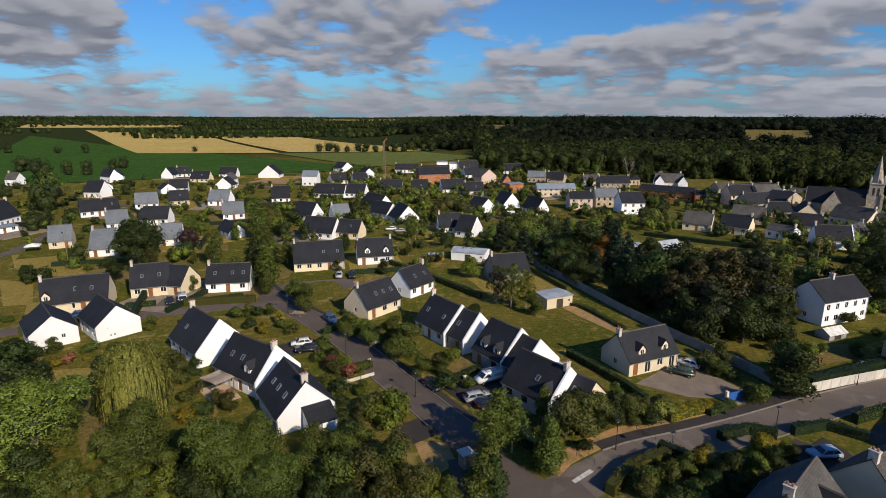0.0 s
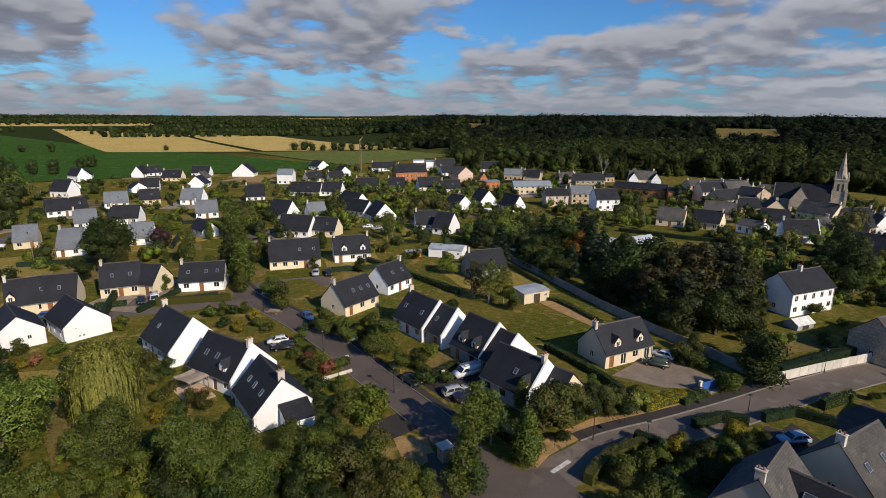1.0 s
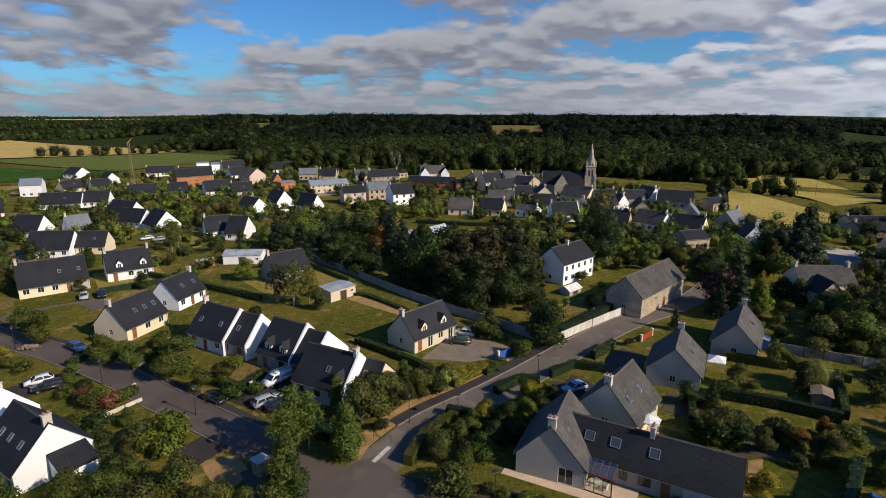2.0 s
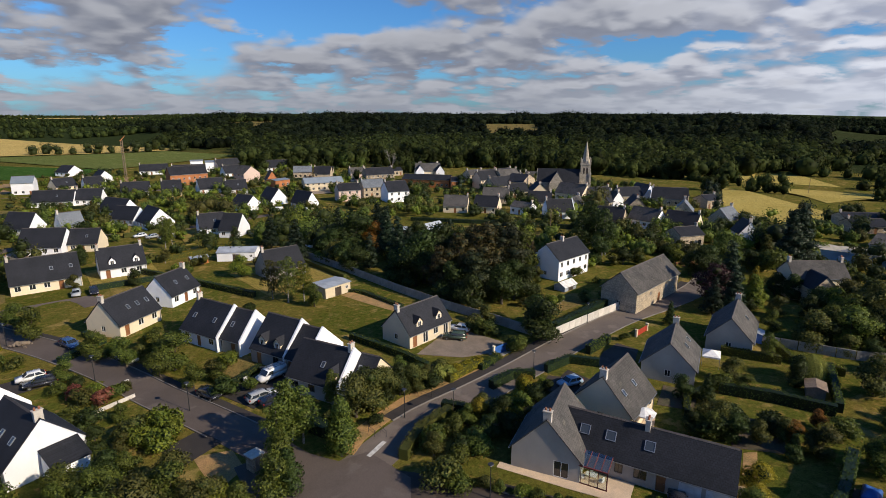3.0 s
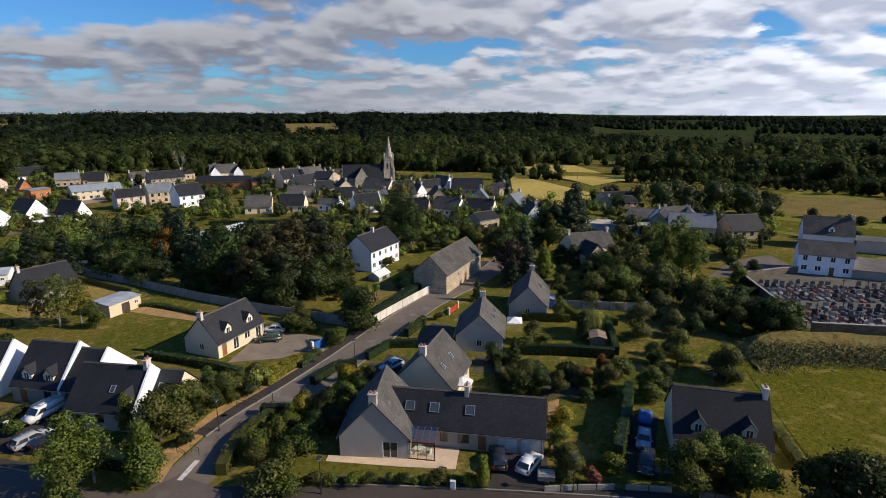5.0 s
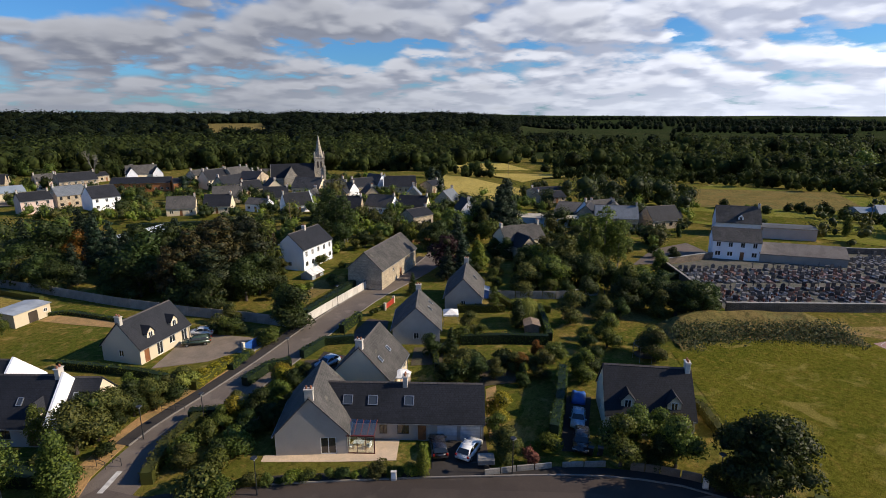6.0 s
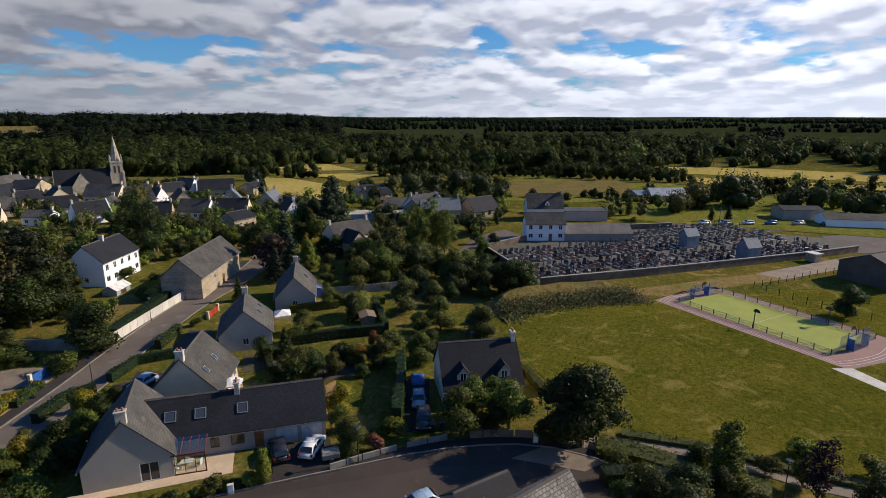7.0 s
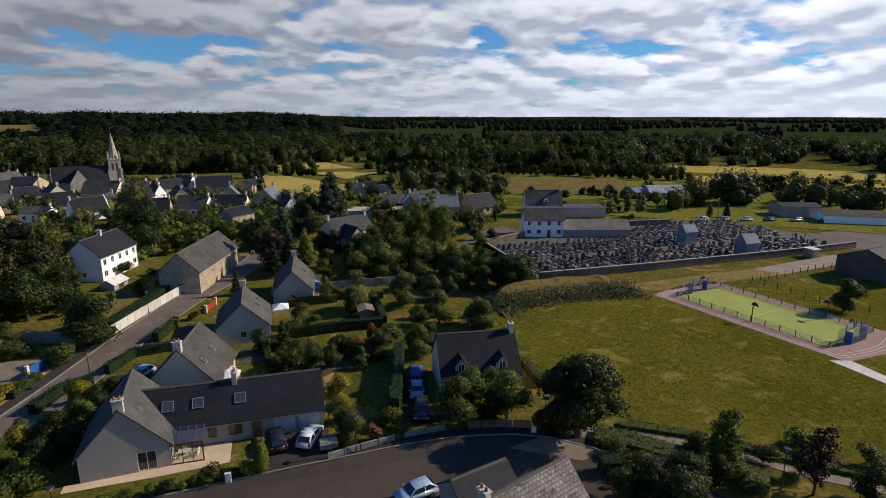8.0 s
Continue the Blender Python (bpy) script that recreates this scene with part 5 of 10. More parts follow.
def trunk_bm(height, radius, limbs, lean=0.0, sides=7):
    bm = bmesh.new()
    p, r = Vector((0, 0, -0.2)), radius * 1.25
    steps = 4
    for k in range(steps):
        q = Vector((lean * (k + 1) / steps + 0.05 * math.sin(k * 2.1), 0.06 * math.cos(k * 1.7), height * (k + 1) / steps))
        s = radius * (1 - 0.75 * (k + 1) / steps)
        tube(bm, p, q, r, s, sides, caps=k in (0, steps - 1))
        p, r = q, s
    for a, b, w in limbs:
        tube(bm, a, b, w, w * 0.35, 5)
    return bm


TREES = {}


def tree_model(kind, leaf, variant):
    """Builds one tree of a kind as trunk and crown, at its usual height; later ones share its meshes."""
    rng = np.random.default_rng(abs(sum(ord(c) for c in kind + leaf)) * 7 + variant)
    limbs, lobes = [], []
    size, count, tall, stem = 0.36, 2300, 8.0, bark
    if kind == "broad":
        tall = 6.5
        for k in range(11):
            a, z = k * 2.4 + rng.uniform(0, 0.8), 1.1 + 4.0 * ((k * 0.618) % 1.0)
            d = rng.uniform(0.6, 1.65) * (1.15 - abs(z - 2.9) / 4.5)
            r = rng.uniform(0.8, 1.35)
            lobes.append((d * math.cos(a), d * math.sin(a), z, r, r * rng.uniform(0.8, 1.0)))
            if k % 4 == 0:
                limbs.append(((0, 0, z * 0.45), (d * 0.8 * math.cos(a), d * 0.8 * math.sin(a), z), 0.09))
        lobes.append((0, 0, 5.4, 1.0, 1.0))
        trunk = trunk_bm(4.6, 0.17, limbs)
        size, count = 0.22, 3300
    elif kind == "elm":
        # a large tree of many uneven branch ends
        tall = 9.5
        for k in range(84):
            a, z = k * 2.4 + rng.uniform(0, 0.9), 1.6 + 7.0 * ((k * 0.618) % 1.0)
            d = rng.uniform(1.2, 3.9) * (1.25 - abs(z - 4.4) / 5.6)
            r = rng.uniform(0.42, 0.95)
            lobes.append((d * math.cos(a), d * math.sin(a), z + rng.normal(0, 0.3), r, r * rng.uniform(0.7, 1.2)))
            if k % 8 == 0:
                limbs.append(((0, 0, z * 0.45), (d * 0.85 * math.cos(a), d * 0.85 * math.sin(a), z), 0.15))
        lobes += [(0, 0, 7.4, 1.5, 1.3), (0, 0, 5.0, 2.6, 2.4)]
        trunk = trunk_bm(6.5, 0.38, limbs)
        size, count = 0.145, 32000
    elif kind == "oak":
        tall = 9.5
        for k in range(44):
            a, z = k * 2.4 + rng.uniform(0, 0.7), rng.uniform(2.6, 8.4)
            d = rng.uniform(1.5, 3.6) * (1.2 - abs(z - 5.0) / 5.0)
            r = rng.uniform(0.6, 1.35)
            lobes.append((d * math.cos(a), d * math.sin(a), z, r, r * 0.85))
            if k % 6 == 0:
                limbs.append(((0, 0, z * 0.45), (d * 0.85 * math.cos(a), d * 0.85 * math.sin(a), z), 0.15))
        lobes += [(0, 0, 8.0, 1.4, 1.1), (0, 0, 6.0, 2.6, 2.2)]
        trunk = trunk_bm(6.5, 0.38, limbs)
        size, count = 0.24, 9500
    elif kind == "birch":
        tall, stem = 9.0, (birch_bark if leaf != "purple" else bark)
        for k in range(17):
            z = 2.0 + 6.6 * k / 16
            a, d = k * 2.4 + rng.uniform(0, 0.8), rng.uniform(0.4, 1.6) * (1.1 - abs(z - 4.6) / 6.5)
            r = rng.uniform(0.5, 0.95) * (1.15 - abs(z - 4.8) / 8)
            lobes.append((d * math.cos(a), d * math.sin(a), z, r, r * 1.15))
            if k % 4 == 1:
                limbs.append(((0, 0, z - 0.9), (d * math.cos(a), d * math.sin(a), z), 0.05))
        trunk = trunk_bm(8.2, 0.13, limbs, 0.2)
        size, count = 0.20, 3600
    elif kind == "column":
        tall = 7.0
        for k in range(12):
            z = 0.8 + 5.6 * k / 11
            a, d = k * 2.4, rng.uniform(0.1, 0.55)
            r = rng.uniform(0.65, 0.95) * (1.1 - max(z - 3.5, 0) / 5.5)
            lobes.append((d * math.cos(a), d * math.sin(a), z, r, r * 1.1))
        trunk = trunk_bm(5.5, 0.12, limbs)
        size, count = 0.20, 3300
    elif kind == "poplar":
        tall = 13.0
        for k in range(16):
            z = 2.0 + 10.2 * k / 15
            a, d = k * 2.4, rng.uniform(0.1, 0.8)
            r = rng.uniform(0.9, 1.4) * (1.1 - max(z - 6, 0) / 10)
            lobes.append((d * math.cos(a), d * math.sin(a), z, r, r * 1.3))
        trunk = trunk_bm(11, 0.22, limbs)
        size, count = 0.34, 3000
    elif kind == "pine":
        tall = 14.0
        for k in range(24):
            z = 2.5 + 10.5 * k / 23
            a, d = k * 2.4 + rng.uniform(0, 0.7), rng.uniform(1.0, 3.6) * (1.1 - max(z - 6, 0) / 9.5)
            r = rng.uniform(1.0, 1.7) * (1.1 - max(z - 8, 0) / 11)
            lobes.append((d * math.cos(a), d * math.sin(a), z, r, r * 0.7))
            if k % 4 == 0:
                limbs.append(((0, 0, z - 0.5), (d * math.cos(a), d * math.sin(a), z), 0.1))
        trunk = trunk_bm(13, 0.32, limbs)
        size, count = 0.31, 7600
    elif kind == "conifer":
        tall = 12.0
        for k in range(22):
            z = 1.2 + 10.2 * k / 21
            a, d = k * 2.4, (0.35 + 1.7 * (1 - k / 21)) * rng.uniform(0.55, 0.9)
            r = 0.45 + 0.9 * (1 - k / 21)
            lobes.append((d * math.cos(a), d * math.sin(a), z, r, r * 0.8))
        trunk = trunk_bm(11.5, 0.22, limbs)
        size, count = 0.26, 4600
    elif kind == "willow":
        tall = 8.0
        for k in range(10):
            a, d = k * 2.4, rng.uniform(0.8, 2.1)
            lobes.append((d * math.cos(a), d * math.sin(a), rng.uniform(5.0, 6.6), rng.uniform(1.1, 1.6), 1.2))
            limbs.append(((0, 0, 2.5), (d * math.cos(a), d * math.sin(a), 5.4), 0.12))
        trunk = trunk_bm(5.0, 0.26, limbs)
        size, count = 0.13, 5200
    else:
        tall = 2.4
        for k in range(8):
            a, d = k * 2.4, rng.uniform(0.2, 0.85)
            r = rng.uniform(0.45, 0.75)
            lobes.append((d * math.cos(a), d * math.sin(a), rng.uniform(0.5, 1.6), r, r))
        trunk = trunk_bm(1.2, 0.06, [((0, 0, 0.1), (0.5, 0.2, 1.2), 0.03), ((0, 0, 0.1), (-0.4, 0.3, 1.2), 0.03)])
        size, count = 0.17, 1100
    points, ways = lobe_points(lobes, count, rng, floor=0.15 if kind in ("bush", "column") else 0.5)
    verts, normals = leaf_arrays(points, ways, size, rng)
    if kind == "willow":
        # tresses of hanging strands round the dome
        strands, drops = [], []
        for k in range(96):
            a, d = k * 2.4 + rng.uniform(-0.3, 0.3), 0.5 + 2.7 * math.sqrt(rng.uniform(0, 1))
            top = 8.0 - 0.22 * d * d + rng.uniform(-0.3, 0.3)
            low = max(0.3, top - rng.uniform(2.4, 5.6))
            for _ in range(9):
                b, e, foot = a + rng.normal(0, 0.10), d + rng.normal(0, 0.16), low + rng.uniform(0, 0.9)
                for z in np.arange(foot, top, 0.26):
                    out = e * (0.86 + 0.14 * min(1.0, (top - z) / 1.2))
                    strands.append((out * math.cos(b), out * math.sin(b), z))
                    drops.append((math.cos(b) + 0.5 * math.cos(a), math.sin(b) + 0.5 * math.sin(a), 0.35))
        more, more_normals = leaf_arrays(np.array(strands), np.array(drops), 0.13, rng, 2.6, 0.35, np.tile((0.0, 0.0, 1.0), (len(strands), 1)))
        verts, normals = np.vstack([verts, more]), np.vstack([normals, more_normals])
    trunk_mesh = bpy.data.meshes.new("trunk")
    trunk.to_mesh(trunk_mesh)
    trunk.free()
    trunk_mesh.materials.append(stem)
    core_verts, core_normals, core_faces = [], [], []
    # a dense heart hides the sky; its dark colour stands in for inner shade
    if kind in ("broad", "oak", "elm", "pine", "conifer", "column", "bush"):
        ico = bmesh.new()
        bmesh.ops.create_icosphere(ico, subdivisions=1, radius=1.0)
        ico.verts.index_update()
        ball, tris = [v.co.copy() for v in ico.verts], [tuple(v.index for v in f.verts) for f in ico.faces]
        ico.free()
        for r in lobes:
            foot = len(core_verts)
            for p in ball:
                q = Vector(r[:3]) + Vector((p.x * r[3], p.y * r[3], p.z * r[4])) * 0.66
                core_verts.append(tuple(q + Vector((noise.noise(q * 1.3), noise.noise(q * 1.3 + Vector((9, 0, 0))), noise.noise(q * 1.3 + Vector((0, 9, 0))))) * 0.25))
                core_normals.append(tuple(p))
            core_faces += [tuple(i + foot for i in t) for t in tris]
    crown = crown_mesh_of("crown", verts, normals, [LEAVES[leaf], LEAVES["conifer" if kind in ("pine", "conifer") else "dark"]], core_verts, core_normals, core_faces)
    return trunk_mesh, crown, tall


TREE_WORDS = {"broad": "leafy garden tree", "oak": "broad round-crowned oak", "elm": "large spreading garden tree", "birch": "airy slender birch tree", "column": "narrow upright tree", "poplar": "tall slim poplar", "pine": "tall spreading pine", "conifer": "dark pointed conifer", "willow": "weeping willow with hanging branches", "bush": "rounded garden shrub"}
LEAF_WORDS = {"green": "with mid-green leaves", "dark": "with dark green leaves", "lush": "with lush green leaves", "bright": "with bright green leaves", "olive": "with olive green leaves", "yellow": "with yellow-green leaves", "willow": "pale green in the sun", "conifer": "with blackish needles", "brown": "with rusty brown foliage", "olivine": "with dark olive needles", "purple": "with copper purple leaves", "orange": "turning orange", "blossom": "with reddish flowers", "poplar": "in grey-green leaf"}
TREE_NAMES = {"bush": "shrub", "birch": "birch", "conifer": "conifer", "pine": "pine", "oak": "oak", "willow": "willow", "poplar": "poplar", "column": "upright_tree"}
planted = []
FAR_TREES = {}


def plant(kind, leaf, x, y, h):
    planted.append((x, y))
    if x * x + y * y > (165 if kind == "broad" else 215) ** 2 and kind != "bush":
        base = land_height(x, y) if x * x + y * y > 300 ** 2 else 0.0
        h -= min(base, 0.0)
        rng = random.Random(int(x * 7 + y * 3))
        slim = kind in ("conifer", "poplar", "column")
        for k in range(3 if slim else 5):
            b, d = k * 2.4 + x, h * (0.03 if slim else 0.14) * rng.uniform(0.4, 1.4)
            low, tall = (h * (0.02 + 0.26 * k), h * (0.62 - 0.14 * k)) if slim else ((0.0 if k < 2 else h * rng.uniform(0.12, 0.38)), h * rng.uniform(0.55, 0.68))
            FAR_TREES.setdefault(leaf, []).append((x + d * math.cos(b), y + d * math.sin(b), base + low, tall * (0.9 if slim else 1.0)))
        return None
    variant = len(planted) % (3 if kind in ("broad", "birch", "bush", "pine") else 2)
    key = (kind, leaf, variant)
    if key not in TREES:
        TREES[key] = tree_model(*key)
    trunk_mesh, crown_mesh, tall = TREES[key]
    z = land_height(x, y) if x * x + y * y > 300 ** 2 else 0.0
    s = (h - min(z, 0.0)) / tall
    wide = s * (1.15 + 0.14 * math.sin(x * 1.7 + y))
    m = pose(x, y, z, 0, 0, (x * 37 + y * 91) % 360) @ Matrix.Diagonal((wide, wide, s, 1))
    ob = thing(TREE_NAMES.get(kind, "tree"), TREE_WORDS[kind] + " " + LEAF_WORDS[leaf], TREE_NAMES.get(kind, "tree"), m)
    if kind == "bush":
        piece("foliage", crown_mesh, ob)
        return ob
    piece("trunk", trunk_mesh, ob)
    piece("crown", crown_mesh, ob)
    return ob


for x, y, h in [(-70.8, 73.6, 9), (-40.6, 57, 8.5), (-21.4, 52, 5), (-62, 62.4, 9), (-51.9, 52.1, 6), (-30.2, 50.2, 5), (-23.7, 50, 6), (-16.8, 51.5, 4.5), (-19.1, 60.9, 3.5), (13.9, 69.7, 3), (17, 69.6, 2.8), (-105, 164.4, 12), (-338.7, 399.8, 9), (-292.1, 374, 8), (-278.3, 375.2, 8), (-285.5, 424.3, 9), (-116.3, 129.1, 3.5), (9.9, 185.4, 9), (16.4, 196, 9), (19.8, 171.2, 9), (27.4, 175.1, 10), (30.3, 160.9, 11), (23.2, 156.7, 8), (24.1, 141.4, 8), (26.4, 138.1, 7), (40, 123, 13), (51.1, 102.8, 9), (55.1, 104.7, 9)]:
    plant("broad", "dark", x, y, h)
for x, y, h in [(43, 100.7, 8), (41.5, 108.5, 9), (37.2, 121.3, 9), (33.7, 127.1, 8), (47, 150.8, 10), (49.3, 135.3, 12), (57.7, 103.3, 8), (49.2, 82.2, 8), (52.5, 90, 6), (90, 123.7, 8), (107.4, 103.3, 8), (102.8, 60, 6), (113.1, 83.3, 6), (109.8, 74.9, 6), (111.3, 57.3, 6), (102.6, 41.6, 7), (103.4, 45.3, 6), (122.8, 103.6, 6), (169.8, 147.8, 7), (210, 145.2, 6), (202.4, 130.2, 7), (50.1, 83.1, 6), (49.5, 85.2, 6), (96.4, 120.3, 5), (54.4, 19, 4)]:
    plant("broad", "dark", x, y, h)
for x, y, h in [(98, 42.9, 7), (95.6, 62.6, 5), (80.2, 30, 4.5), (103.1, 39.4, 6), (104.3, 34.9, 6), (104.9, 31.5, 6), (248.8, -13.4, 14), (233.4, -0.6, 8), (213.3, 75, 10), (198.8, 103.9, 9), (199.3, 125.8, 8), (116.4, -26, 6), (54.6, 13.1, 3), (56.7, -17.4, 4), (67.8, 130.1, 7), (49.6, 82.5, 5)]:
    plant("broad", "dark", x, y, h)
for x, y, h in [(-96.9, 145.6, 14), (55.9, 9.4, 9.8), (237.1, 100.2, 12), (211.8, 102.6, 12)]:
    plant("oak", "dark", x, y, h)
for x, y, h in [(-45.6, 51.7, 5), (-41.7, 51.9, 4.5), (-20.8, 59.2, 4), (-15.9, 53.1, 6), (-16.5, 60.7, 4), (-47.5, 49.7, 4), (-36.9, 50.5, 4), (-17.4, 64.5, 4), (-15, 63.7, 3.5), (22, 74.7, 3.2), (21.5, 79.3, 2.8), (-38.4, 113.9, 6.5), (-42.9, 120.6, 5.5), (-25.7, 100.9, 5), (-20.3, 96.1, 5), (-12.7, 92, 6.5), (-9.4, 84.6, 4.0), (-15.9, 99.2, 5), (-49.6, 109.7, 3.2), (-66.2, 164.8, 8), (-206.9, 246.2, 10), (-115.2, 144, 4), (-71.1, 126.6, 4), (12.5, 115, 5), (4.1, 181.1, 8), (18.2, 182, 7), (65.3, 120.2, 12)]:
    plant("broad", "green", x, y, h)
for x, y, h in [(39.6, 88.7, 3.5), (104.8, 65, 8), (98.5, 64.3, 7), (91, 69.9, 5), (66.8, 35, 5), (47.3, 35.4, 3), (52, 22.1, 6), (55.9, 17.6, 6), (55.8, 22.9, 4), (67.9, 54.8, 3), (104.4, 63.2, 6), (40.6, 87.9, 3), (104.3, 46.4, 8), (118.9, 62.2, 9), (98.6, 60.6, 8), (131.4, 50.5, 5)]:
    plant("broad", "green", x, y, h)
for x, y, h in [(-34.5, 52, 5), (14.1, 177.4, 7)]:
    plant("broad", "bright", x, y, h)
for x, y, h in [(-12.4, 54.8, 6), (-9.7, 58.7, 5.5), (-6.1, 53.5, 5), (-10, 52, 4.5), (-2.6, 53.6, 3.5), (13.6, 72.9, 3.6), (15.9, 72.3, 3.6), (18.7, 72.5, 3.6), (20.1, 71.6, 3), (22, 71.3, 2.6), (-78.5, 188.9, 9), (119.5, 65.7, 8), (111.6, 128.6, 5), (27, 75.4, 3), (43.3, 93.5, 4), (100, 118.4, 5), (80.2, 30.1, 5), (63.6, 40.9, 3.2), (62.6, 44, 3.2), (57, 48.8, 4), (55.2, 49.9, 3.5), (45, 32.6, 3.5), (28.9, 63.2, 3), (69.2, 58.4, 4), (93.0, 63.4, 7), (44.3, 31.5, 3.5), (56.1, 12.2, 3.2)]:
    plant("broad", "olive", x, y, h)
for x, y, h in [(-13, 74.5, 2.6), (-10.9, 71.8, 2.6), (49.9, 30, 2), (23.5, 60.6, 2.2), (49, 29.3, 2.4)]:
    plant("bush", "bright", x, y, h)
for x, y, h in [(-16.4, 72.2, 3), (39.8, 91.6, 3), (18.8, 50.9, 3.5), (50.7, -0, 2.6), (51.6, 2.6, 2.4), (50.9, -2.5, 2.6), (53.5, -7.3, 2.2), (54.1, 5.1, 1.8)]:
    plant("bush", "olive", x, y, h)
for x, y, h in [(0.6, 55.1, 5.5), (100.2, 81.9, 7.5), (36.9, 37.2, 3.4), (55.6, -5.0, 7.0), (36.1, 36.6, 3.2)]:
    plant("column", "bright", x, y, h)
for x, y, h in [(1.6, 61.4, 7.5), (3.5, 65.3, 7), (9.4, 71.1, 6), (-216.3, 261.5, 11), (7.4, 119.5, 10), (125.9, 63.7, 12), (126.1, 60.8, 11), (80.4, 61.8, 5), (124.6, 61.9, 11), (137.1, 190.8, 8)]:
    plant("birch", "green", x, y, h)
for x, y, h in [(8.8, 61.4, 6), (-51.6, 125, 7), (-58.5, 142.1, 9), (-58.8, 137.3, 7)]:
    plant("column", "green", x, y, h)
for x, y, h in [(10.2, 62.6, 2.5), (-23.2, 102.1, 3), (-51.7, 108.7, 2.6), (42.6, 80.1, 2.6), (77.5, 114.8, 3), (19.5, 57.5, 3), (26, 62, 2.2), (19.6, 49.4, 2.5), (21.8, 53.6, 2.2), (70.3, 41.5, 3), (65, 57.2, 3), (42.6, 79.4, 3), (56, 10.9, 2.6)]:
    plant("bush", "green", x, y, h)
for x, y, h in [(24.6, 72.3, 2.6), (41.4, 88.3, 3), (59.7, 40.4, 2), (53.4, 48.6, 3.0), (55.0, 47.2, 3.2), (60.0, 49.2, 3.0), (62.4, 46.0, 3.0), (58.0, 48.4, 3.0), (56.2, 49.6, 2.6), (63.8, 46.8, 2.6)]:
    plant("bush", "dark", x, y, h)
for x, y, h in [(-86.4, 172.4, 6), (4.3, 123.2, 9)]:
    plant("birch", "olive", x, y, h)
for x, y, h in [(10.8, 119.3, 9)]:
    plant("birch", "bright", x, y, h)
for x, y, h in [(30.4, 140.6, 10), (36.9, 147.6, 14), (38.1, 140.3, 14), (39.5, 134.6, 12), (98.6, 87.4, 14), (89.6, 82.4, 8.0), (94.0, 81.6, 9.5), (173.1, 131.6, 11), (184.5, 136.8, 11), (201.5, 191.8, 10), (173.7, 128.8, 12), (182.9, 172.9, 10)]:
    plant("conifer", "conifer", x, y, h)
for x, y, h in [(36.2, 158.8, 9)]:
    plant("broad", "orange", x, y, h)
for x, y, h in [(40.4, 112.5, 12), (44.5, 111.5, 15), (46.1, 105.9, 12), (52.3, 114.2, 16), (57.3, 112.4, 15)]:
    plant("pine", "brown" if int(x) % 4 == 0 else "olivine", x, y, h)
for x, y, h in [(98.1, 130.8, 10), (135.6, 62.8, 10)]:
    plant("birch", "dark", x, y, h)
for x, y, h in [(76.9, 80.6, 5)]:
    plant("conifer", "dark", x, y, h)
for x, y, h in [(94.6, 87.2, 9.0)]:
    plant("broad", "purple", x, y, h)
for x, y, h in [(35.5, 63.4, 4), (50.3, 37.4, 4), (36, 64.3, 4)]:
    plant("broad", "yellow", x, y, h)
for x, y, h in [(31.2, 59, 2.5)]:
    plant("bush", "yellow", x, y, h)
for x, y, h in [(55.4, -12.6, 7)]:
    plant("birch", "purple", x, y, h)
for x, y, h in [(235.9, 3.6, 11)]:
    plant("poplar", "poplar", x, y, h)
for x, y, h in [(45.6, 29.2, 2)]:
    plant("bush", "blossom", x, y, h)
for x, y, h in [(48.6, 1.2, 4.0), (50.2, -1.8, 4.4), (46.6, -1.0, 5.0), (53.0, -4.4, 3.4), (47.4, 3.6, 3.0)]:
    plant("broad", "dark", x, y, h)
for x, y, h in [(206.6, 110.8, 15.6), (210.1, 103.1, 13.9), (220.3, 97.1, 17.0), (225.0, 86.9, 13.8), (217.8, 128.5, 10.3), (242.8, -11.1, 17.0), (245.6, -17.1, 13.8), (246.7, -32.5, 11.7), (250.3, -40.4, 12.1), (246.5, -50.5, 9.9), (244.1, -56.8, 11.9), (251.8, -61.8, 8.8), (390.9, -77.7, 1.7), (422.0, -95.3, 0.5), (244.7, 133.9, 9.4), (250.8, 128.7, 10.7), (102.6, 35.4, 6.4), (103.5, 32.9, 7.4), (105.4, 31.3, 6.4), (-80.1, 83.2, 5.3), (-343.3, 393.4, 14.7), (-292.1, 349.7, 17.0), (-349.6, 414.7, 11.0), (-301.1, 384.8, 10.7), (-295.0, 397.4, 10.5), (-287.1, 429.2, 11.7), (-117.6, 130.3, 4.6)]:
    plant("oak", "dark", x, y, h)
for x, y, h in [(239.2, 81.9, 9.0), (225.9, 149.1, 7.1), (153.1, 123.8, 8.4), (157.5, 133.7, 9.3), (256.7, -5.5, 11.1), (254.9, -30.5, 7.9), (142.0, 56.3, 3.3), (104.6, 72.8, 5.5), (140.7, 50.7, 4.0), (109.2, 102.9, 8.4), (113.0, 87.4, 5.3), (125.5, 151.4, 5.6), (116.5, 159.9, 10.0), (119.6, 224.3, 6.8), (117.9, 210.9, 6.8), (111.4, 219.5, 6.1), (233.9, 51.6, 3.7), (245.4, 46.8, 3.8), (236.0, 67.2, 5.0), (118.1, 187.2, 6.2), (87.7, 268.9, 6.8), (67.9, 230.2, 7.3), (146.9, 120.8, 8.9), (145.4, 115.9, 12.5), (237.8, 152.4, 5.0), (34.0, 174.4, 10.8), (26.0, 190.6, 10.4), (22.2, 184.5, 9.2)]:
    plant("broad", "dark", x, y, h)
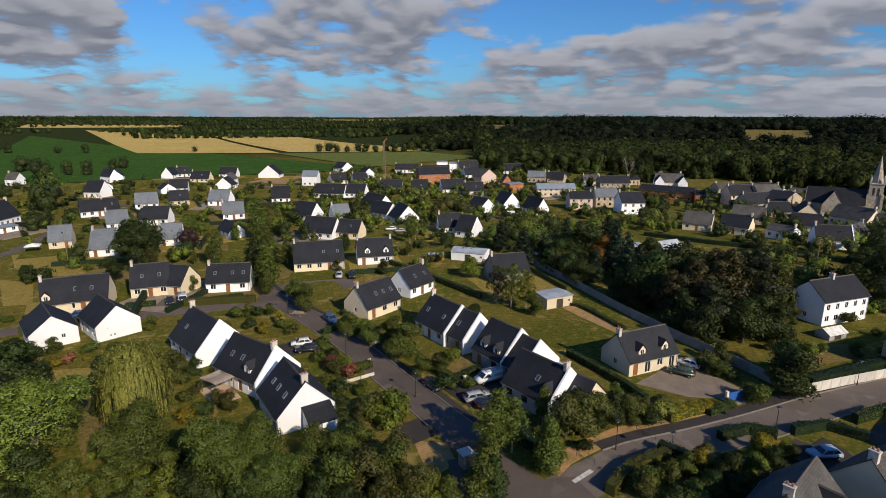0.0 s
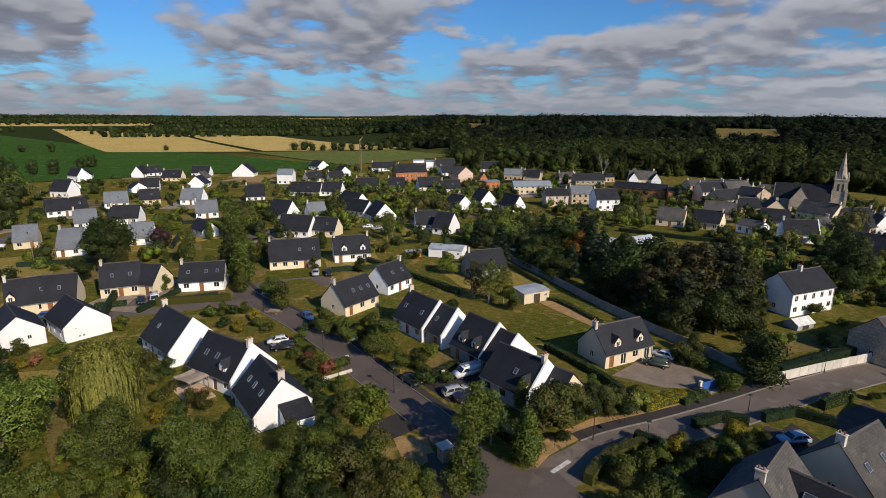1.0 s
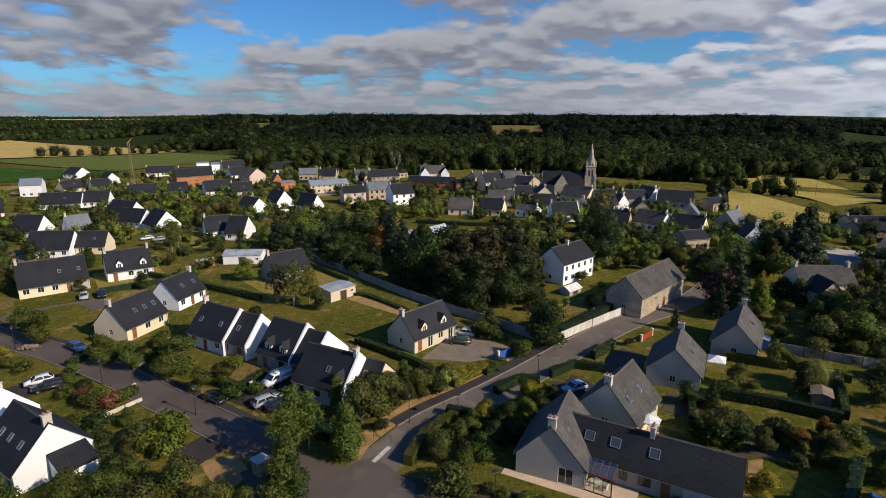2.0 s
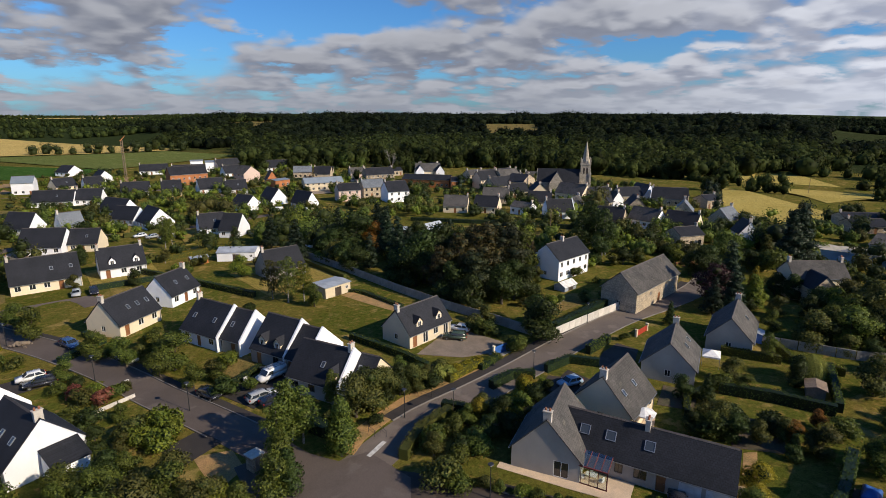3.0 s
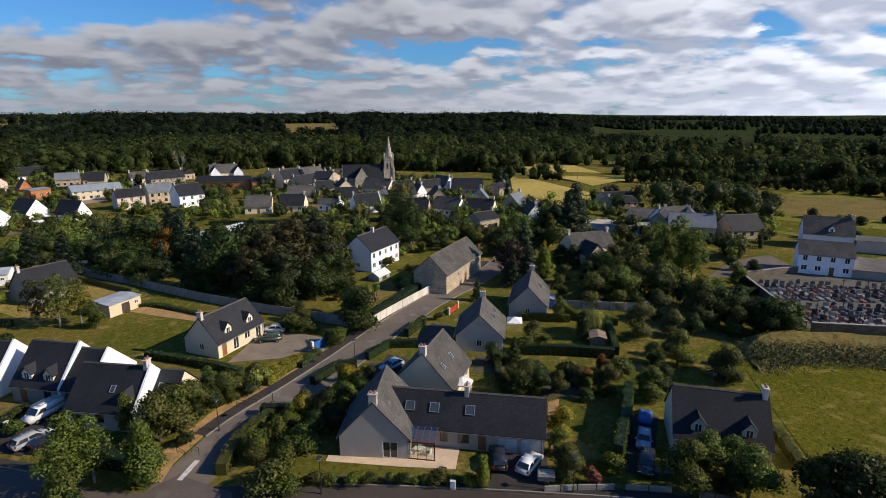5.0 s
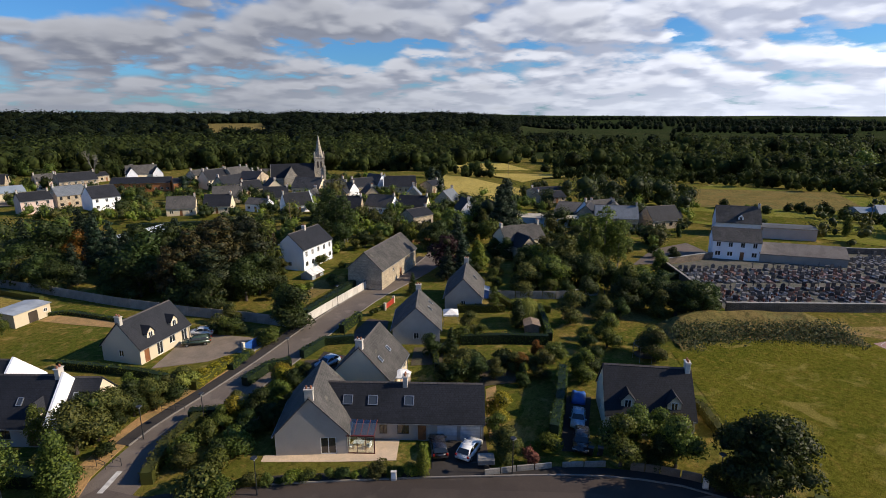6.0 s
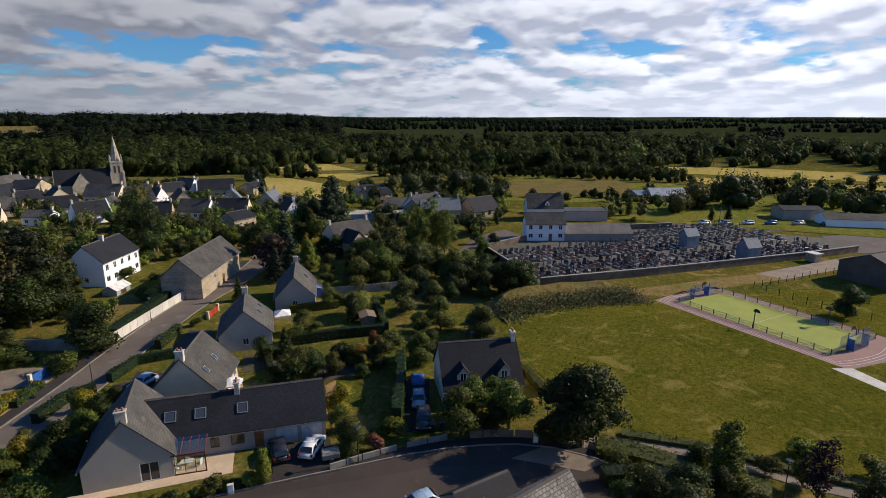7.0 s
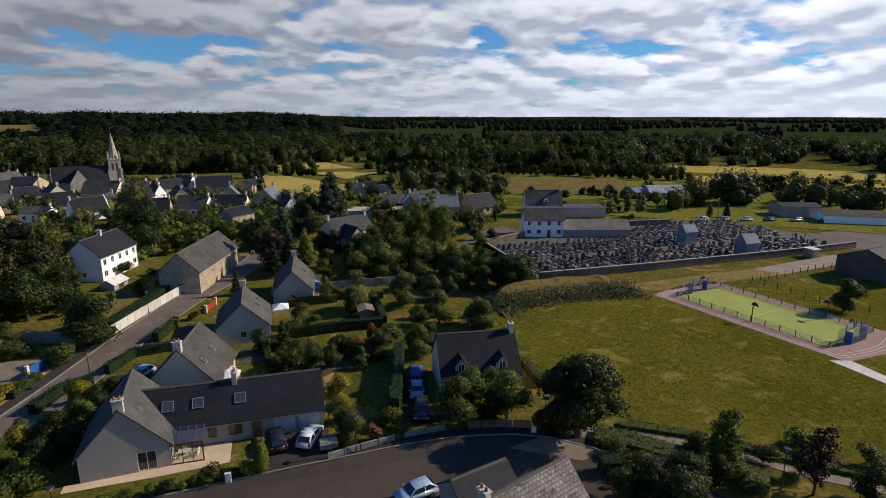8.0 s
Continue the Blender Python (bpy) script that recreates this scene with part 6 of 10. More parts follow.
for x, y, h in [(49.0, 161.7, 7.5), (53.5, 134.0, 11.1), (48.1, 135.2, 9.5), (69.7, 34.6, 4.4), (75.7, 38.9, 3.3), (107.5, 40.4, 6.8), (108.8, 52.3, 6.2), (107.6, 60.8, 5.8), (103.0, 62.1, 5.1), (56.3, 46.0, 3.9), (52.6, 49.1, 3.1), (57.9, 56.6, 3.9), (19.5, 71.8, 5.1), (14.4, 72.5, 5.0), (23.4, 74.6, 3.2), (-16.4, 62.8, 4.6), (-21.0, 53.2, 4.7), (-30.1, 51.9, 6.7), (-78.9, 85.5, 3.8), (30.1, 59.0, 4.4), (36.5, 61.6, 3.9), (39.2, 62.9, 3.4), (27.3, 56.8, 3.5), (30.1, 56.1, 3.5), (-19.5, 70.8, 3.6), (-63.9, 82.1, 3.2), (-59.6, 74.7, 3.9)]:
    plant("broad", "dark", x, y, h)
for x, y, h in [(-55.2, 69.1, 3.2), (-47.5, 82.3, 3.1), (-290.1, 419.6, 9.8), (-216.2, 254.6, 8.4), (-247.8, 271.0, 8.9), (-269.7, 302.9, 5.6), (-166.5, 191.1, 8.2), (-170.5, 201.5, 7.9), (-113.2, 130.6, 4.9), (-118.3, 150.1, 6.9), (-95.6, 131.9, 6.9), (-191.6, 285.8, 7.7), (-517.9, 579.1, 12.2), (-464.8, 583.8, 9.8), (-434.2, 586.5, 12.3), (-324.7, 614.6, 7.6), (-10.8, 175.7, 7.6), (-30.7, 298.3, 4.7), (-140.1, 682.4, 8.9), (-50.2, 189.9, 5.2), (-60.9, 184.6, 6.1), (-69.4, 188.5, 7.2), (-58.8, 151.3, 5.1), (-75.0, 214.5, 7.0), (10.6, 177.3, 10.4), (21.8, 163.6, 12.2), (29.3, 157.7, 12.6)]:
    plant("broad", "dark", x, y, h)
for x, y, h in [(189.8, 139.6, 12.4), (211.0, -9.3, 5.9), (121.3, 280.8, 6.0), (111.3, 248.6, 8.1), (110.0, 275.9, 10.1), (210.0, 204.3, 11.9), (204.3, 194.7, 11.5), (139.9, 103.5, 17.8), (135.4, 102.2, 16.5), (37.9, 162.6, 14.3), (39.3, 157.3, 14.0), (30.7, 168.7, 11.2), (43.8, 157.5, 8.0), (51.3, 135.9, 13.3), (6.7, 173.1, 10.2), (12.8, 156.5, 11.8), (26.6, 167.4, 12.5)]:
    plant("conifer", "conifer", x, y, h)
for x, y, h in [(219.8, 7.4, 12.0), (232.3, 1.9, 13.1), (132.7, 187.3, 12.4), (146.4, 202.2, 10.3), (-84.2, 208.0, 12.3), (-11.8, 231.8, 10.9), (-6.8, 225.7, 10.7)]:
    plant("birch", "olive", x, y, h)
for x, y, h in [(256.7, -47.8, 10.1), (422.9, -55.0, 0.5), (115.7, 104.8, 8.8), (81.7, 262.3, 6.6), (74.9, 224.3, 6.2), (73.5, 416.1, 12.9), (67.0, 446.2, 10.9), (108.6, 141.4, 7.6), (30.8, 196.7, 9.1), (20.6, 205.4, 6.4), (79.9, 37.9, 5.9), (67.9, 36.2, 3.5), (107.4, 44.6, 7.0), (109.5, 56.6, 6.4), (54.2, 47.8, 3.5), (56.1, 22.2, 5.6), (57.7, 20.2, 5.2), (0.6, 54.2, 5.9), (-20.6, 61.8, 4.5), (-17.7, 60.8, 4.1), (-14.8, 56.1, 5.0), (-9.4, 55.9, 5.7), (-2.9, 53.5, 3.7), (-17.2, 54.9, 4.4), (-20.1, 55.5, 4.6), (-48.3, 51.9, 3.5)]:
    plant("broad", "green", x, y, h)
for x, y, h in [(-50.7, 51.6, 3.0), (-43.3, 52.7, 3.0), (-40.8, 53.1, 3.2), (-32.0, 51.7, 3.1), (33.3, 60.3, 3.9), (25.8, 60.8, 3.2), (-18.0, 77.6, 2.7), (-14.6, 90.1, 4.4), (-195.6, 285.5, 7.1), (-158.1, 304.3, 5.2), (18.6, 174.0, 12.0)]:
    plant("broad", "green", x, y, h)
for x, y, h in [(450.2, 48.4, 20.8), (442.9, 43.5, 19.0)]:
    plant("poplar", "green", x, y, h)
for x, y, h in [(122.1, 60.7, 15.2), (118.1, 62.6, 13.6), (123.6, 57.4, 12.4), (173.8, 247.4, 6.2), (141.2, 200.1, 8.8), (2.8, 63.5, 9.3), (4.7, 64.2, 7.8), (-224.9, 272.8, 17.7), (-75.0, 179.2, 15.6), (-64.8, 157.3, 10.5), (-76.8, 150.0, 10.1), (-101.6, 186.1, 8.2), (-23.8, 182.9, 9.9)]:
    plant("birch", "green", x, y, h)
for x, y, h in [(109.1, 63.1, 10.2), (82.4, 32.0, 4.7), (86.7, 32.1, 2.9), (58.4, 44.2, 3.5), (63.6, 39.8, 4.4), (58.6, 18.8, 4.8), (12.2, 68.0, 6.4), (14.7, 69.1, 5.9), (17.2, 70.4, 5.3), (21.6, 72.5, 4.3), (16.7, 71.9, 4.9), (24.5, 74.2, 3.0), (-11.9, 55.3, 4.9), (-7.7, 53.6, 4.8), (19.4, 56.1, 3.1), (33.2, 57.4, 3.0), (-16.4, 69.8, 2.6), (-39.0, 72.7, 2.8), (-36.2, 71.2, 3.2), (-51.4, 83.0, 4.2), (-48.3, 79.2, 4.0), (1.6, 91.2, 3.3), (-16.6, 231.4, 10.5)]:
    plant("broad", "olive", x, y, h)
for x, y, h in [(113.0, 73.5, 5.8), (39.7, 65.7, 2.3), (-5.1, 53.6, 4.2), (-46.4, 53.1, 3.2), (-37.9, 52.7, 3.5), (-34.7, 51.9, 3.4), (-203.0, 224.2, 4.5), (-123.9, 151.6, 3.9), (15.8, 185.9, 10.8)]:
    plant("broad", "bright", x, y, h)
for x, y, h in [(108.8, 89.5, 6.6)]:
    plant("column", "yellow", x, y, h)
for x, y, h in [(99.1, 140.4, 14.2), (96.6, 130.3, 13.7), (97.1, 134.9, 13.2), (92.3, 134.1, 12.0), (-197.9, 236.2, 18.5), (-3.3, 172.4, 7.5)]:
    plant("birch", "dark", x, y, h)
for x, y, h in [(247.5, 42.3, 5.0)]:
    plant("poplar", "dark", x, y, h)
for x, y, h in [(207.3, 22.9, 7.0), (-49.2, 296.8, 6.2), (-42.4, 297.4, 6.2)]:
    plant("column", "bright", x, y, h)
for x, y, h in [(208.6, -4.0, 4.9), (8.8, 59.8, 7.8), (1.6, 57.0, 7.0), (-53.2, 130.2, 11.8)]:
    plant("column", "green", x, y, h)
for x, y, h in [(83.4, 407.5, 10.0), (108.0, 48.4, 6.0), (24.6, 445.4, 12.5)]:
    plant("oak", "green", x, y, h)
for x, y, h in [(34.5, 199.0, 6.9), (37.9, 66.1, 2.7), (27.8, 61.6, 3.3)]:
    plant("broad", "yellow", x, y, h)
for x, y, h in [(40.3, 178.4, 5.2), (42.9, 176.2, 4.4), (63.3, 43.4, 3.0), (69.1, 44.5, 2.8)]:
    plant("broad", "orange", x, y, h)
for x, y, h in [(54.6, 126.3, 13.5), (66.8, 122.7, 11.8)]:
    plant("pine", "brown", x, y, h)
for x, y, h in [(57.8, 123.5, 14.2), (61.0, 120.8, 14.9)]:
    plant("pine", "olivine", x, y, h)
for x, y, h in [(80.2, 54.4, 4.6), (-47.9, 67.6, 11.9)]:
    plant("willow", "willow", x, y, h)
for x, y, h in [(61.1, 41.5, 2.8), (77.0, 53.7, 5.3), (2.2, 54.8, 5.5), (-58.0, 134.6, 12.2)]:
    plant("column", "dark", x, y, h)
for x, y, h in [(60.3, 54.6, 4.8)]:
    plant("conifer", "dark", x, y, h)
for x, y, h in [(26.5, 74.1, 2.6), (28.2, 74.5, 2.4)]:
    plant("bush", "willow", x, y, h)
for x, y, h in [(29.6, 74.9, 2.2), (32.0, 76.0, 1.9), (34.2, 76.8, 1.7), (-46.3, 58.5, 1.7), (-41.4, 68.1, 2.5), (-73.2, 83.6, 1.9)]:
    plant("bush", "yellow", x, y, h)
for x, y, h in [(36.0, 76.9, 1.5), (38.2, 77.8, 1.5), (-40.8, 70.1, 2.1), (23.1, 59.6, 2.7), (24.7, 55.0, 2.9), (-19.8, 84.8, 2.3), (-28.2, 89.1, 2.0), (-24.3, 79.0, 2.5), (-40.0, 103.5, 2.1), (-44.4, 73.6, 2.1), (-71.3, 89.6, 2.3), (-1.2, 80.6, 2.2)]:
    plant("bush", "green", x, y, h)
for x, y, h in [(-14.4, 70.4, 2.8), (-12.1, 73.7, 3.3), (-48.7, 58.7, 1.2), (-23.1, 87.2, 2.2), (-12.1, 68.4, 3.1), (-4.5, 90.8, 2.7)]:
    plant("bush", "bright", x, y, h)
for x, y, h in [(-54.1, 56.6, 12.7), (-60.2, 59.7, 9.0), (-54.9, 61.3, 8.3)]:
    plant("elm", "lush", x, y, h)
for x, y, h in [(83.4, 39.4, 4.6), (77.4, 40.6, 3.6)]:
    plant("broad", "green", x, y, h)
for x, y, h in [(-40.6, 56.6, 9.1), (-28.4, 52.7, 10.5), (-25.1, 54.2, 9.4), (-22.7, 51.5, 7.3)]:
    plant("elm", "green", x, y, h)
for x, y, h in [(22.3, 55.2, 2.6), (-26.1, 91.1, 1.9), (-21.6, 77.3, 2.7), (-48.1, 110.4, 2.6), (-39.5, 70.2, 2.3), (-4.9, 80.3, 3.0)]:
    plant("bush", "dark", x, y, h)
for x, y, h in [(-23.4, 84.6, 2.7), (-18.9, 86.4, 2.0), (-37.0, 101.6, 2.2), (-44.1, 75.7, 2.0), (-74.3, 82.5, 2.1), (-6.7, 87.3, 2.7)]:
    plant("bush", "olive", x, y, h)
for x, y, h in [(-21.4, 83.5, 2.7), (-25.4, 86.6, 2.4), (-38.3, 74.0, 2.1), (-72.0, 84.8, 2.2)]:
    plant("bush", "blossom", x, y, h)
for x, y, h in [(-94.9, 169.5, 8.5)]:
    plant("broad", "purple", x, y, h)
for x, y, h in [(-22.4, 187.4, 8.1)]:
    plant("birch", "bright", x, y, h)


def hedge(points, height, width, leaf="green", label="clipped green garden hedge", density=17.0):
    """A hedge along a line: a dense core under a coat of leaves."""
    rng = np.random.default_rng(int(abs(points[0][0] * 31 + points[0][1] * 17)) + 5)
    base = thing("hedge", label, "hedge")
    centres, ways = [], []
    core = bmesh.new()
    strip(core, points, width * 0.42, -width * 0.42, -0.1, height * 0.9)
    for (x0, y0), (x1, y1) in zip(points, points[1:]):
        L = math.hypot(x1 - x0, y1 - y0)
        u = np.array(((x1 - x0) / L, (y1 - y0) / L))
        n = np.array((-u[1], u[0]))
        count = int(L * (2 * height + width) * density)
        along, q = rng.uniform(0, L, count), rng.uniform(0, 2 * height + width, count)
        off = np.where(q < height, -width / 2, np.where(q < height + width, q - height - width / 2, width / 2))
        z = np.where(q < height, q, np.where(q < height + width, height, q - height - width))
        wob = 1 + 0.12 * np.sin(along * 2.3) + rng.normal(0, 0.06, count)
        p = np.array((x0, y0)) + along[:, None] * u + (off * wob)[:, None] * n
        centres.append(np.column_stack([p, z * (0.97 + 0.05 * np.sin(along * 1.7 + x0)) + rng.normal(0, 0.03, count)]))
        side = np.sign(off) * ((q < height) | (q > height + width))
        ways.append(np.column_stack([n[0] * side, n[1] * side, (side == 0) * 1.0]))
    # the core's darker colour paints the shade behind the leaf coat
    part("hedge_core", core, LEAVES["conifer"] if leaf in ("dark", "green") else LEAVES["olive"], base, "dense hedge core, coloured for the shade inside")
    piece("foliage", leaf_mesh("foliage", np.vstack(centres), np.vstack(ways), 0.19, LEAVES[leaf], rng), base)
    return base


def wood(name, spots, leaf, label, leaves=70, size=1.5, category="trees", spread=0.42, ruffle=0.14, core=0.84):
    """A far wood as one mass: lumpy crowns of leaf sprays, with no two alike."""
    rng = np.random.default_rng(len(spots) * 3 + 11)
    n = len(spots)
    spots = np.array(spots)
    if core:
        spots[:, 2] -= 0.13 * spots[:, 3]
    way = rng.normal(0, 1, (n, leaves, 3))
    way[..., 2] = np.abs(way[..., 2]) - 0.35
    way /= np.linalg.norm(way, axis=2)[..., None]
    h = spots[:, 3][:, None]
    bulge = 1 + 0.35 * np.sin(way[..., 0] * 5 + spots[:, 0][:, None]) * np.cos(way[..., 1] * 6 + spots[:, 1][:, None])
    wide = h * spread * rng.uniform(0.8, 1.25, (n, 1))
    p = np.stack([spots[:, 0][:, None] + way[..., 0] * wide * bulge, spots[:, 1][:, None] + way[..., 1] * wide * bulge, spots[:, 2][:, None] + h * 0.52 + way[..., 2] * h * 0.48 * bulge], 2).reshape(-1, 3)
    scale = np.repeat(np.clip(spots[:, 3] / 10, 0.5, 1.6), leaves)
    corners, normals = leaf_arrays(p, way.reshape(-1, 3), size * scale, rng, ruffle=ruffle)
    ico = bmesh.new()
    bmesh.ops.create_icosphere(ico, subdivisions=1, radius=1.0)
    ico.verts.index_update()
    ball = np.array([tuple(v.co) for v in ico.verts])
    tris = np.array([tuple(v.index for v in f.verts) for f in ico.faces])
    ico.free()
    core_verts, core_normals, core_faces = [], [], []
    if core:
        w, t = wide * core, h * core
        x, y, z = spots[:, 0][:, None], spots[:, 1][:, None], spots[:, 2][:, None]
        core_verts = np.stack([x + ball[:, 0] * w * (1 + 0.2 * np.sin(x + ball[:, 0] * 4)), y + ball[:, 1] * w, z + h * 0.46 + ball[:, 2] * t * 0.5], 2).reshape(-1, 3)
        core_normals = np.tile(ball, (n, 1))
        core_faces = (tris[None] + 12 * np.arange(n)[:, None, None]).reshape(-1, 3).tolist()
    full = crown_mesh_of(name, corners, normals, [LEAVES[leaf], LEAVES[leaf]], core_verts, core_normals, core_faces)
    return tagged(new(name, full), label, category, kind="stuff")


def polar(r, a):
    x, y = r * math.cos(radians(a)), r * math.sin(radians(a))
    return x, y, land_height(x, y)


rnd = random.Random(5)
# the wooded hill north and north-east of the village
spots = []
for _ in range(3900):
    a, r = rnd.uniform(30, 108), rnd.uniform(0, 1) ** 0.8 * 620 + 640
    x, y, z = polar(r, a)
    if a > 93.5 + (r - 600) / 90:
        continue
    if any(a0 < a < a1 and r0 < r < r1 for a0, a1, r0, r1 in HILL_FIELDS):
        continue
    lump = 1 + 0.55 * noise.noise(Vector((x / 70, y / 70, 1.7)))
    spots.append((x, y, z, rnd.uniform(9, 15) * lump))
wood("wood", spots, "far", "broadleaf wood covering the hill, cloud shade in its colour", 34, 1.6, spread=0.6)
# valley trees: belts, hedgerows and small copses
spots = []
for k in range(30):
    a, r = rnd.uniform(-24, 86), rnd.uniform(345, 640)
    turn, length = rnd.uniform(0, 180), rnd.uniform(40, 130)
    for j in range(int(length / 6)):
        d = (j - length / 12) * 6
        x, y, _ = polar(r, a)
        x, y = x + d * math.cos(radians(turn)) + rnd.uniform(-4, 4), y + d * math.sin(radians(turn)) + rnd.uniform(-4, 4)
        spots.append((x, y, land_height(x, y), rnd.uniform(7, 15)))
for _ in range(1000):
    a, r = rnd.uniform(36, 90), rnd.uniform(425, 640)
    x, y, z = polar(r, a)
    if rnd.random() < 0.85 and -60 < x < 0 and y < 620:
        continue
    spots.append((x, y, z, rnd.uniform(13, 22)))
for _ in range(260):
    a, r = rnd.uniform(89, 98), rnd.uniform(660, 820)
    x, y, z = polar(r, a)
    if rnd.random() < (98.5 - a) / 8:
        spots.append((x, y, z, rnd.uniform(9, 17)))
for _ in range(950):
    a, r = rnd.uniform(-20, 40), rnd.uniform(500, 780)
    x, y, z = polar(r, a)
    if math.sin(a * 0.9) * math.cos(r / 60) < 0.55 and not any(a0 < a < a1 and r0 < r < r1 for a0, a1, r0, r1 in HILL_FIELDS):
        spots.append((x, y, z, rnd.uniform(8, 16)))
for (a0, r0), (a1, r1), count, tall in (((22, 335), (1, 322), 34, 9), ((-3, 300), (-15, 285), 30, 8), ((33, 330), (20, 360), 22, 10), ((45, 330), (34, 345), 26, 10), ((24, 300), (17, 262), 16, 7), ((15, 270), (4, 240), 20, 4)):
    for k in range(count):
        t = k / (count - 1)
        x, y, z = polar(r0 + (r1 - r0) * t + rnd.uniform(-7, 7), a0 + (a1 - a0) * t)
        spots.append((x, y, z, tall * rnd.uniform(0.7, 1.3)))
count = 148
BELT = [(38, 408), (35.5, 372), (24, 380), (12.6, 372), (2, 410), (-7, 472), (-15, 510)]
for (a0, r0), (a1, r1) in zip(BELT, BELT[1:]):
    for k in range(int((a0 - a1) * 4.4)):
        t = rnd.random()
        gap = 0.5 + 0.5 * math.sin(17 * (a0 + (a1 - a0) * t))
        x, y, z = polar(r0 + (r1 - r0) * t + rnd.uniform(0, 26), a0 + (a1 - a0) * t)
        spots.append((x, y, z, rnd.uniform(13, 19) + 6 * gap))
        count += 1
keep_belts = spots[-count:]
inside = lambda x, y: math.hypot(x, y) < 335
spots = [q for q in spots[:-count] if not inside(q[0], q[1])] + keep_belts
spots = [q for q in spots if not any(in_field(q[0], q[1], ring) for ring, _, _ in OPEN_FIELDS)]
spots = [q for q in spots if not any(a0 < math.degrees(math.atan2(q[1], q[0])) < a1 and r0 - 110 < math.hypot(q[0], q[1]) < r1 for a0, a1, r0, r1 in HILL_FIELDS[:4])]
lobed = []
for x, y, z, h in spots:
    if math.hypot(x, y) > 470:
        lobed.append((x, y, z, h))
        continue
    for k in range(3):
        lobed.append((x + rnd.uniform(-0.22, 0.22) * h, y + rnd.uniform(-0.22, 0.22) * h, z + (0.0 if k == 0 else rnd.uniform(0.1, 0.42) * h), h * rnd.uniform(0.5, 0.62)))
spots = lobed
wood("wood", spots, "poplar", "belts of trees in the valley behind the village", 46, 1.5)
# hedgerow trees across the eastern slopes
spots = []
for k in range(64):
    a, r = rnd.uniform(-22, 38), rnd.uniform(640, 2300)
    turn, length = a + 90 + rnd.uniform(-30, 30), rnd.uniform(120, 420)
    for j in range(int(length / 9)):
        d = (j - length / 18) * 9
        x, y, _ = polar(r, a)
        x, y = x + d * math.cos(radians(turn)) + rnd.uniform(-5, 5), y + d * math.sin(radians(turn)) + rnd.uniform(-5, 5)
        spots.append((x, y, land_height(x, y), rnd.uniform(8, 16)))
spots = [q for q in spots if not any(a0 < math.degrees(math.atan2(q[1], q[0])) < a1 and r0 - 60 < math.hypot(q[0], q[1]) < r1 for a0, a1, r0, r1 in HILL_FIELDS)]
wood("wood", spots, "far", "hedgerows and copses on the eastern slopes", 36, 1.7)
# the western plain: rows of field trees to the horizon
spots = []
for k in range(95):
    a, r = rnd.uniform(88, 140), 1000 + rnd.uniform(0, 1) ** 1.3 * 2800
    turn, length = a + 90 + rnd.uniform(-25, 25), rnd.uniform(100, 500)
    for j in range(int(length / 12)):
        d = (j - length / 24) * 12
        x, y, _ = polar(r, a)
        x, y = x + d * math.cos(radians(turn)) + rnd.uniform(-6, 6), y + d * math.sin(radians(turn)) + rnd.uniform(-6, 6)
        if (-800 < x < -40 and 560 < y < 1100 and y < 1000 - 0.9 * (x + 700)) or math.hypot(x, y) < 960:
            continue
        spots.append((x, y, land_height(x, y), rnd.uniform(7, 14)))
wood("wood", spots, "poplar", "rows of field trees on the plain", 34, 2.0)
# a row of round trees along the far edge of the wheat
for k in range(13):
    t = k / 12
    plant("broad", "dark", -185 + 130 * t, 628 + 12 * t + 6 * math.sin(k * 2.0), 12 + 3 * math.sin(k * 1.7))

# garden plots of the farther houses: a lawn or dry grass, and hedges along two sides
plot = 0
for ob in list(scene.objects):
    if not ob.name.startswith("house"):
        continue
    at, turn = ob.matrix_basis.translation, ob.matrix_basis.to_euler().z
    if at.x ** 2 + at.y ** 2 < 135 ** 2 or at.x > 40 or at.y > 400:
        continue
    plot += 1
    u, v = Vector((math.cos(turn), math.sin(turn))), Vector((-math.sin(turn), math.cos(turn)))
    w, d = rnd.uniform(7.5, 10.5), rnd.uniform(9, 13)
    c = Vector((at.x, at.y)) - v * 3
    ring = [tuple(c + u * (a * w) + v * (b * d)) for a, b in ((-1, -1), (1, -1), (1, 1), (-1, 1))]
    slab("lawn", ring, 0.03 + 0.005 * plot, (lawn, sunny, sunny, lawn, gravel, dry_grass)[plot % 6], ("green lawn round the house", "dry yellow lawn round the house", "sunlit lawn round the house", "mown lawn round the house", "pale gravel yard round the house", "dry garden grass round the house")[plot % 6], "lawn")
    if plot % 3:
        hedge([ring[0], ring[1]] if plot % 2 else [ring[1], ring[2]], rnd.uniform(1.2, 2.2), 1.1, rnd.choice(("dark", "green", "olive")), "clipped hedge along a garden plot", 7.0)

# garden trees and shrubs among the farther houses
sites = []
for ob in list(scene.objects):
    if ob.name.startswith("house"):
        sites.append((ob.matrix_basis.translation.x, ob.matrix_basis.translation.y))


def free(x, y, d):
    if any((x - a) ** 2 + (y - b) ** 2 < d * d for a, b in sites):
        return False
    if any((x - a) ** 2 + (y - b) ** 2 < 4.6 ** 2 for line in (MAIN, LEFT, EAST, SOUTH, CROSS) for a, b in line):
        return False
    if in_field(x, y, [(70, 88), (92, 78), (104, 92), (96, 102)]):
        return False
    if any(in_field(x, y, ring) for ring, _, _ in OPEN_FIELDS):
        return False
    return not any((x - a) ** 2 + (y - b) ** 2 < 2.6 ** 2 for a, b in planted)


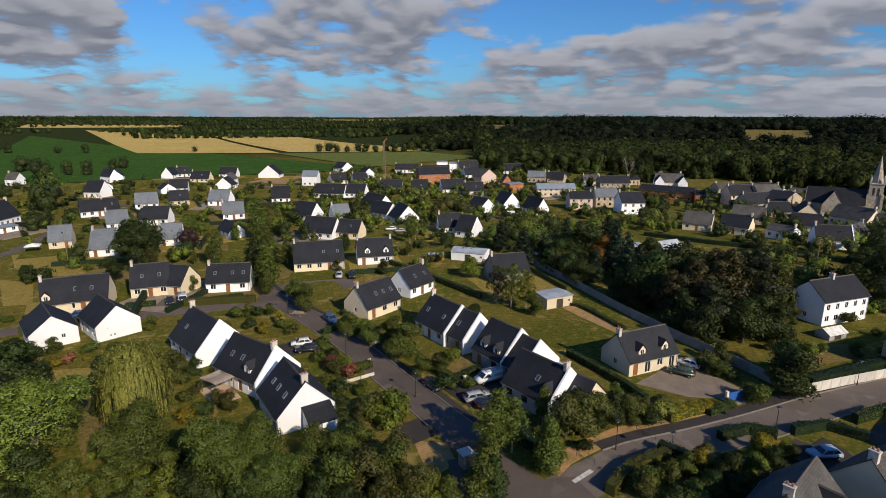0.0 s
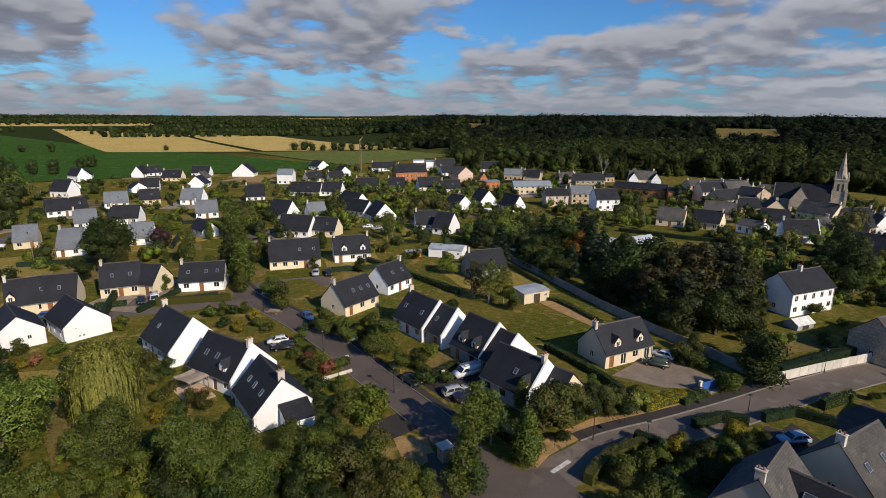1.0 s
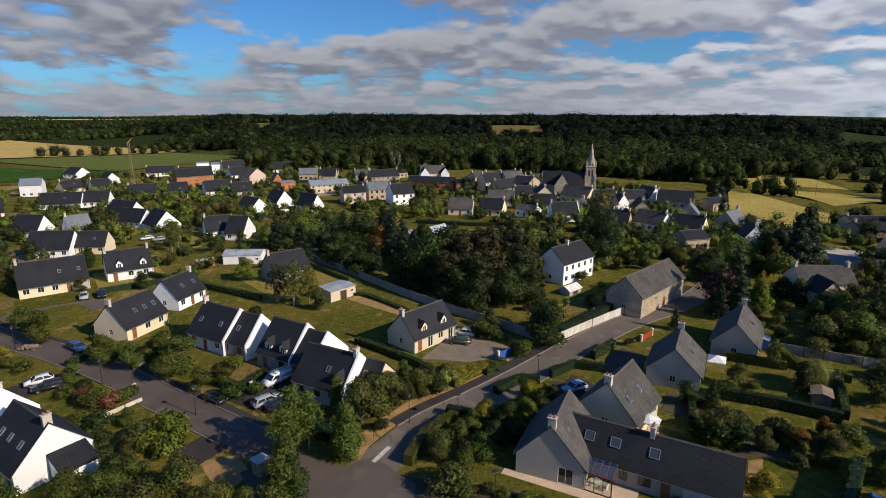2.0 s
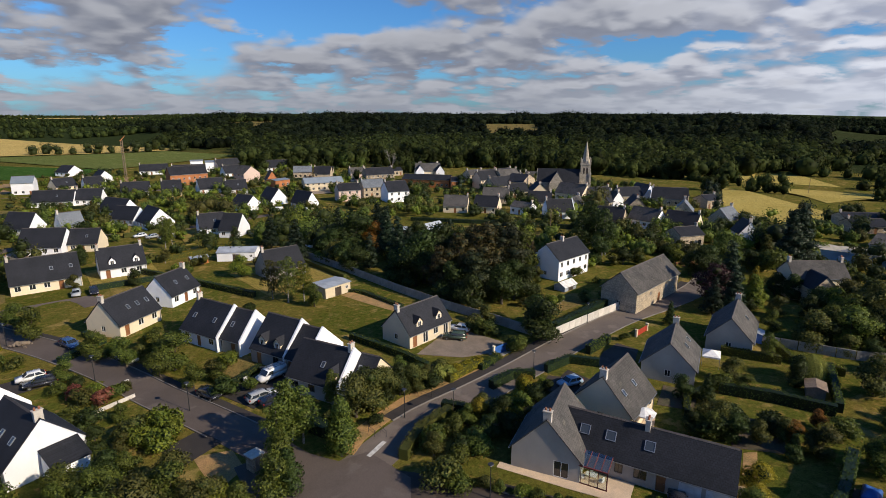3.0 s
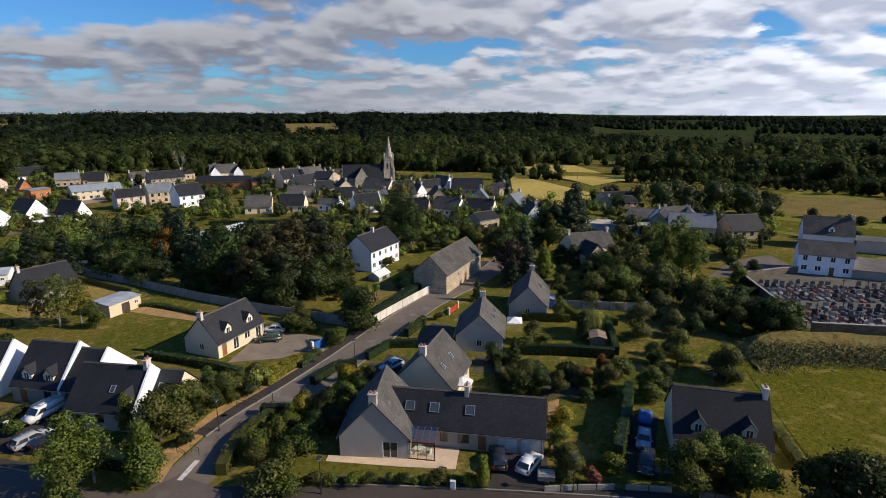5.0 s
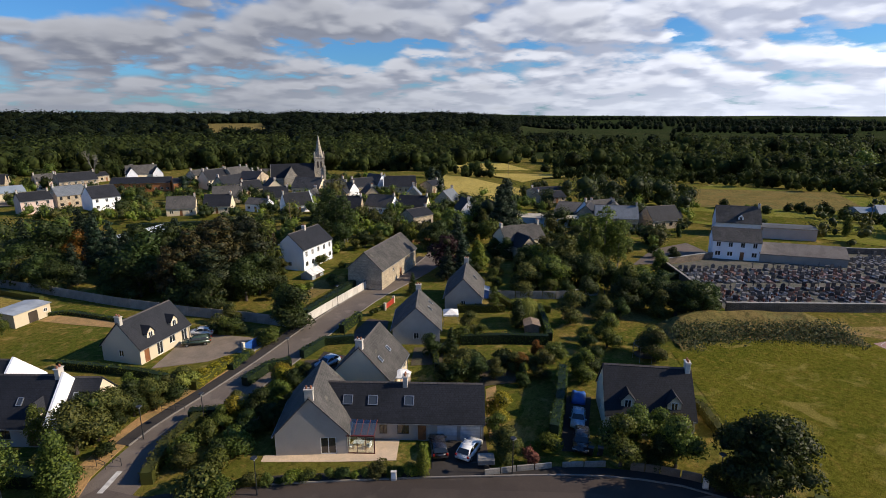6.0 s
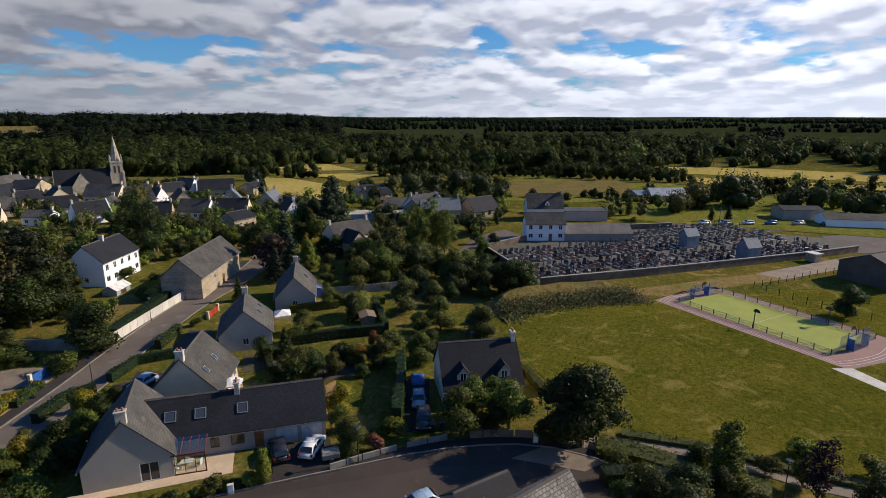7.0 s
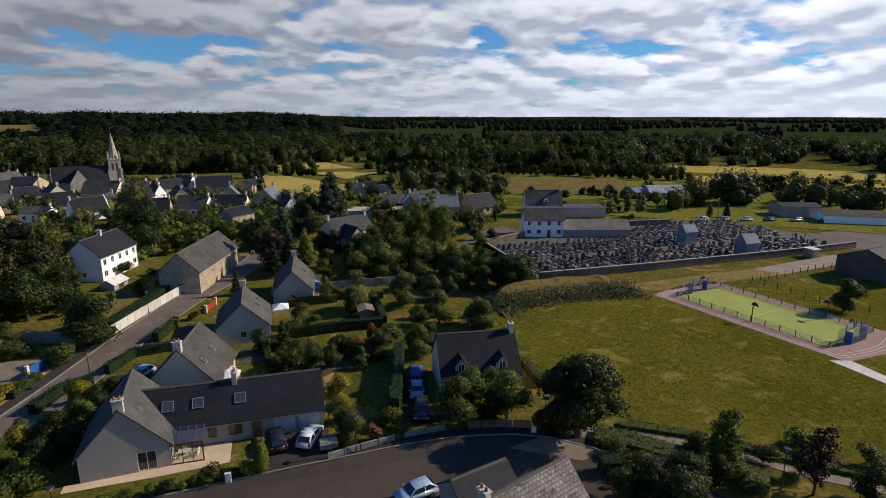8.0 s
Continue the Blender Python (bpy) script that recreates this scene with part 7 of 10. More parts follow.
for _ in range(150):
    x, y = rnd.uniform(-78, -6), rnd.uniform(38, 70)
    if y > 68 - 0.28 * (x + 40) or (-62 < x < -46 and y > 60) or not free(x, y, 9.0) or y > 62 and x > -34:
        continue
    h = rnd.uniform(1.6, 5.0)
    plant("bush" if h < 2.8 else "broad", rnd.choice(("green", "green", "dark", "dark", "olive", "bright")), round(x, 1), round(y, 1), round(h, 1))
for x0, x1, y0, y1, count in ((-100, -56, 78, 92, 22), (-30, 0, 74, 116, 40), (10, 24, 60, 78, 10), (18, 36, 50, 66, 14), (60, 104, 60, 88, 10), (-100, -40, 86, 122, 30), (56, 66, -20, 14, 10), (52, 80, 96, 118, 22), (88, 125, 84, 118, 22)):
    for _ in range(count):
        x, y = rnd.uniform(x0, x1), rnd.uniform(y0, y1)
        if free(x, y, 7.6):
            h = rnd.uniform(1.0, 3.4)
            plant("bush" if h < 2.6 else "broad", rnd.choice(("green", "green", "dark", "olive", "olive", "bright", "yellow")), round(x, 1), round(y, 1), round(h, 1))
for x0, x1, y0, y1, count in ((90, 128, 34, 78, 34), (120, 175, 60, 110, 26), (84, 112, 44, 66, 10), (112, 150, 110, 150, 26)):
    for _ in range(count):
        x, y = rnd.uniform(x0, x1), rnd.uniform(y0, y1)
        if free(x, y, 8.0) and (x - 112.6) * 0.732 + (y - 29.6) * 0.681 < 1.5 or (free(x, y, 8.0) and y > 56):
            plant("broad", rnd.choice(("green", "dark", "dark", "olive")), round(x, 1), round(y, 1), round(rnd.uniform(3.5, 8.0), 1))
GARDENS = [(-190, 30, 140, 215, 60, 0), (-200, 20, 150, 225, 130, 1), (-110, -60, 128, 160, 16, 0), (100, 200, 60, 125, 34, 0), (85, 185, 120, 205, 230, 1), (-230, -90, 205, 335, 210, 1), (-90, 30, 205, 335, 400, 1), (40, 200, 205, 320, 400, 1), (-120, 60, 330, 430, 220, 1), (125, 205, 60, 135, 70, 1), (190, 270, 10, 130, 60, 1), (100, 190, 120, 200, 60, 1), (240, 330, -60, 10, 16, 1)]
far_spots = {"green": [], "dark": [], "olive": [], "bright": []}
for x0, x1, y0, y1, count, far_off in GARDENS:
    for _ in range(count):
        x, y = rnd.uniform(x0, x1), rnd.uniform(y0, y1)
        if not free(x, y, 7.5):
            continue
        h = rnd.uniform(2.0, 4.6) if x < -90 else rnd.uniform(2.5, 7.5)
        if far_off:
            far_spots[rnd.choice(("green", "dark", "dark", "olive", "bright"))].append((x, y, 0.0, h))
        else:
            plant(rnd.choice(("broad", "broad", "broad", "bush", "column", "birch")) if h > 3.2 else "bush", rnd.choice(("green", "green", "dark", "dark", "olive", "bright")), round(x, 1), round(y, 1), round(h, 1))
for leaf, where in far_spots.items():
    where = [(x + rnd.uniform(-0.28, 0.28) * h, y + rnd.uniform(-0.28, 0.28) * h, rnd.uniform(0.0, 0.42) * h, h * rnd.uniform(0.42, 0.62)) for x, y, _, h in where for _ in range(4)]
    wood("garden_trees", where, leaf, "mixed garden trees and shrubs among the far houses", 46, 0.9, ruffle=0.5, core=0.68)
for leaf, where in FAR_TREES.items():
    wood("far_trees", where, leaf, "separate trees of the far gardens and pastures", 140, 0.75, spread=0.46, ruffle=0.5, core=0.7)


# ---- walls, gates, hedges and gardens ----
def panel_wall(points, height, name, label, material, panel=2.2, thick=0.08, post=True):
    """A wall of separate panels between posts."""
    base = thing(name, label, "wall", kind="structure")
    key = {}
    for (x0, y0), (x1, y1) in zip(points, points[1:]):
        L = math.hypot(x1 - x0, y1 - y0)
        n = max(1, round(L / panel))
        w = L / n
        turn = math.degrees(math.atan2(y1 - y0, x1 - x0))
        tag = round(w, 3)
        if tag not in key:
            bm = bmesh.new()
            box(bm, 0.07, w - 0.07, -thick / 2, thick / 2, -0.1, height, bevel=0.012)
            box(bm, 0.09, w - 0.09, -thick / 2 - 0.015, thick / 2 + 0.015, height * 0.45, height * 0.5)
            slab_mesh = bpy.data.meshes.new("panel")
            bm.to_mesh(slab_mesh)
            bm.free()
            slab_mesh.materials.append(material)
            bm = bmesh.new()
            box(bm, -0.08, 0.08, -0.08, 0.08, -0.1, height + 0.06, bevel=0.015)
            post_mesh = bpy.data.meshes.new("post")
            bm.to_mesh(post_mesh)
            bm.free()
            post_mesh.materials.append(material)
            key[tag] = (slab_mesh, post_mesh)
        for k in range(n):
            at = pose(x0 + (x1 - x0) * k / n, y0 + (y1 - y0) * k / n, 0, 0, 0, turn)
            piece("panel", key[tag][0], base, at=at)
            if post:
                piece("post", key[tag][1], base, at=at)
    return base


panel_wall([(51.2, 82.6), (60.6, 86.5), (75.2, 92.1)], 1.75, "wall_white", "white concrete panel wall along the road", pale_concrete, 2.0)
panel_wall([(13.8, 161), (23.2, 140.5), (32.3, 117.8), (39.4, 102.7), (45.4, 92.0), (49.6, 83.4)], 1.9, "wall_long", "long grey concrete panel wall behind the gardens", concrete, 2.4)
panel_wall([(-23.4, 79.8), (-17.3, 84.6)], 0.55, "wall_garden", "low pale garden wall by the road", pale_concrete, 2.6, 0.16, False)
panel_wall([(47.4, 26.6), (50.9, 23.2)], 0.7, "wall_garden_low", "low rendered garden wall along the street", concrete, 2.0, 0.16, False)
panel_wall([(52.0, 21.0), (53.6, 18.4), (55.2, 14.6)], 1.0, "wall_street", "brown rendered garden wall before the dormered house", timber, 2.0, 0.18, False)
panel_wall([(86.0, 67.5), (95.2, 57.1), (103.5, 52.0)], 1.7, "wall_orchard", "old grey garden wall", concrete, 3.0, 0.2, False)
panel_wall([(40.6, 31.9), (43.5, 29.8), (46.6, 27.3)], 0.75, "wall_forecourt", "low grey wall at the forecourt", concrete, 2.0, 0.16, False)


def gate(x0, y0, x1, y1, height, material, label, leaves=2):
    """A drive gate: two pillars and boarded leaves."""
    L, turn = math.hypot(x1 - x0, y1 - y0), math.degrees(math.atan2(y1 - y0, x1 - x0))
    base = thing("gate", label, "gate", pose(x0, y0, 0, 0, 0, turn))
    for u in (-0.2, L + 0.2):
        part("pillar", boxes((u - 0.2, u + 0.2, -0.2, 0.2, -0.1, height + 0.2), (u - 0.25, u + 0.25, -0.25, 0.25, height + 0.2, height + 0.3), bevel=0.02), WALLS["cream"], base, "cream rendered pillar")
    for k in range(leaves):
        a, b = L * k / leaves + 0.03, L * (k + 1) / leaves - 0.03
        leaf = part("gate_leaf", boxes((a, b, -0.04, 0.04, 0.12, 0.22), (a, b, -0.04, 0.04, height - 0.18, height - 0.08)), material, base)
        n = max(3, int((b - a) / 0.22))
        board = bmesh.new()
        w = (b - a) / n
        box(board, 0.006, w - 0.006, -0.025, 0.025, 0.1, height)
        mesh = bpy.data.meshes.new("board")
        board.to_mesh(mesh)
        board.free()
        mesh.materials.append(material)
        for j in range(n):
            piece("board", mesh, leaf, at=pose(a + j * w, -0.07, 0))
    return base


gate(38.4, 79.4, 42.5, 81.1, 1.6, blue_paint, "bright blue double drive gate between cream pillars")
gate(67.0, 78.0, 70.6, 79.7, 1.2, red_paint, "red boarded drive gate by the road")

HEDGES = [
    ([(24.0, 66.0), (28.5, 62.5), (31.0, 64.0)], 1.5, 1.2, "dark", "dark hedge in the shaded front garden"),
    ([(33.0, 69.0), (37.5, 71.0), (41.0, 70.0)], 1.5, 1.2, "dark", "dark hedge beside the shaded drive"),
    ([(56.4, 7.6), (56.6, 3.0), (55.8, -3.0), (55.2, -9.0)], 0.9, 3.2, "olive", "rough brambles and long grass between path and road"),
    ([(50.4, 6.0), (52.4, 3.0), (53.2, -1.0)], 1.6, 1.8, "dark", "dark overgrown hedge at the turning place"),
    ([(15.6, 56.5), (19.4, 61.2), (24.6, 64.2)], 1.6, 1.4, "olive", "loose mixed hedge at the road bend"),
    ([(43.6, 71.0), (49.0, 72.8), (53.0, 70.0)], 1.5, 1.0, "dark", "dark clipped hedge beside the road"),
    ([(54.0, 74.6), (60.4, 77.6)], 1.7, 1.1, "green", "clipped green hedge beside the road"),
    ([(64.6, 56.4), (69.8, 51.7), (74.6, 45.8)], 1.8, 1.2, "dark", "tall dark hedge between two gardens"),
    ([(75.6, 66.8), (78.6, 63.6), (81.9, 60.3)], 1.6, 1.0, "bright", "clipped light green hedge before the old wall"),
    ([(87.2, 56.0), (81.5, 51.0), (75.8, 46.2)], 1.6, 1.1, "green", "green hedge beside the garden hut"),
    ([(64.6, 37.0), (57.5, 33.0), (50.2, 29.4)], 3.1, 1.2, "dark", "dark clipped hedge beside the lawn"),
    ([(53.6, 85.4), (62.6, 89.6), (74.1, 95.2)], 1.9, 1.6, "dark", "thick dark hedge behind the white wall"),
    ([(27.4, 73.2), (31.0, 75.2), (34.1, 76.6)], 1.5, 1.6, "yellow", "golden yellow garden hedge"),
    ([(33.9, 75.2), (38.3, 77.9)], 1.1, 1.1, "green", "low clipped hedge beside the gate"),
    ([(-24.4, 166.2), (-11.5, 173.2)], 1.7, 1.6, "yellow", "yellow-green hedge behind the houses"),
    ([(-26.1, 155.0), (-13.2, 141.4), (0.5, 125.8)], 1.5, 1.2, "green", "long green hedge behind the garden"),
    ([(-62.8, 119.4), (-56.8, 123.3)], 1.0, 1.2, "green", "low green hedge before the white house"),
    ([(-80.0, 113.4), (-74.2, 115.5)], 1.2, 1.5, "green", "clipped hedge along the lane"),
    ([(16.6, 95.0), (20.9, 88.4), (24.0, 83.0), (26.0, 78.5)], 1.3, 1.1, "green", "dark hedge between the row and the cream house"),
    ([(-5.9, 81.6), (-2.6, 84.6), (0.4, 88.0)], 1.0, 1.0, "green", "low hedge beside the parking place"),
    ([(8.4, 66.0), (11.0, 69.0), (16.5, 72.0), (22.0, 74.2), (27.0, 75.6)], 2.0, 2.2, "olive", "wild mixed hedge above the dry verge"),
    ([(5.6, 68.0), (7.6, 65.4), (9.4, 65.4)], 1.6, 2.4, "green", "dense shrubs at the road corner"),
    ([(55.0, 52.5), (58.0, 56.0), (62.0, 57.0)], 1.2, 0.9, "green", "low green hedge behind the terrace"),
    ([(70.4, 23.5), (69.8, 19.6), (65.2, 15.9)], 1.3, 1.1, "olive", "rough hedge along the field edge"),
    ([(87.0, 66.0), (84.0, 60.0), (87.6, 53.5)], 1.5, 1.0, "bright", "light green clipped hedge"),
    ([(-97, 105), (-88, 101), (-80.5, 104.5)], 1.1, 1.2, "dark", "dark hedge beside the lane"),
    ([(-31, 101), (-26, 108.4), (-30, 113)], 1.2, 1.2, "green", "green front garden hedge"),
    ([(60, 5.5), (61.4, -3.4), (60.6, -11), (60.8, -20)], 0.5, 1.4, "olive", "unmown rough grass strip beside the path"),
    ([(16, 126), (24, 121), (30, 108)], 0.7, 1.2, "green", "vegetable bed beside the sandy path"),
    ([(100.5, 172), (112, 165), (124, 150)], 1.6, 1.6, "dark", "dark hedge below the village gardens"),
    ([(60, 201), (80, 188), (98, 180)], 1.4, 1.8, "dark", "dark hedge along the meadow"),
    ([(120, 48), (128, 44), (135.5, 51.5)], 1.4, 1.6, "dark", "dark hedge at the cemetery corner"),
]
for line, height, width, leaf, label in HEDGES:
    hedge(line, height, width, leaf, label)

front = smooth_line([(19.1, 52.4), (23.0, 48.4), (27.3, 44.9), (31.9, 41.0), (35.4, 37.6)], 1.15)
for k, (x, y) in enumerate(front):
    plant("bush", ("green", "dark", "bright", "green", "olive")[k % 5], round(x, 2), round(y, 2), 1.2 + 0.5 * math.sin(k * 1.9))

# lawns and dry patches in the gardens
LAWNS = [
    ([(-58.5, 70), (-55.5, 70), (-48, 61.5), (-49.5, 58), (-53.5, 62.5)], dry_grass, "tan dry grass strip between the garden trees"),
    ([(-73, 82.5), (-66, 84), (-57, 72), (-60, 69.5)], sunny, "sunlit dry lawn in the garden"),
    ([(-8.4, 65.8), (-3.8, 65.6), (-2.4, 61.4), (-5.5, 57.8)], soil, "bare brown ground round the kiosk"),
    ([(-40, 66), (-30, 60), (-24, 64), (-33, 72)], lawn, "green lawn below the white houses"),
    ([(-62, 72), (-52, 62), (-46, 64), (-56, 78)], dry_grass, "dry sunlit lawn in the garden"),
    ([(-30.5, 87.0), (-25.0, 86.0), (-22.6, 91.5), (-27.6, 94.6)], lawn, "small front lawn"),
    ([(-8.0, 88.5), (-3.8, 84.8), (1.0, 91.0), (-3.0, 95.5)], dry_grass, "dry front garden grass"),
    ([(-16, 93.5), (-10.5, 88.5), (-6, 95), (-12, 101)], lawn, "front garden lawn"),
    ([(9, 100), (17, 97), (23, 103), (19, 113), (12, 112)], lawn, "sunlit lawn behind the row houses"),
    ([(27, 77.4), (33, 78.2), (38.6, 79.0), (31, 81.6), (25.2, 83.0)], lawn, "front lawn of the cream house"),
    ([(47.5, 34), (54.5, 36.5), (60.5, 42), (54, 46)], lawn, "lawn beside the garages"),
    ([(20.5, 52.5), (31, 43.2), (33, 45.0), (24, 54.0)], lawn, "front lawn before the gabled wing"),
    ([(68.5, 64.5), (82.5, 53.5), (86, 59), (76, 68)], lawn, "garden lawn behind the grey house"),
    ([(86, 50), (97, 37), (103, 44), (95, 55)], dry_grass, "dry orchard grass"),
    ([(88, 112), (96, 112), (100, 122), (90, 124)], lawn, "green lawn of the white house"),
    ([(60, 94), (72, 98), (70, 104), (58, 100)], dry_grass, "dry grass behind the hedge"),
    ([(-92, 88), (-84, 80), (-76, 84), (-84, 94)], dry_grass, "dry garden grass"),
    ([(-62, 101), (-58, 98), (-54, 102), (-60, 108)], lawn, "garden lawn beside the lane"),
    ([(-110, 135), (-88, 132), (-86, 142), (-108, 146)], dry_grass, "dry grass verge behind the houses"),
    ([(-66, 140), (-52, 138), (-50, 147), (-64, 150)], dry_grass, "dry grass strip"),
    ([(-145.4, 156.8), (-131.8, 160.7), (-116.3, 152.1), (-108.5, 139.2), (-114.7, 135.5), (-132.4, 142.9)], sunny, "dry sunlit lawn behind the estate houses"),
    ([(-127.1, 132.1), (-115.4, 129.4), (-102.9, 114.0), (-109.0, 112.7)], sunny, "dry sunlit lawn behind the cream house"),
    ([(-104.6, 185.8), (-88.5, 182.4), (-80.4, 167.0), (-94.4, 167.4)], dry_grass, "dry garden lawn between the houses"),
    ([(-43.8, 104.1), (-39.6, 109.2), (-35.9, 101.6), (-40.5, 98.4)], lawn, "green garden lawn beside the street"),
    ([(150, 53), (160, 52), (168, 58), (156, 63)], lawn, "mown lawn behind the cemetery"),
]
for k, (ring, material, label) in enumerate(LAWNS):
    area = sum(ring[i - 1][0] * ring[i][1] - ring[i][0] * ring[i - 1][1] for i in range(len(ring)))
    slab("lawn", ring if area > 0 else ring[::-1], 0.02 + 0.004 * (k % 8), material, label, "lawn")
slab("terrace", [(25.6, 51.4), (31.4, 45.2), (36.0, 40.7), (38.9, 43.3), (35.3, 47.2), (32.6, 46.3), (26.4, 52.2)], 0.07, paving, "pale beige paved terrace before the bungalow", "terrace")
slab("drive", [(33.6, 60.6), (39.6, 56.8), (44.8, 63.4), (47.6, 66.8), (43.4, 69.8), (38.4, 65.6)], 0.064, brown_asphalt, "dark tarred drive before the grey house", "drive")
slab("drive", [(52.6, 70.2), (57.0, 66.6), (63.4, 73.0), (61.6, 76.6), (56.6, 74.0)], 0.064, brown_asphalt, "dark tarred yard before the grey house", "drive")
slab("flower_bed", [(53.4, 56.6), (57.2, 53.4), (61.6, 57.4), (58.4, 61.0)], 0.056, bed_soil, "brown garden bed beside the grey house", "flower bed")
slab("flower_bed", [(55.0, 45.0), (60.0, 41.6), (66.0, 46.6), (61.0, 51.0)], 0.056, bed_soil, "brown planted bed behind the bungalow", "flower bed")
slab("terrace", [(47.4, 50.4), (51.5, 54.6), (49.3, 56.4), (45.9, 52.2)], 0.07, paving, "paved terrace beside the grey house", "terrace")
slab("terrace", [(-44.5, 77.5), (-39.5, 72.6), (-36.6, 75.6), (-41.4, 80.4)], 0.07, paving, "stone paved garden terrace", "terrace")
slab("pavement", [(47.5, 39.0), (48.6, 40.2), (50.4, 38.4), (49.2, 37.2)], 0.06, paving, "paved side path", "pavement")


def bank():
    """The overgrown earth bank below the cemetery."""
    rng = np.random.default_rng(4)
    bm = bmesh.new()
    line = smooth_line([(92, 33), (99, 31.5), (107, 24), (113, 15.5), (115, 11)], 2.0)
    rows = []
    for i, (x, y) in enumerate(line):
        t = i / (len(line) - 1)
        top = 2.6 * min(1, 6 * t, 6 * (1 - t) + 0.05) + 0.15 * math.sin(i * 1.7)
        a = Vector((-0.72, -0.69))
        rows.append([bm.verts.new((x + a.x * d, y + a.y * d, z)) for d, z in ((-5, -0.1), (-1.5, top * 0.8), (0, top), (2.0, top * 0.75), (5.5, 0.35), (8.0, -0.1))])
    for r, s in zip(rows, rows[1:]):
        for k in range(5):
            bm.faces.new((r[k], s[k], s[k + 1], r[k + 1]))
    base = thing("earth_bank", "dry-topped grassy earth bank below the cemetery", "bank", kind="structure")
    part("slope", bm, dry_grass, base)
    spots, ways = [], []
    for _ in range(9000):
        i = rng.integers(1, len(line) - 1)
        x, y = line[i]
        d = rng.uniform(1.6, 7.5)
        spots.append((x - 0.72 * d + rng.normal(0, 1), y - 0.69 * d + rng.normal(0, 1), max(0.15, 2.3 - 0.3 * d) + rng.normal(0, 0.1)))
        ways.append((-0.4, -0.4, 0.8))
    piece("weeds", leaf_mesh("weeds", np.array(spots), np.array(ways), 0.26, LEAVES["dark"], rng), base, "tangled weeds and brambles")


bank()


# ---- vehicles ----
CAR_FORMS = {
    # profile of the lower body and of the cabin, in metres from the middle
    "hatch": (4.05, 1.74, [(-2.02, 0.35), (-2.02, 0.85), (-1.2, 0.98), (1.95, 0.95), (2.02, 0.6), (2.02, 0.35)], [(-1.05, 0.94), (-0.35, 1.46), (1.25, 1.48), (1.92, 0.94)]),
    "wagon": (4.5, 1.8, [(-2.25, 0.35), (-2.25, 0.82), (-1.3, 0.98), (2.2, 0.98), (2.25, 0.6), (2.25, 0.35)], [(-1.15, 0.95), (-0.45, 1.48), (1.75, 1.5), (2.18, 0.96)]),
    "van": (4.8, 1.9, [(-2.4, 0.38), (-2.4, 0.95), (-1.75, 1.15), (2.38, 1.2), (2.4, 0.6), (2.4, 0.38)], [(-1.7, 1.12), (-0.95, 1.9), (2.3, 1.95), (2.38, 1.15)]),
}


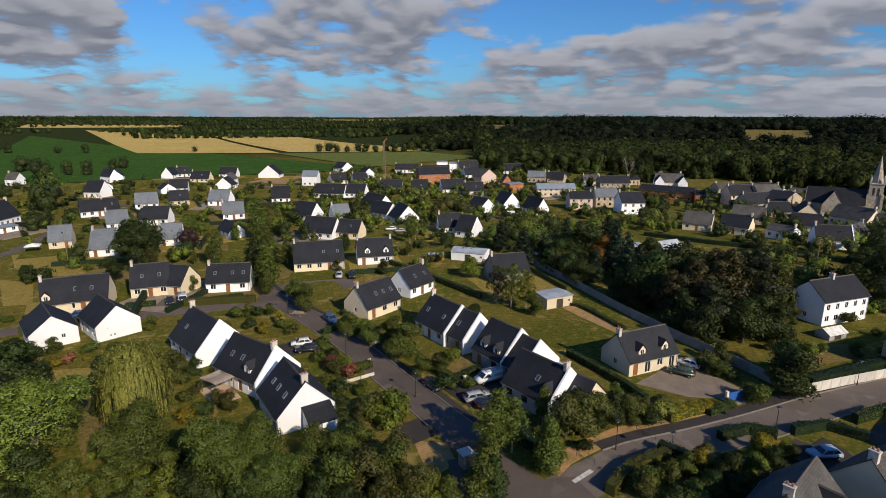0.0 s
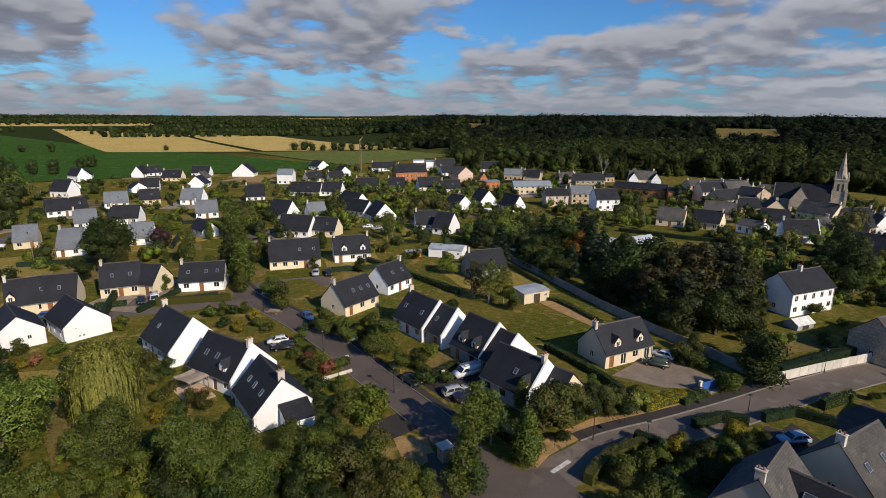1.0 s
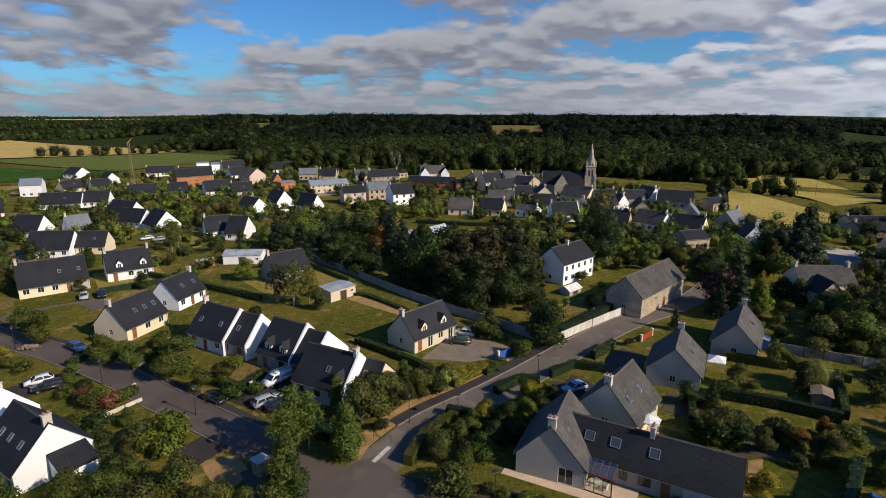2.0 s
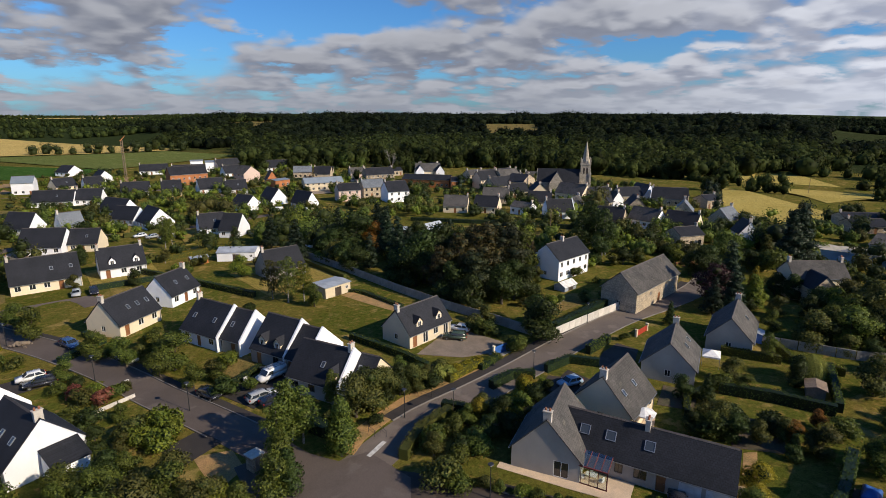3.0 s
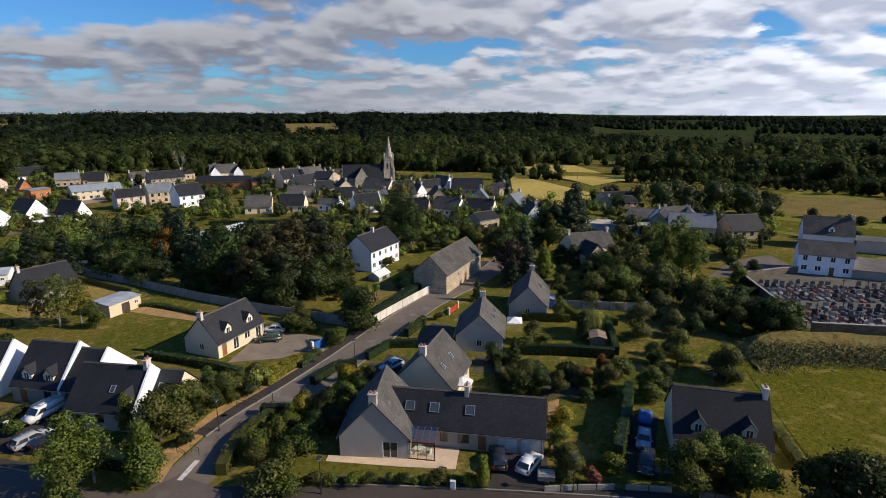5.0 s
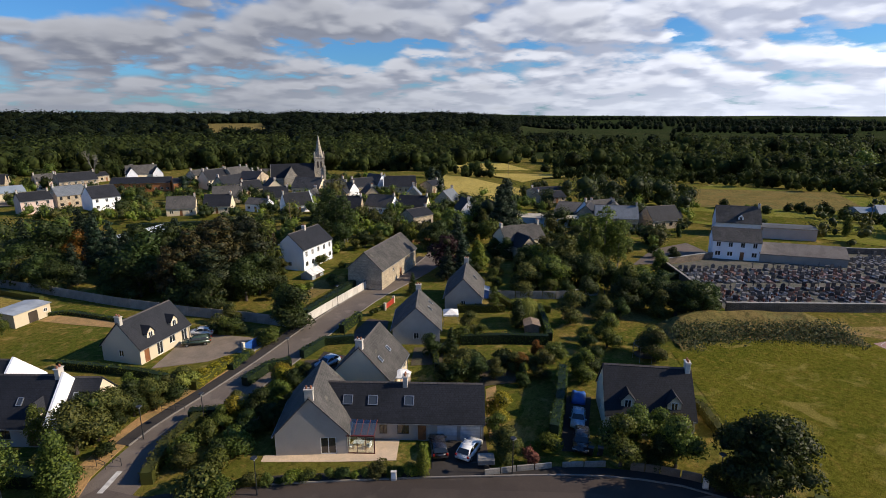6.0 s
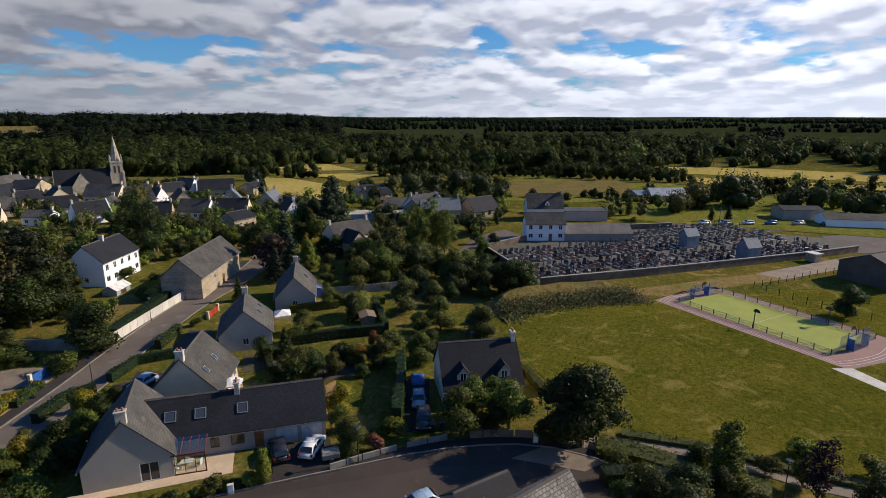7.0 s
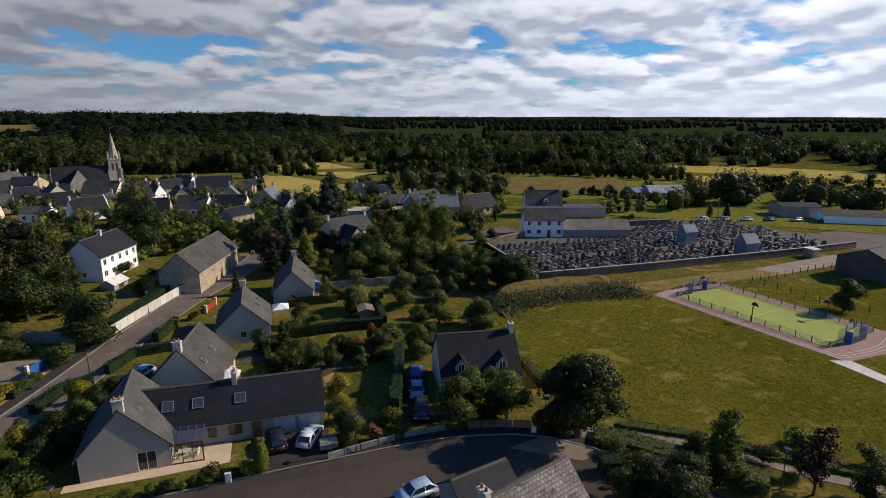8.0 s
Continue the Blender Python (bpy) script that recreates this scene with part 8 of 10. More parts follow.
def car_model(form, color, label):
    length, width, lower, upper = CAR_FORMS[form]
    base = thing("van" if form == "van" else "car", label, "van" if form == "van" else "car")

    def loft(ring, w_low, w_top, bevel, span=None, add=0.0):
        bm = bmesh.new()
        zs = [z for _, z in ring]
        lo, hi = span or (min(zs), max(zs))
        sides = []
        for s in (-1, 1):
            sides.append([bm.verts.new((x, s * ((w_low + (w_top - w_low) * (z - lo) / (hi - lo)) / 2 + add), z)) for x, z in ring])
        bm.faces.new(sides[0])
        bm.faces.new(sides[1][::-1])
        n = len(ring)
        for i in range(n):
            bm.faces.new((sides[0][i], sides[1][i], sides[1][(i + 1) % n], sides[0][(i + 1) % n]))
        bmesh.ops.recalc_face_normals(bm, faces=bm.faces)
        bmesh.ops.bevel(bm, geom=bm.edges[:], offset=bevel, segments=2, affect="EDGES")
        return bm

    part("body", loft(lower, width, width * 0.97, 0.09), PAINTS[color], base, smooth=True)
    top, foot = max(z for _, z in upper), min(z for _, z in upper)
    w_top = width * (0.9 if form == "van" else 0.78)
    part("cabin", loft(upper, width * 0.96, w_top, 0.05), PAINTS[color], base, smooth=True)
    cx, cz = sum(x for x, _ in upper) / 4, (top + foot) / 2
    # side windows stand a finger proud of the cabin sides, the screens of its two ends
    shrunk = [(cx + (x - cx) * 0.84, cz + (z - cz) * 0.70) for x, z in upper]
    if form == "van":
        shrunk = [(-1.32, 1.24), (-0.86, 1.74), (-0.2, 1.74), (-0.2, 1.24)]
    for s in (-1, 1):
        bm = loft(shrunk, width * 0.96, w_top, 0.01, (foot, top), 0.012)
        bmesh.ops.bisect_plane(bm, geom=bm.verts[:] + bm.edges[:] + bm.faces[:], plane_co=(0, s * 0.3, 0), plane_no=(0, -s, 0), clear_outer=True)
        part("side_window", bm, glass, base, "dark side window")
    if form != "van":
        post_x = cx + 0.1
        part("door_pillar", loft([(post_x - 0.06, foot), (post_x - 0.06, top), (post_x + 0.06, top), (post_x + 0.06, foot)], width * 0.96, w_top, 0.005, (foot, top), 0.018), PAINTS[color], base)
    (x0, z0), (x1, z1), (x2, z2), (x3, z3) = upper
    front = [(x0 + (x1 - x0) * u - 0.02, z0 + (z1 - z0) * u + 0.012) for u in (0.1, 0.88)]
    part("windscreen", loft([front[0], front[1], (front[1][0] + 0.12, front[1][1]), (front[0][0] + 0.12, front[0][1])], width * 0.84, w_top * 0.88, 0.005, (foot, top)), glass, base, "dark raked windscreen")
    if form != "van":
        back = [(x3 + (x2 - x3) * u + 0.02, z3 + (z2 - z3) * u + 0.012) for u in (0.15, 0.85)]
        part("rear_window", loft([back[0], back[1], (back[1][0] - 0.12, back[1][1]), (back[0][0] - 0.12, back[0][1])], width * 0.82, w_top * 0.86, 0.005, (foot, top)), glass, base, "dark rear window")
    else:
        for k in range(3):
            part("roof_bar", boxes((-0.6 + k * 1.1, -0.54 + k * 1.1, -0.7, 0.7, 1.98, 2.06)), metal_grey, base)
        for side in (-1, 1):
            part("roof_rail", boxes((-0.8, 2.1, side * 0.62 - 0.03, side * 0.62 + 0.03, 2.06, 2.11)), metal_grey, base)
    for x in (-length * 0.31, length * 0.31):
        for s in (-1, 1):
            bm = bmesh.new()
            tube(bm, (x, s * (width / 2 - 0.2), 0.31), (x, s * (width / 2 + 0.02), 0.31), 0.31, 0.31, 14)
            tyre = part("tyre", bm, rubber, base)
            bm = bmesh.new()
            tube(bm, (x, s * (width / 2 - 0.05), 0.31), (x, s * (width / 2 + 0.035), 0.31), 0.19, 0.17, 10)
            part("rim", bm, rim_metal, tyre)
    for s in (-1, 1):
        part("headlight", boxes((-length / 2 + 0.02, -length / 2 + 0.22, s * width * 0.36 - 0.18, s * width * 0.36 + 0.18, 0.64, 0.79), bevel=0.03), lamp_clear, base)
        part("tail_light", boxes((length / 2 - 0.14, length / 2 + 0.012, s * width * 0.42 - 0.1, s * width * 0.42 + 0.1, 0.72, 0.95), bevel=0.02), lamp_red, base)
        part("mirror", boxes((-0.95, -0.8, s * (width / 2 + 0.08) - 0.08, s * (width / 2 + 0.08) + 0.08, 0.95, 1.1), bevel=0.03), PAINTS[color], base)
    return base


MODELS = {}


def car(form, color, x, y, turn, label):
    key = (form, color)
    if key not in MODELS:
        MODELS[key] = car_model(form, color, label)
        MODELS[key].matrix_basis = pose(x, y, 0.05, 0, 0, turn)
        return MODELS[key]
    ob = copy_thing(MODELS[key], pose(x, y, 0.05, 0, 0, turn))
    ob["label"] = label
    return ob


car("hatch", "white", -33.4, 95.6, 20, "white parked hatchback beside the white houses")
car("wagon", "black", -31.4, 93.0, 15, "black parked car beside a white one")
car("wagon", "silver", -20.6, 98.3, 128, "pale silver car parked at the kerb")
car("wagon", "blue", -31.2, 108.4, 130, "dark blue car parked in the shade at the kerb")
car("van", "white", 1.9, 83.6, 32, "white van with roof bars in a parking place")
car("wagon", "silver", 0.2, 77.4, 205, "silver car half hidden by a small tree")
car("hatch", "black", 1.8, 75.6, 205, "black car parked under a small tree")
car("hatch", "black", -7.0, 80.6, 130, "black compact car parked on the pavement")
car("hatch", "white", 36.9, 91.7, -40, "white car parked in the gravel yard")
car("wagon", "green", 34.6, 88.4, -30, "dark green car parked in the gravel yard")
car("hatch", "silver", -37.6, 140.6, 100, "silver car on the drive")
car("wagon", "black", -34.2, 141.0, 105, "dark car on the drive")
car("hatch", "blue", -86.7, 106.8, 25, "small blue car before the cream house")
car("hatch", "black", -71.5, 116.9, 122, "black car parked nose out")
car("van", "white", -69.0, 118.0, 122, "white van parked nose out")
car("hatch", "white", 42.5, 35.6, -164, "white car on the forecourt before the garages")
car("wagon", "black", 40.6, 38.6, -130, "black car on the forecourt before the garages")
car("hatch", "pale_blue", 56.6, 29.9, 28, "pale blue car on the shaded drive")
car("wagon", "black", 52.6, 27.2, 28, "dark car on the shaded drive")
car("hatch", "pale_blue", 44.8, 65.8, 8, "pale blue car parked in the shade")
car("hatch", "pale_blue", 39.4, 20.9, -35, "pale blue car parked at the street edge")
car("van", "white", -24.8, 196.6, 20, "white van parked in the far close")
car("hatch", "white", -33.6, 203.0, 25, "white car parked in the far close")
car("hatch", "silver", -29.6, 200.0, 25, "silver car parked in the far close")
car("van", "white", 12.6, 238.0, 10, "white van before the far houses")
car("hatch", "red", 20.2, 236.0, 10, "red car before the far houses")
for k, (x, y) in enumerate(((203, -8), (206, -15), (209, -22), (212, -30), (214, -38), (200, -2))):
    car("hatch", ("silver", "white", "blue", "silver", "black", "white")[k], x, y, -65 + 4 * k, "car parked on the village square")


def trailer(x, y, turn):
    base = thing("trailer", "small grey covered car trailer", "trailer", pose(x, y, 0.05, 0, 0, turn))
    part("body", boxes((-0.9, 0.9, -0.55, 0.55, 0.45, 1.0), bevel=0.03), metal_grey, base)
    bm = bmesh.new()
    ring = [(-0.93, 1.0), (0.93, 1.0), (0.85, 1.3), (-0.85, 1.3)]
    a, b = [[bm.verts.new((x0, s * (0.58 if z < 1.1 else 0.45), z)) for x0, z in ring] for s in (-1, 1)]
    bm.faces.new(a), bm.faces.new(b[::-1])
    for i in range(4):
        bm.faces.new((a[i], b[i], b[(i + 1) % 4], a[(i + 1) % 4]))
    bmesh.ops.recalc_face_normals(bm, faces=bm.faces)
    part("cover", bm, concrete, base)
    for s in (-1, 1):
        bm = bmesh.new()
        tube(bm, (0, s * 0.55, 0.28), (0, s * 0.7, 0.28), 0.28, 0.28, 12)
        part("tyre", bm, rubber, base)
    bm = bmesh.new()
    tube(bm, (-0.9, 0, 0.45), (-1.7, 0, 0.4), 0.04, 0.04, 6)
    part("drawbar", bm, metal_dark, base)


trailer(42.0, 32.8, -45)


# ---- street furniture ----
def lamp_model():
    base = thing("street_lamp", "slim dark street lamp with a flat round head", "street lamp", group="street lamps")
    bm = bmesh.new()
    tube(bm, (0, 0, 0), (0, 0, 0.7), 0.09, 0.08, 8)
    tube(bm, (0, 0, 0.7), (0, 0, 4.2), 0.055, 0.045, 8)
    part("pole", bm, metal_dark, base)
    bm = bmesh.new()
    tube(bm, (0, 0, 4.2), (0, 0, 4.28), 0.1, 0.36, 14)
    tube(bm, (0, 0, 4.28), (0, 0, 4.36), 0.36, 0.3, 14)
    part("head", bm, metal_dark, base)
    bm = bmesh.new()
    tube(bm, (0, 0, 4.02), (0, 0, 4.2), 0.09, 0.13, 10)
    part("lens", bm, lamp_clear, base)
    return base


lamp = lamp_model()
lamp.matrix_basis = pose(41.1, 70.6, 0)
for x, y in ((24.7, 63.4), (22.6, 46.7), (42.9, 29.9), (55.2, -10.0), (18.4, 65.6), (-24.0, 92.0), (-42, 112.6), (54.9, 12.9), (-9.5, 77.6), (62, 86.6)):
    copy_thing(lamp, pose(x, y, 0))


def barrier_model():
    base = thing("barrier", "dark green tubular pavement barrier", "barrier", group="pavement barriers")
    bm = bmesh.new()
    for x in (-0.7, 0.7):
        tube(bm, (x, 0, 0), (x, 0, 0.95), 0.03, 0.03, 6)
    part("posts", bm, metal_dark, base)
    bm = bmesh.new()
    tube(bm, (-0.7, 0, 0.95), (0.7, 0, 0.95), 0.03, 0.03, 6)
    part("top_rail", bm, metal_dark, base)
    bm = bmesh.new()
    tube(bm, (-0.7, 0, 0.5), (0.7, 0, 0.5), 0.02, 0.02, 6)
    part("lower_rail", bm, metal_dark, base)
    return base


rail = barrier_model()
rail.matrix_basis = pose(13.2, 63.0, 0.1, 0, 0, 110)
for x, y, a in ((14.6, 62.4, 110), (22.6, 69.6, 120), (24.0, 68.9, 120)):
    copy_thing(rail, pose(x, y, 0.1, 0, 0, a))


def kiosk():
    base = thing("utility_kiosk", "small rough concrete utility kiosk with flat pale roof", "kiosk", pose(-1.2, 60.9, 0, 0, 0, 32))
    part("body", boxes((-0.75, 0.75, -0.7, 0.7, -0.1, 1.9), bevel=0.03), WALLS["stone"], base)
    part("roof", boxes((-0.9, 0.9, -0.85, 0.85, 1.9, 2.08), bevel=0.04), pale_concrete, base)
    door = part("door", boxes((-0.35, 0.35, -0.74, -0.7, 0.1, 1.7)), metal_grey, base)
    part("handle", boxes((0.2, 0.25, -0.77, -0.74, 0.9, 1.05)), metal_dark, door)


kiosk()


def post_box(x, y, turn, h, material, label):
    base = thing("meter_cabinet", label, "cabinet", pose(x, y, 0, 0, 0, turn))
    part("body", boxes((-0.28, 0.28, -0.15, 0.15, 0, h), bevel=0.02), material, base)
    part("lid", boxes((-0.31, 0.31, -0.18, 0.18, h, h + 0.06), bevel=0.02), material, base)
    part("door", boxes((-0.22, 0.22, -0.17, -0.15, 0.25, h - 0.1)), trim_white, base)


post_box(54.4, 14.0, -60, 1.3, pale_concrete, "pale meter cabinet at the street corner")
post_box(33.6, 38.4, -48, 1.0, pale_concrete, "white meter cabinet in the hedge")
post_box(-19.0, 88.6, 40, 1.0, pale_concrete, "white meter cabinet at the drive")
post_box(-2.0, 83.4, 40, 1.0, pale_concrete, "white meter cabinet by the parking place")


def bin_model(material, label):
    base = thing("wheelie_bin", label, "bin")
    bm = bmesh.new()
    ring = [(-0.24, -0.24), (0.24, -0.24), (0.24, 0.24), (-0.24, 0.24)]
    low = [bm.verts.new((x * 0.85, y * 0.85, 0.08)) for x, y in ring]
    top = [bm.verts.new((x * 1.15, y * 1.2, 0.95)) for x, y in ring]
    bm.faces.new(low[::-1]), bm.faces.new(top)
    for i in range(4):
        bm.faces.new((low[i], low[(i + 1) % 4], top[(i + 1) % 4], top[i]))
    part("body", bm, material, base)
    part("lid", boxes((-0.3, 0.3, -0.31, 0.31, 0.95, 1.03), bevel=0.02), metal_dark, base)
    bm = bmesh.new()
    tube(bm, (-0.26, 0.24, 0.1), (0.26, 0.24, 0.1), 0.1, 0.1, 8)
    part("wheels", bm, rubber, base)
    return base


bin_one = bin_model(metal_dark, "dark wheelie bin beside the drive")
bin_one.matrix_basis = pose(51.6, 25.4, 0.05, 0, 0, 20)
for x, y, a in ((52.3, 24.6, 30), (0.6, 86.2, 50), (1.2, 85.6, 60), (-6.0, 79.4, 10)):
    copy_thing(bin_one, pose(x, y, 0.05, 0, 0, a))


# ---- garden things ----
def umbrella(x, y):
    base = thing("parasol", "white square garden parasol over the terrace", "parasol", pose(x, y, 0.07, 0, 0, 35))
    bm = bmesh.new()
    tube(bm, (0, 0, 0), (0, 0, 2.6), 0.03, 0.03, 8)
    part("pole", bm, metal_grey, base)
    bm = bmesh.new()
    tip = bm.verts.new((0, 0, 2.75))
    ring = [bm.verts.new((1.6 * math.cos(k * math.tau / 8 + 0.39), 1.6 * math.sin(k * math.tau / 8 + 0.39), 2.2 - 0.05 * (k % 2))) for k in range(8)]
    low = [bm.verts.new(v.co - Vector((0, 0, 0.14))) for v in ring]
    for k in range(8):
        bm.faces.new((tip, ring[k], ring[(k + 1) % 8]))
        bm.faces.new((ring[k], low[k], low[(k + 1) % 8], ring[(k + 1) % 8]))
    part("canopy", bm, fabric_white, base)
    part("foot", boxes((-0.3, 0.3, -0.3, 0.3, 0, 0.08), bevel=0.02), concrete, base)


umbrella(47.6, 52.6)


def pavilion(x, y, turn, w, d, h, label):
    """A light garden tent on four posts."""
    base = thing("garden_tent", label, "tent", pose(x, y, 0, 0, 0, turn))
    for a in (-w / 2, w / 2):
        for b in (-d / 2, d / 2):
            bm = bmesh.new()
            tube(bm, (a, b, 0), (a, b, h), 0.03, 0.03, 6)
            part("pole", bm, metal_grey, base)
    bm = bmesh.new()
    tip = bm.verts.new((0, 0, h + 0.7))
    ring = [bm.verts.new((a * 1.06, b * 1.06, h)) for a, b in ((-w / 2, -d / 2), (w / 2, -d / 2), (w / 2, d / 2), (-w / 2, d / 2))]
    low = [bm.verts.new(v.co - Vector((0, 0, 0.25))) for v in ring]
    for k in range(4):
        bm.faces.new((tip, ring[k], ring[(k + 1) % 4]))
        bm.faces.new((ring[k], low[k], low[(k + 1) % 4], ring[(k + 1) % 4]))
    part("canopy", bm, fabric_white, base)


pavilion(70.6, 64.0, 43, 3.0, 2.6, 2.1, "white garden awning beside the grey house")
pavilion(-142, 161.6, 30, 4, 3, 2.1, "white garden tent behind the hedge")


def shed(x, y, turn, L, W, h, rise, walls, cover, label, door=True):
    base = thing("shed", label, "shed", pose(x, y, 0, 0, 0, turn))
    bm = bmesh.new()
    ring = [(-W / 2, -0.05), (W / 2, -0.05), (W / 2, h), (0, h + rise - 0.02), (-W / 2, h)]
    a, b = [[bm.verts.new((s * L / 2, p, q)) for p, q in ring] for s in (-1, 1)]
    bm.faces.new(a[::-1]), bm.faces.new(b)
    for i in range(5):
        bm.faces.new((a[i], a[(i + 1) % 5], b[(i + 1) % 5], b[i]))
    bmesh.ops.recalc_face_normals(bm, faces=bm.faces)
    part("wall", bm, walls, base)
    for s in (-1, 1):
        bm = bmesh.new()
        k = rise / (W / 2)
        box(bm, -L / 2 - 0.2, L / 2 + 0.2, 0, 1, 0, 0.08, m=Matrix(((1, 0, 0, 0), (0, s * (W / 2 + 0.25), 0, 0), (0, -(rise + 0.25 * k), 1, h + rise), (0, 0, 0, 1))))
        bmesh.ops.recalc_face_normals(bm, faces=bm.faces)
        part("roof_slope", bm, cover, base)
    if door:
        part("door", boxes((-0.9, 0.9, -W / 2 - 0.03, -W / 2, 0.02, min(h - 0.1, 2.05))), trim_dark, base)
        add_window(base, pose(L / 2 - 1.1, -W / 2 - 0.07, h * 0.45), 0.8, 0.7)


zinc_sheet = surface("pale_blue_grey_sheet", (0.36, 0.40, 0.45), 0.6, None, 0.4, 6.0, 0.08)
shed(-2.6, 163.2, -15, 10.4, 6.5, 2.6, 0.9, WALLS["white"], zinc_sheet, "white low-pitched garage shed with pale sheet roof")
shed(-13.2, 161.4, 18, 4.5, 2.6, 1.8, 0.4, orange_timber, zinc_sheet, "orange timber garden shed")
shed(17.2, 123.2, 30, 7.2, 5.5, 2.5, 0.25, WALLS["cream"], zinc_sheet, "cream flat-roofed garage with a dark opening")
shed(70.0, 107.4, 24, 4.8, 3.0, 1.2, 0.9, zinc_sheet, fabric_white, "pale plastic garden greenhouse")
shed(12.2, 88.0, -50, 4.2, 2.6, 1.9, 0.35, timber, zinc_sheet, "grey lean-to garden shed")
shed(77.4, 51.0, 40, 3.0, 2.4, 1.6, 0.35, timber, timber, "brown timber garden hut under the willow")
shed(86.4, 69.0, 38, 2.6, 2.0, 1.7, 0.3, blue_paint, zinc_sheet, "small blue garden hut")
shed(20.5, 172.0, 20, 6.5, 3.5, 2.3, 0.3, WALLS["white"], zinc_sheet, "white outbuilding behind the tall trees")
shed(48.5, 176.0, 25, 6, 4.5, 2.4, 0.4, WALLS["white"], zinc_sheet, "white flat outbuilding in the meadow")
shed(58.5, 172.0, 30, 8, 6, 2.6, 2.2, WALLS["grey"], zinc_sheet, "grey barn behind the tall trees")
shed(160.6, 101.0, -60, 20, 8, 3.0, 0.5, surface("pale_blue_render", (0.22, 0.36, 0.55), 0.85, None, 0.4, 8.0, 0.06), surface("cream_roof_edge", (0.5, 0.45, 0.36), 0.85, None, 0.4, 8.0, 0.08), "low pale blue school building with flat roof", False)
shed(163.6, 27.2, -65, 19.4, 7.5, 2.3, 2.2, WALLS["grey"], surface("brown_grey_old_roof", (0.20, 0.175, 0.155), 0.9, (0.15, 0.13, 0.115), 0.4, 5.0, 0.2, 0.2, 10.0), "long low grey rendered barn at the cemetery wall", False)
shed(193.5, 36.5, -65, 14.5, 7.5, 3.4, 0.3, WALLS["pink"], surface("dark_flat_roof", (0.06, 0.065, 0.072), 0.8, None, 0.4, 6.0, 0.15), "low brown building with flat dark roof behind the barn", False)
shed(219, -46, -78, 19, 9, 2.6, 1.4, WALLS["white"], ROOFS["old"], "low pale hall with a grey roof behind the square", False)
shed(226, -31, -70, 13, 9, 3.6, 0.9, WALLS["grey"], ROOFS["slate"], "grey hall with a dark roof behind the square", False)
shed(252, 14, -62, 15, 9, 2.6, 2.6, WALLS["grey"], zinc_sheet, "grey barn among the trees", False)
shed(150, -41, -40, 22, 12, 4.2, 2.4, surface("brown_render", (0.13, 0.105, 0.09), 0.9, None, 0.3, 9.0, 0.1), ROOFS["slate"], "dark brown club house beside the sports field")


def pergola():
    base = thing("pergola", "pale canvas pergola over a garden terrace", "pergola", pose(-40.9, 77.0, 0.07, 0, 0, -32))
    for a in (-2, 2):
        for b in (-1.5, 1.5):
            part("post", boxes((a - 0.06, a + 0.06, b - 0.06, b + 0.06, 0, 2.3)), timber, base)
    for b in (-1.5, 1.5):
        part("beam", boxes((-2.2, 2.2, b - 0.05, b + 0.05, 2.3, 2.45)), timber, base)
    bm = bmesh.new()
    rows = [[bm.verts.new((-2.1 + 0.6 * i, -1.7 + 1.7 * k, 2.5 - 0.12 * math.sin(i * 0.9) - 0.1 * (k == 1))) for i in range(8)] for k in range(3)]
    for r, s in zip(rows, rows[1:]):
        for i in range(7):
            bm.faces.new((r[i], r[i + 1], s[i + 1], s[i]))
    out = bmesh.ops.extrude_face_region(bm, geom=bm.faces[:])
    for v in out["geom"]:
        if isinstance(v, bmesh.types.BMVert):
            v.co.z += 0.03
    part("canvas", bm, surface("beige_canvas", (0.42, 0.34, 0.26), 0.9, None, 0.8, 9.0, 0.08), base)


pergola()


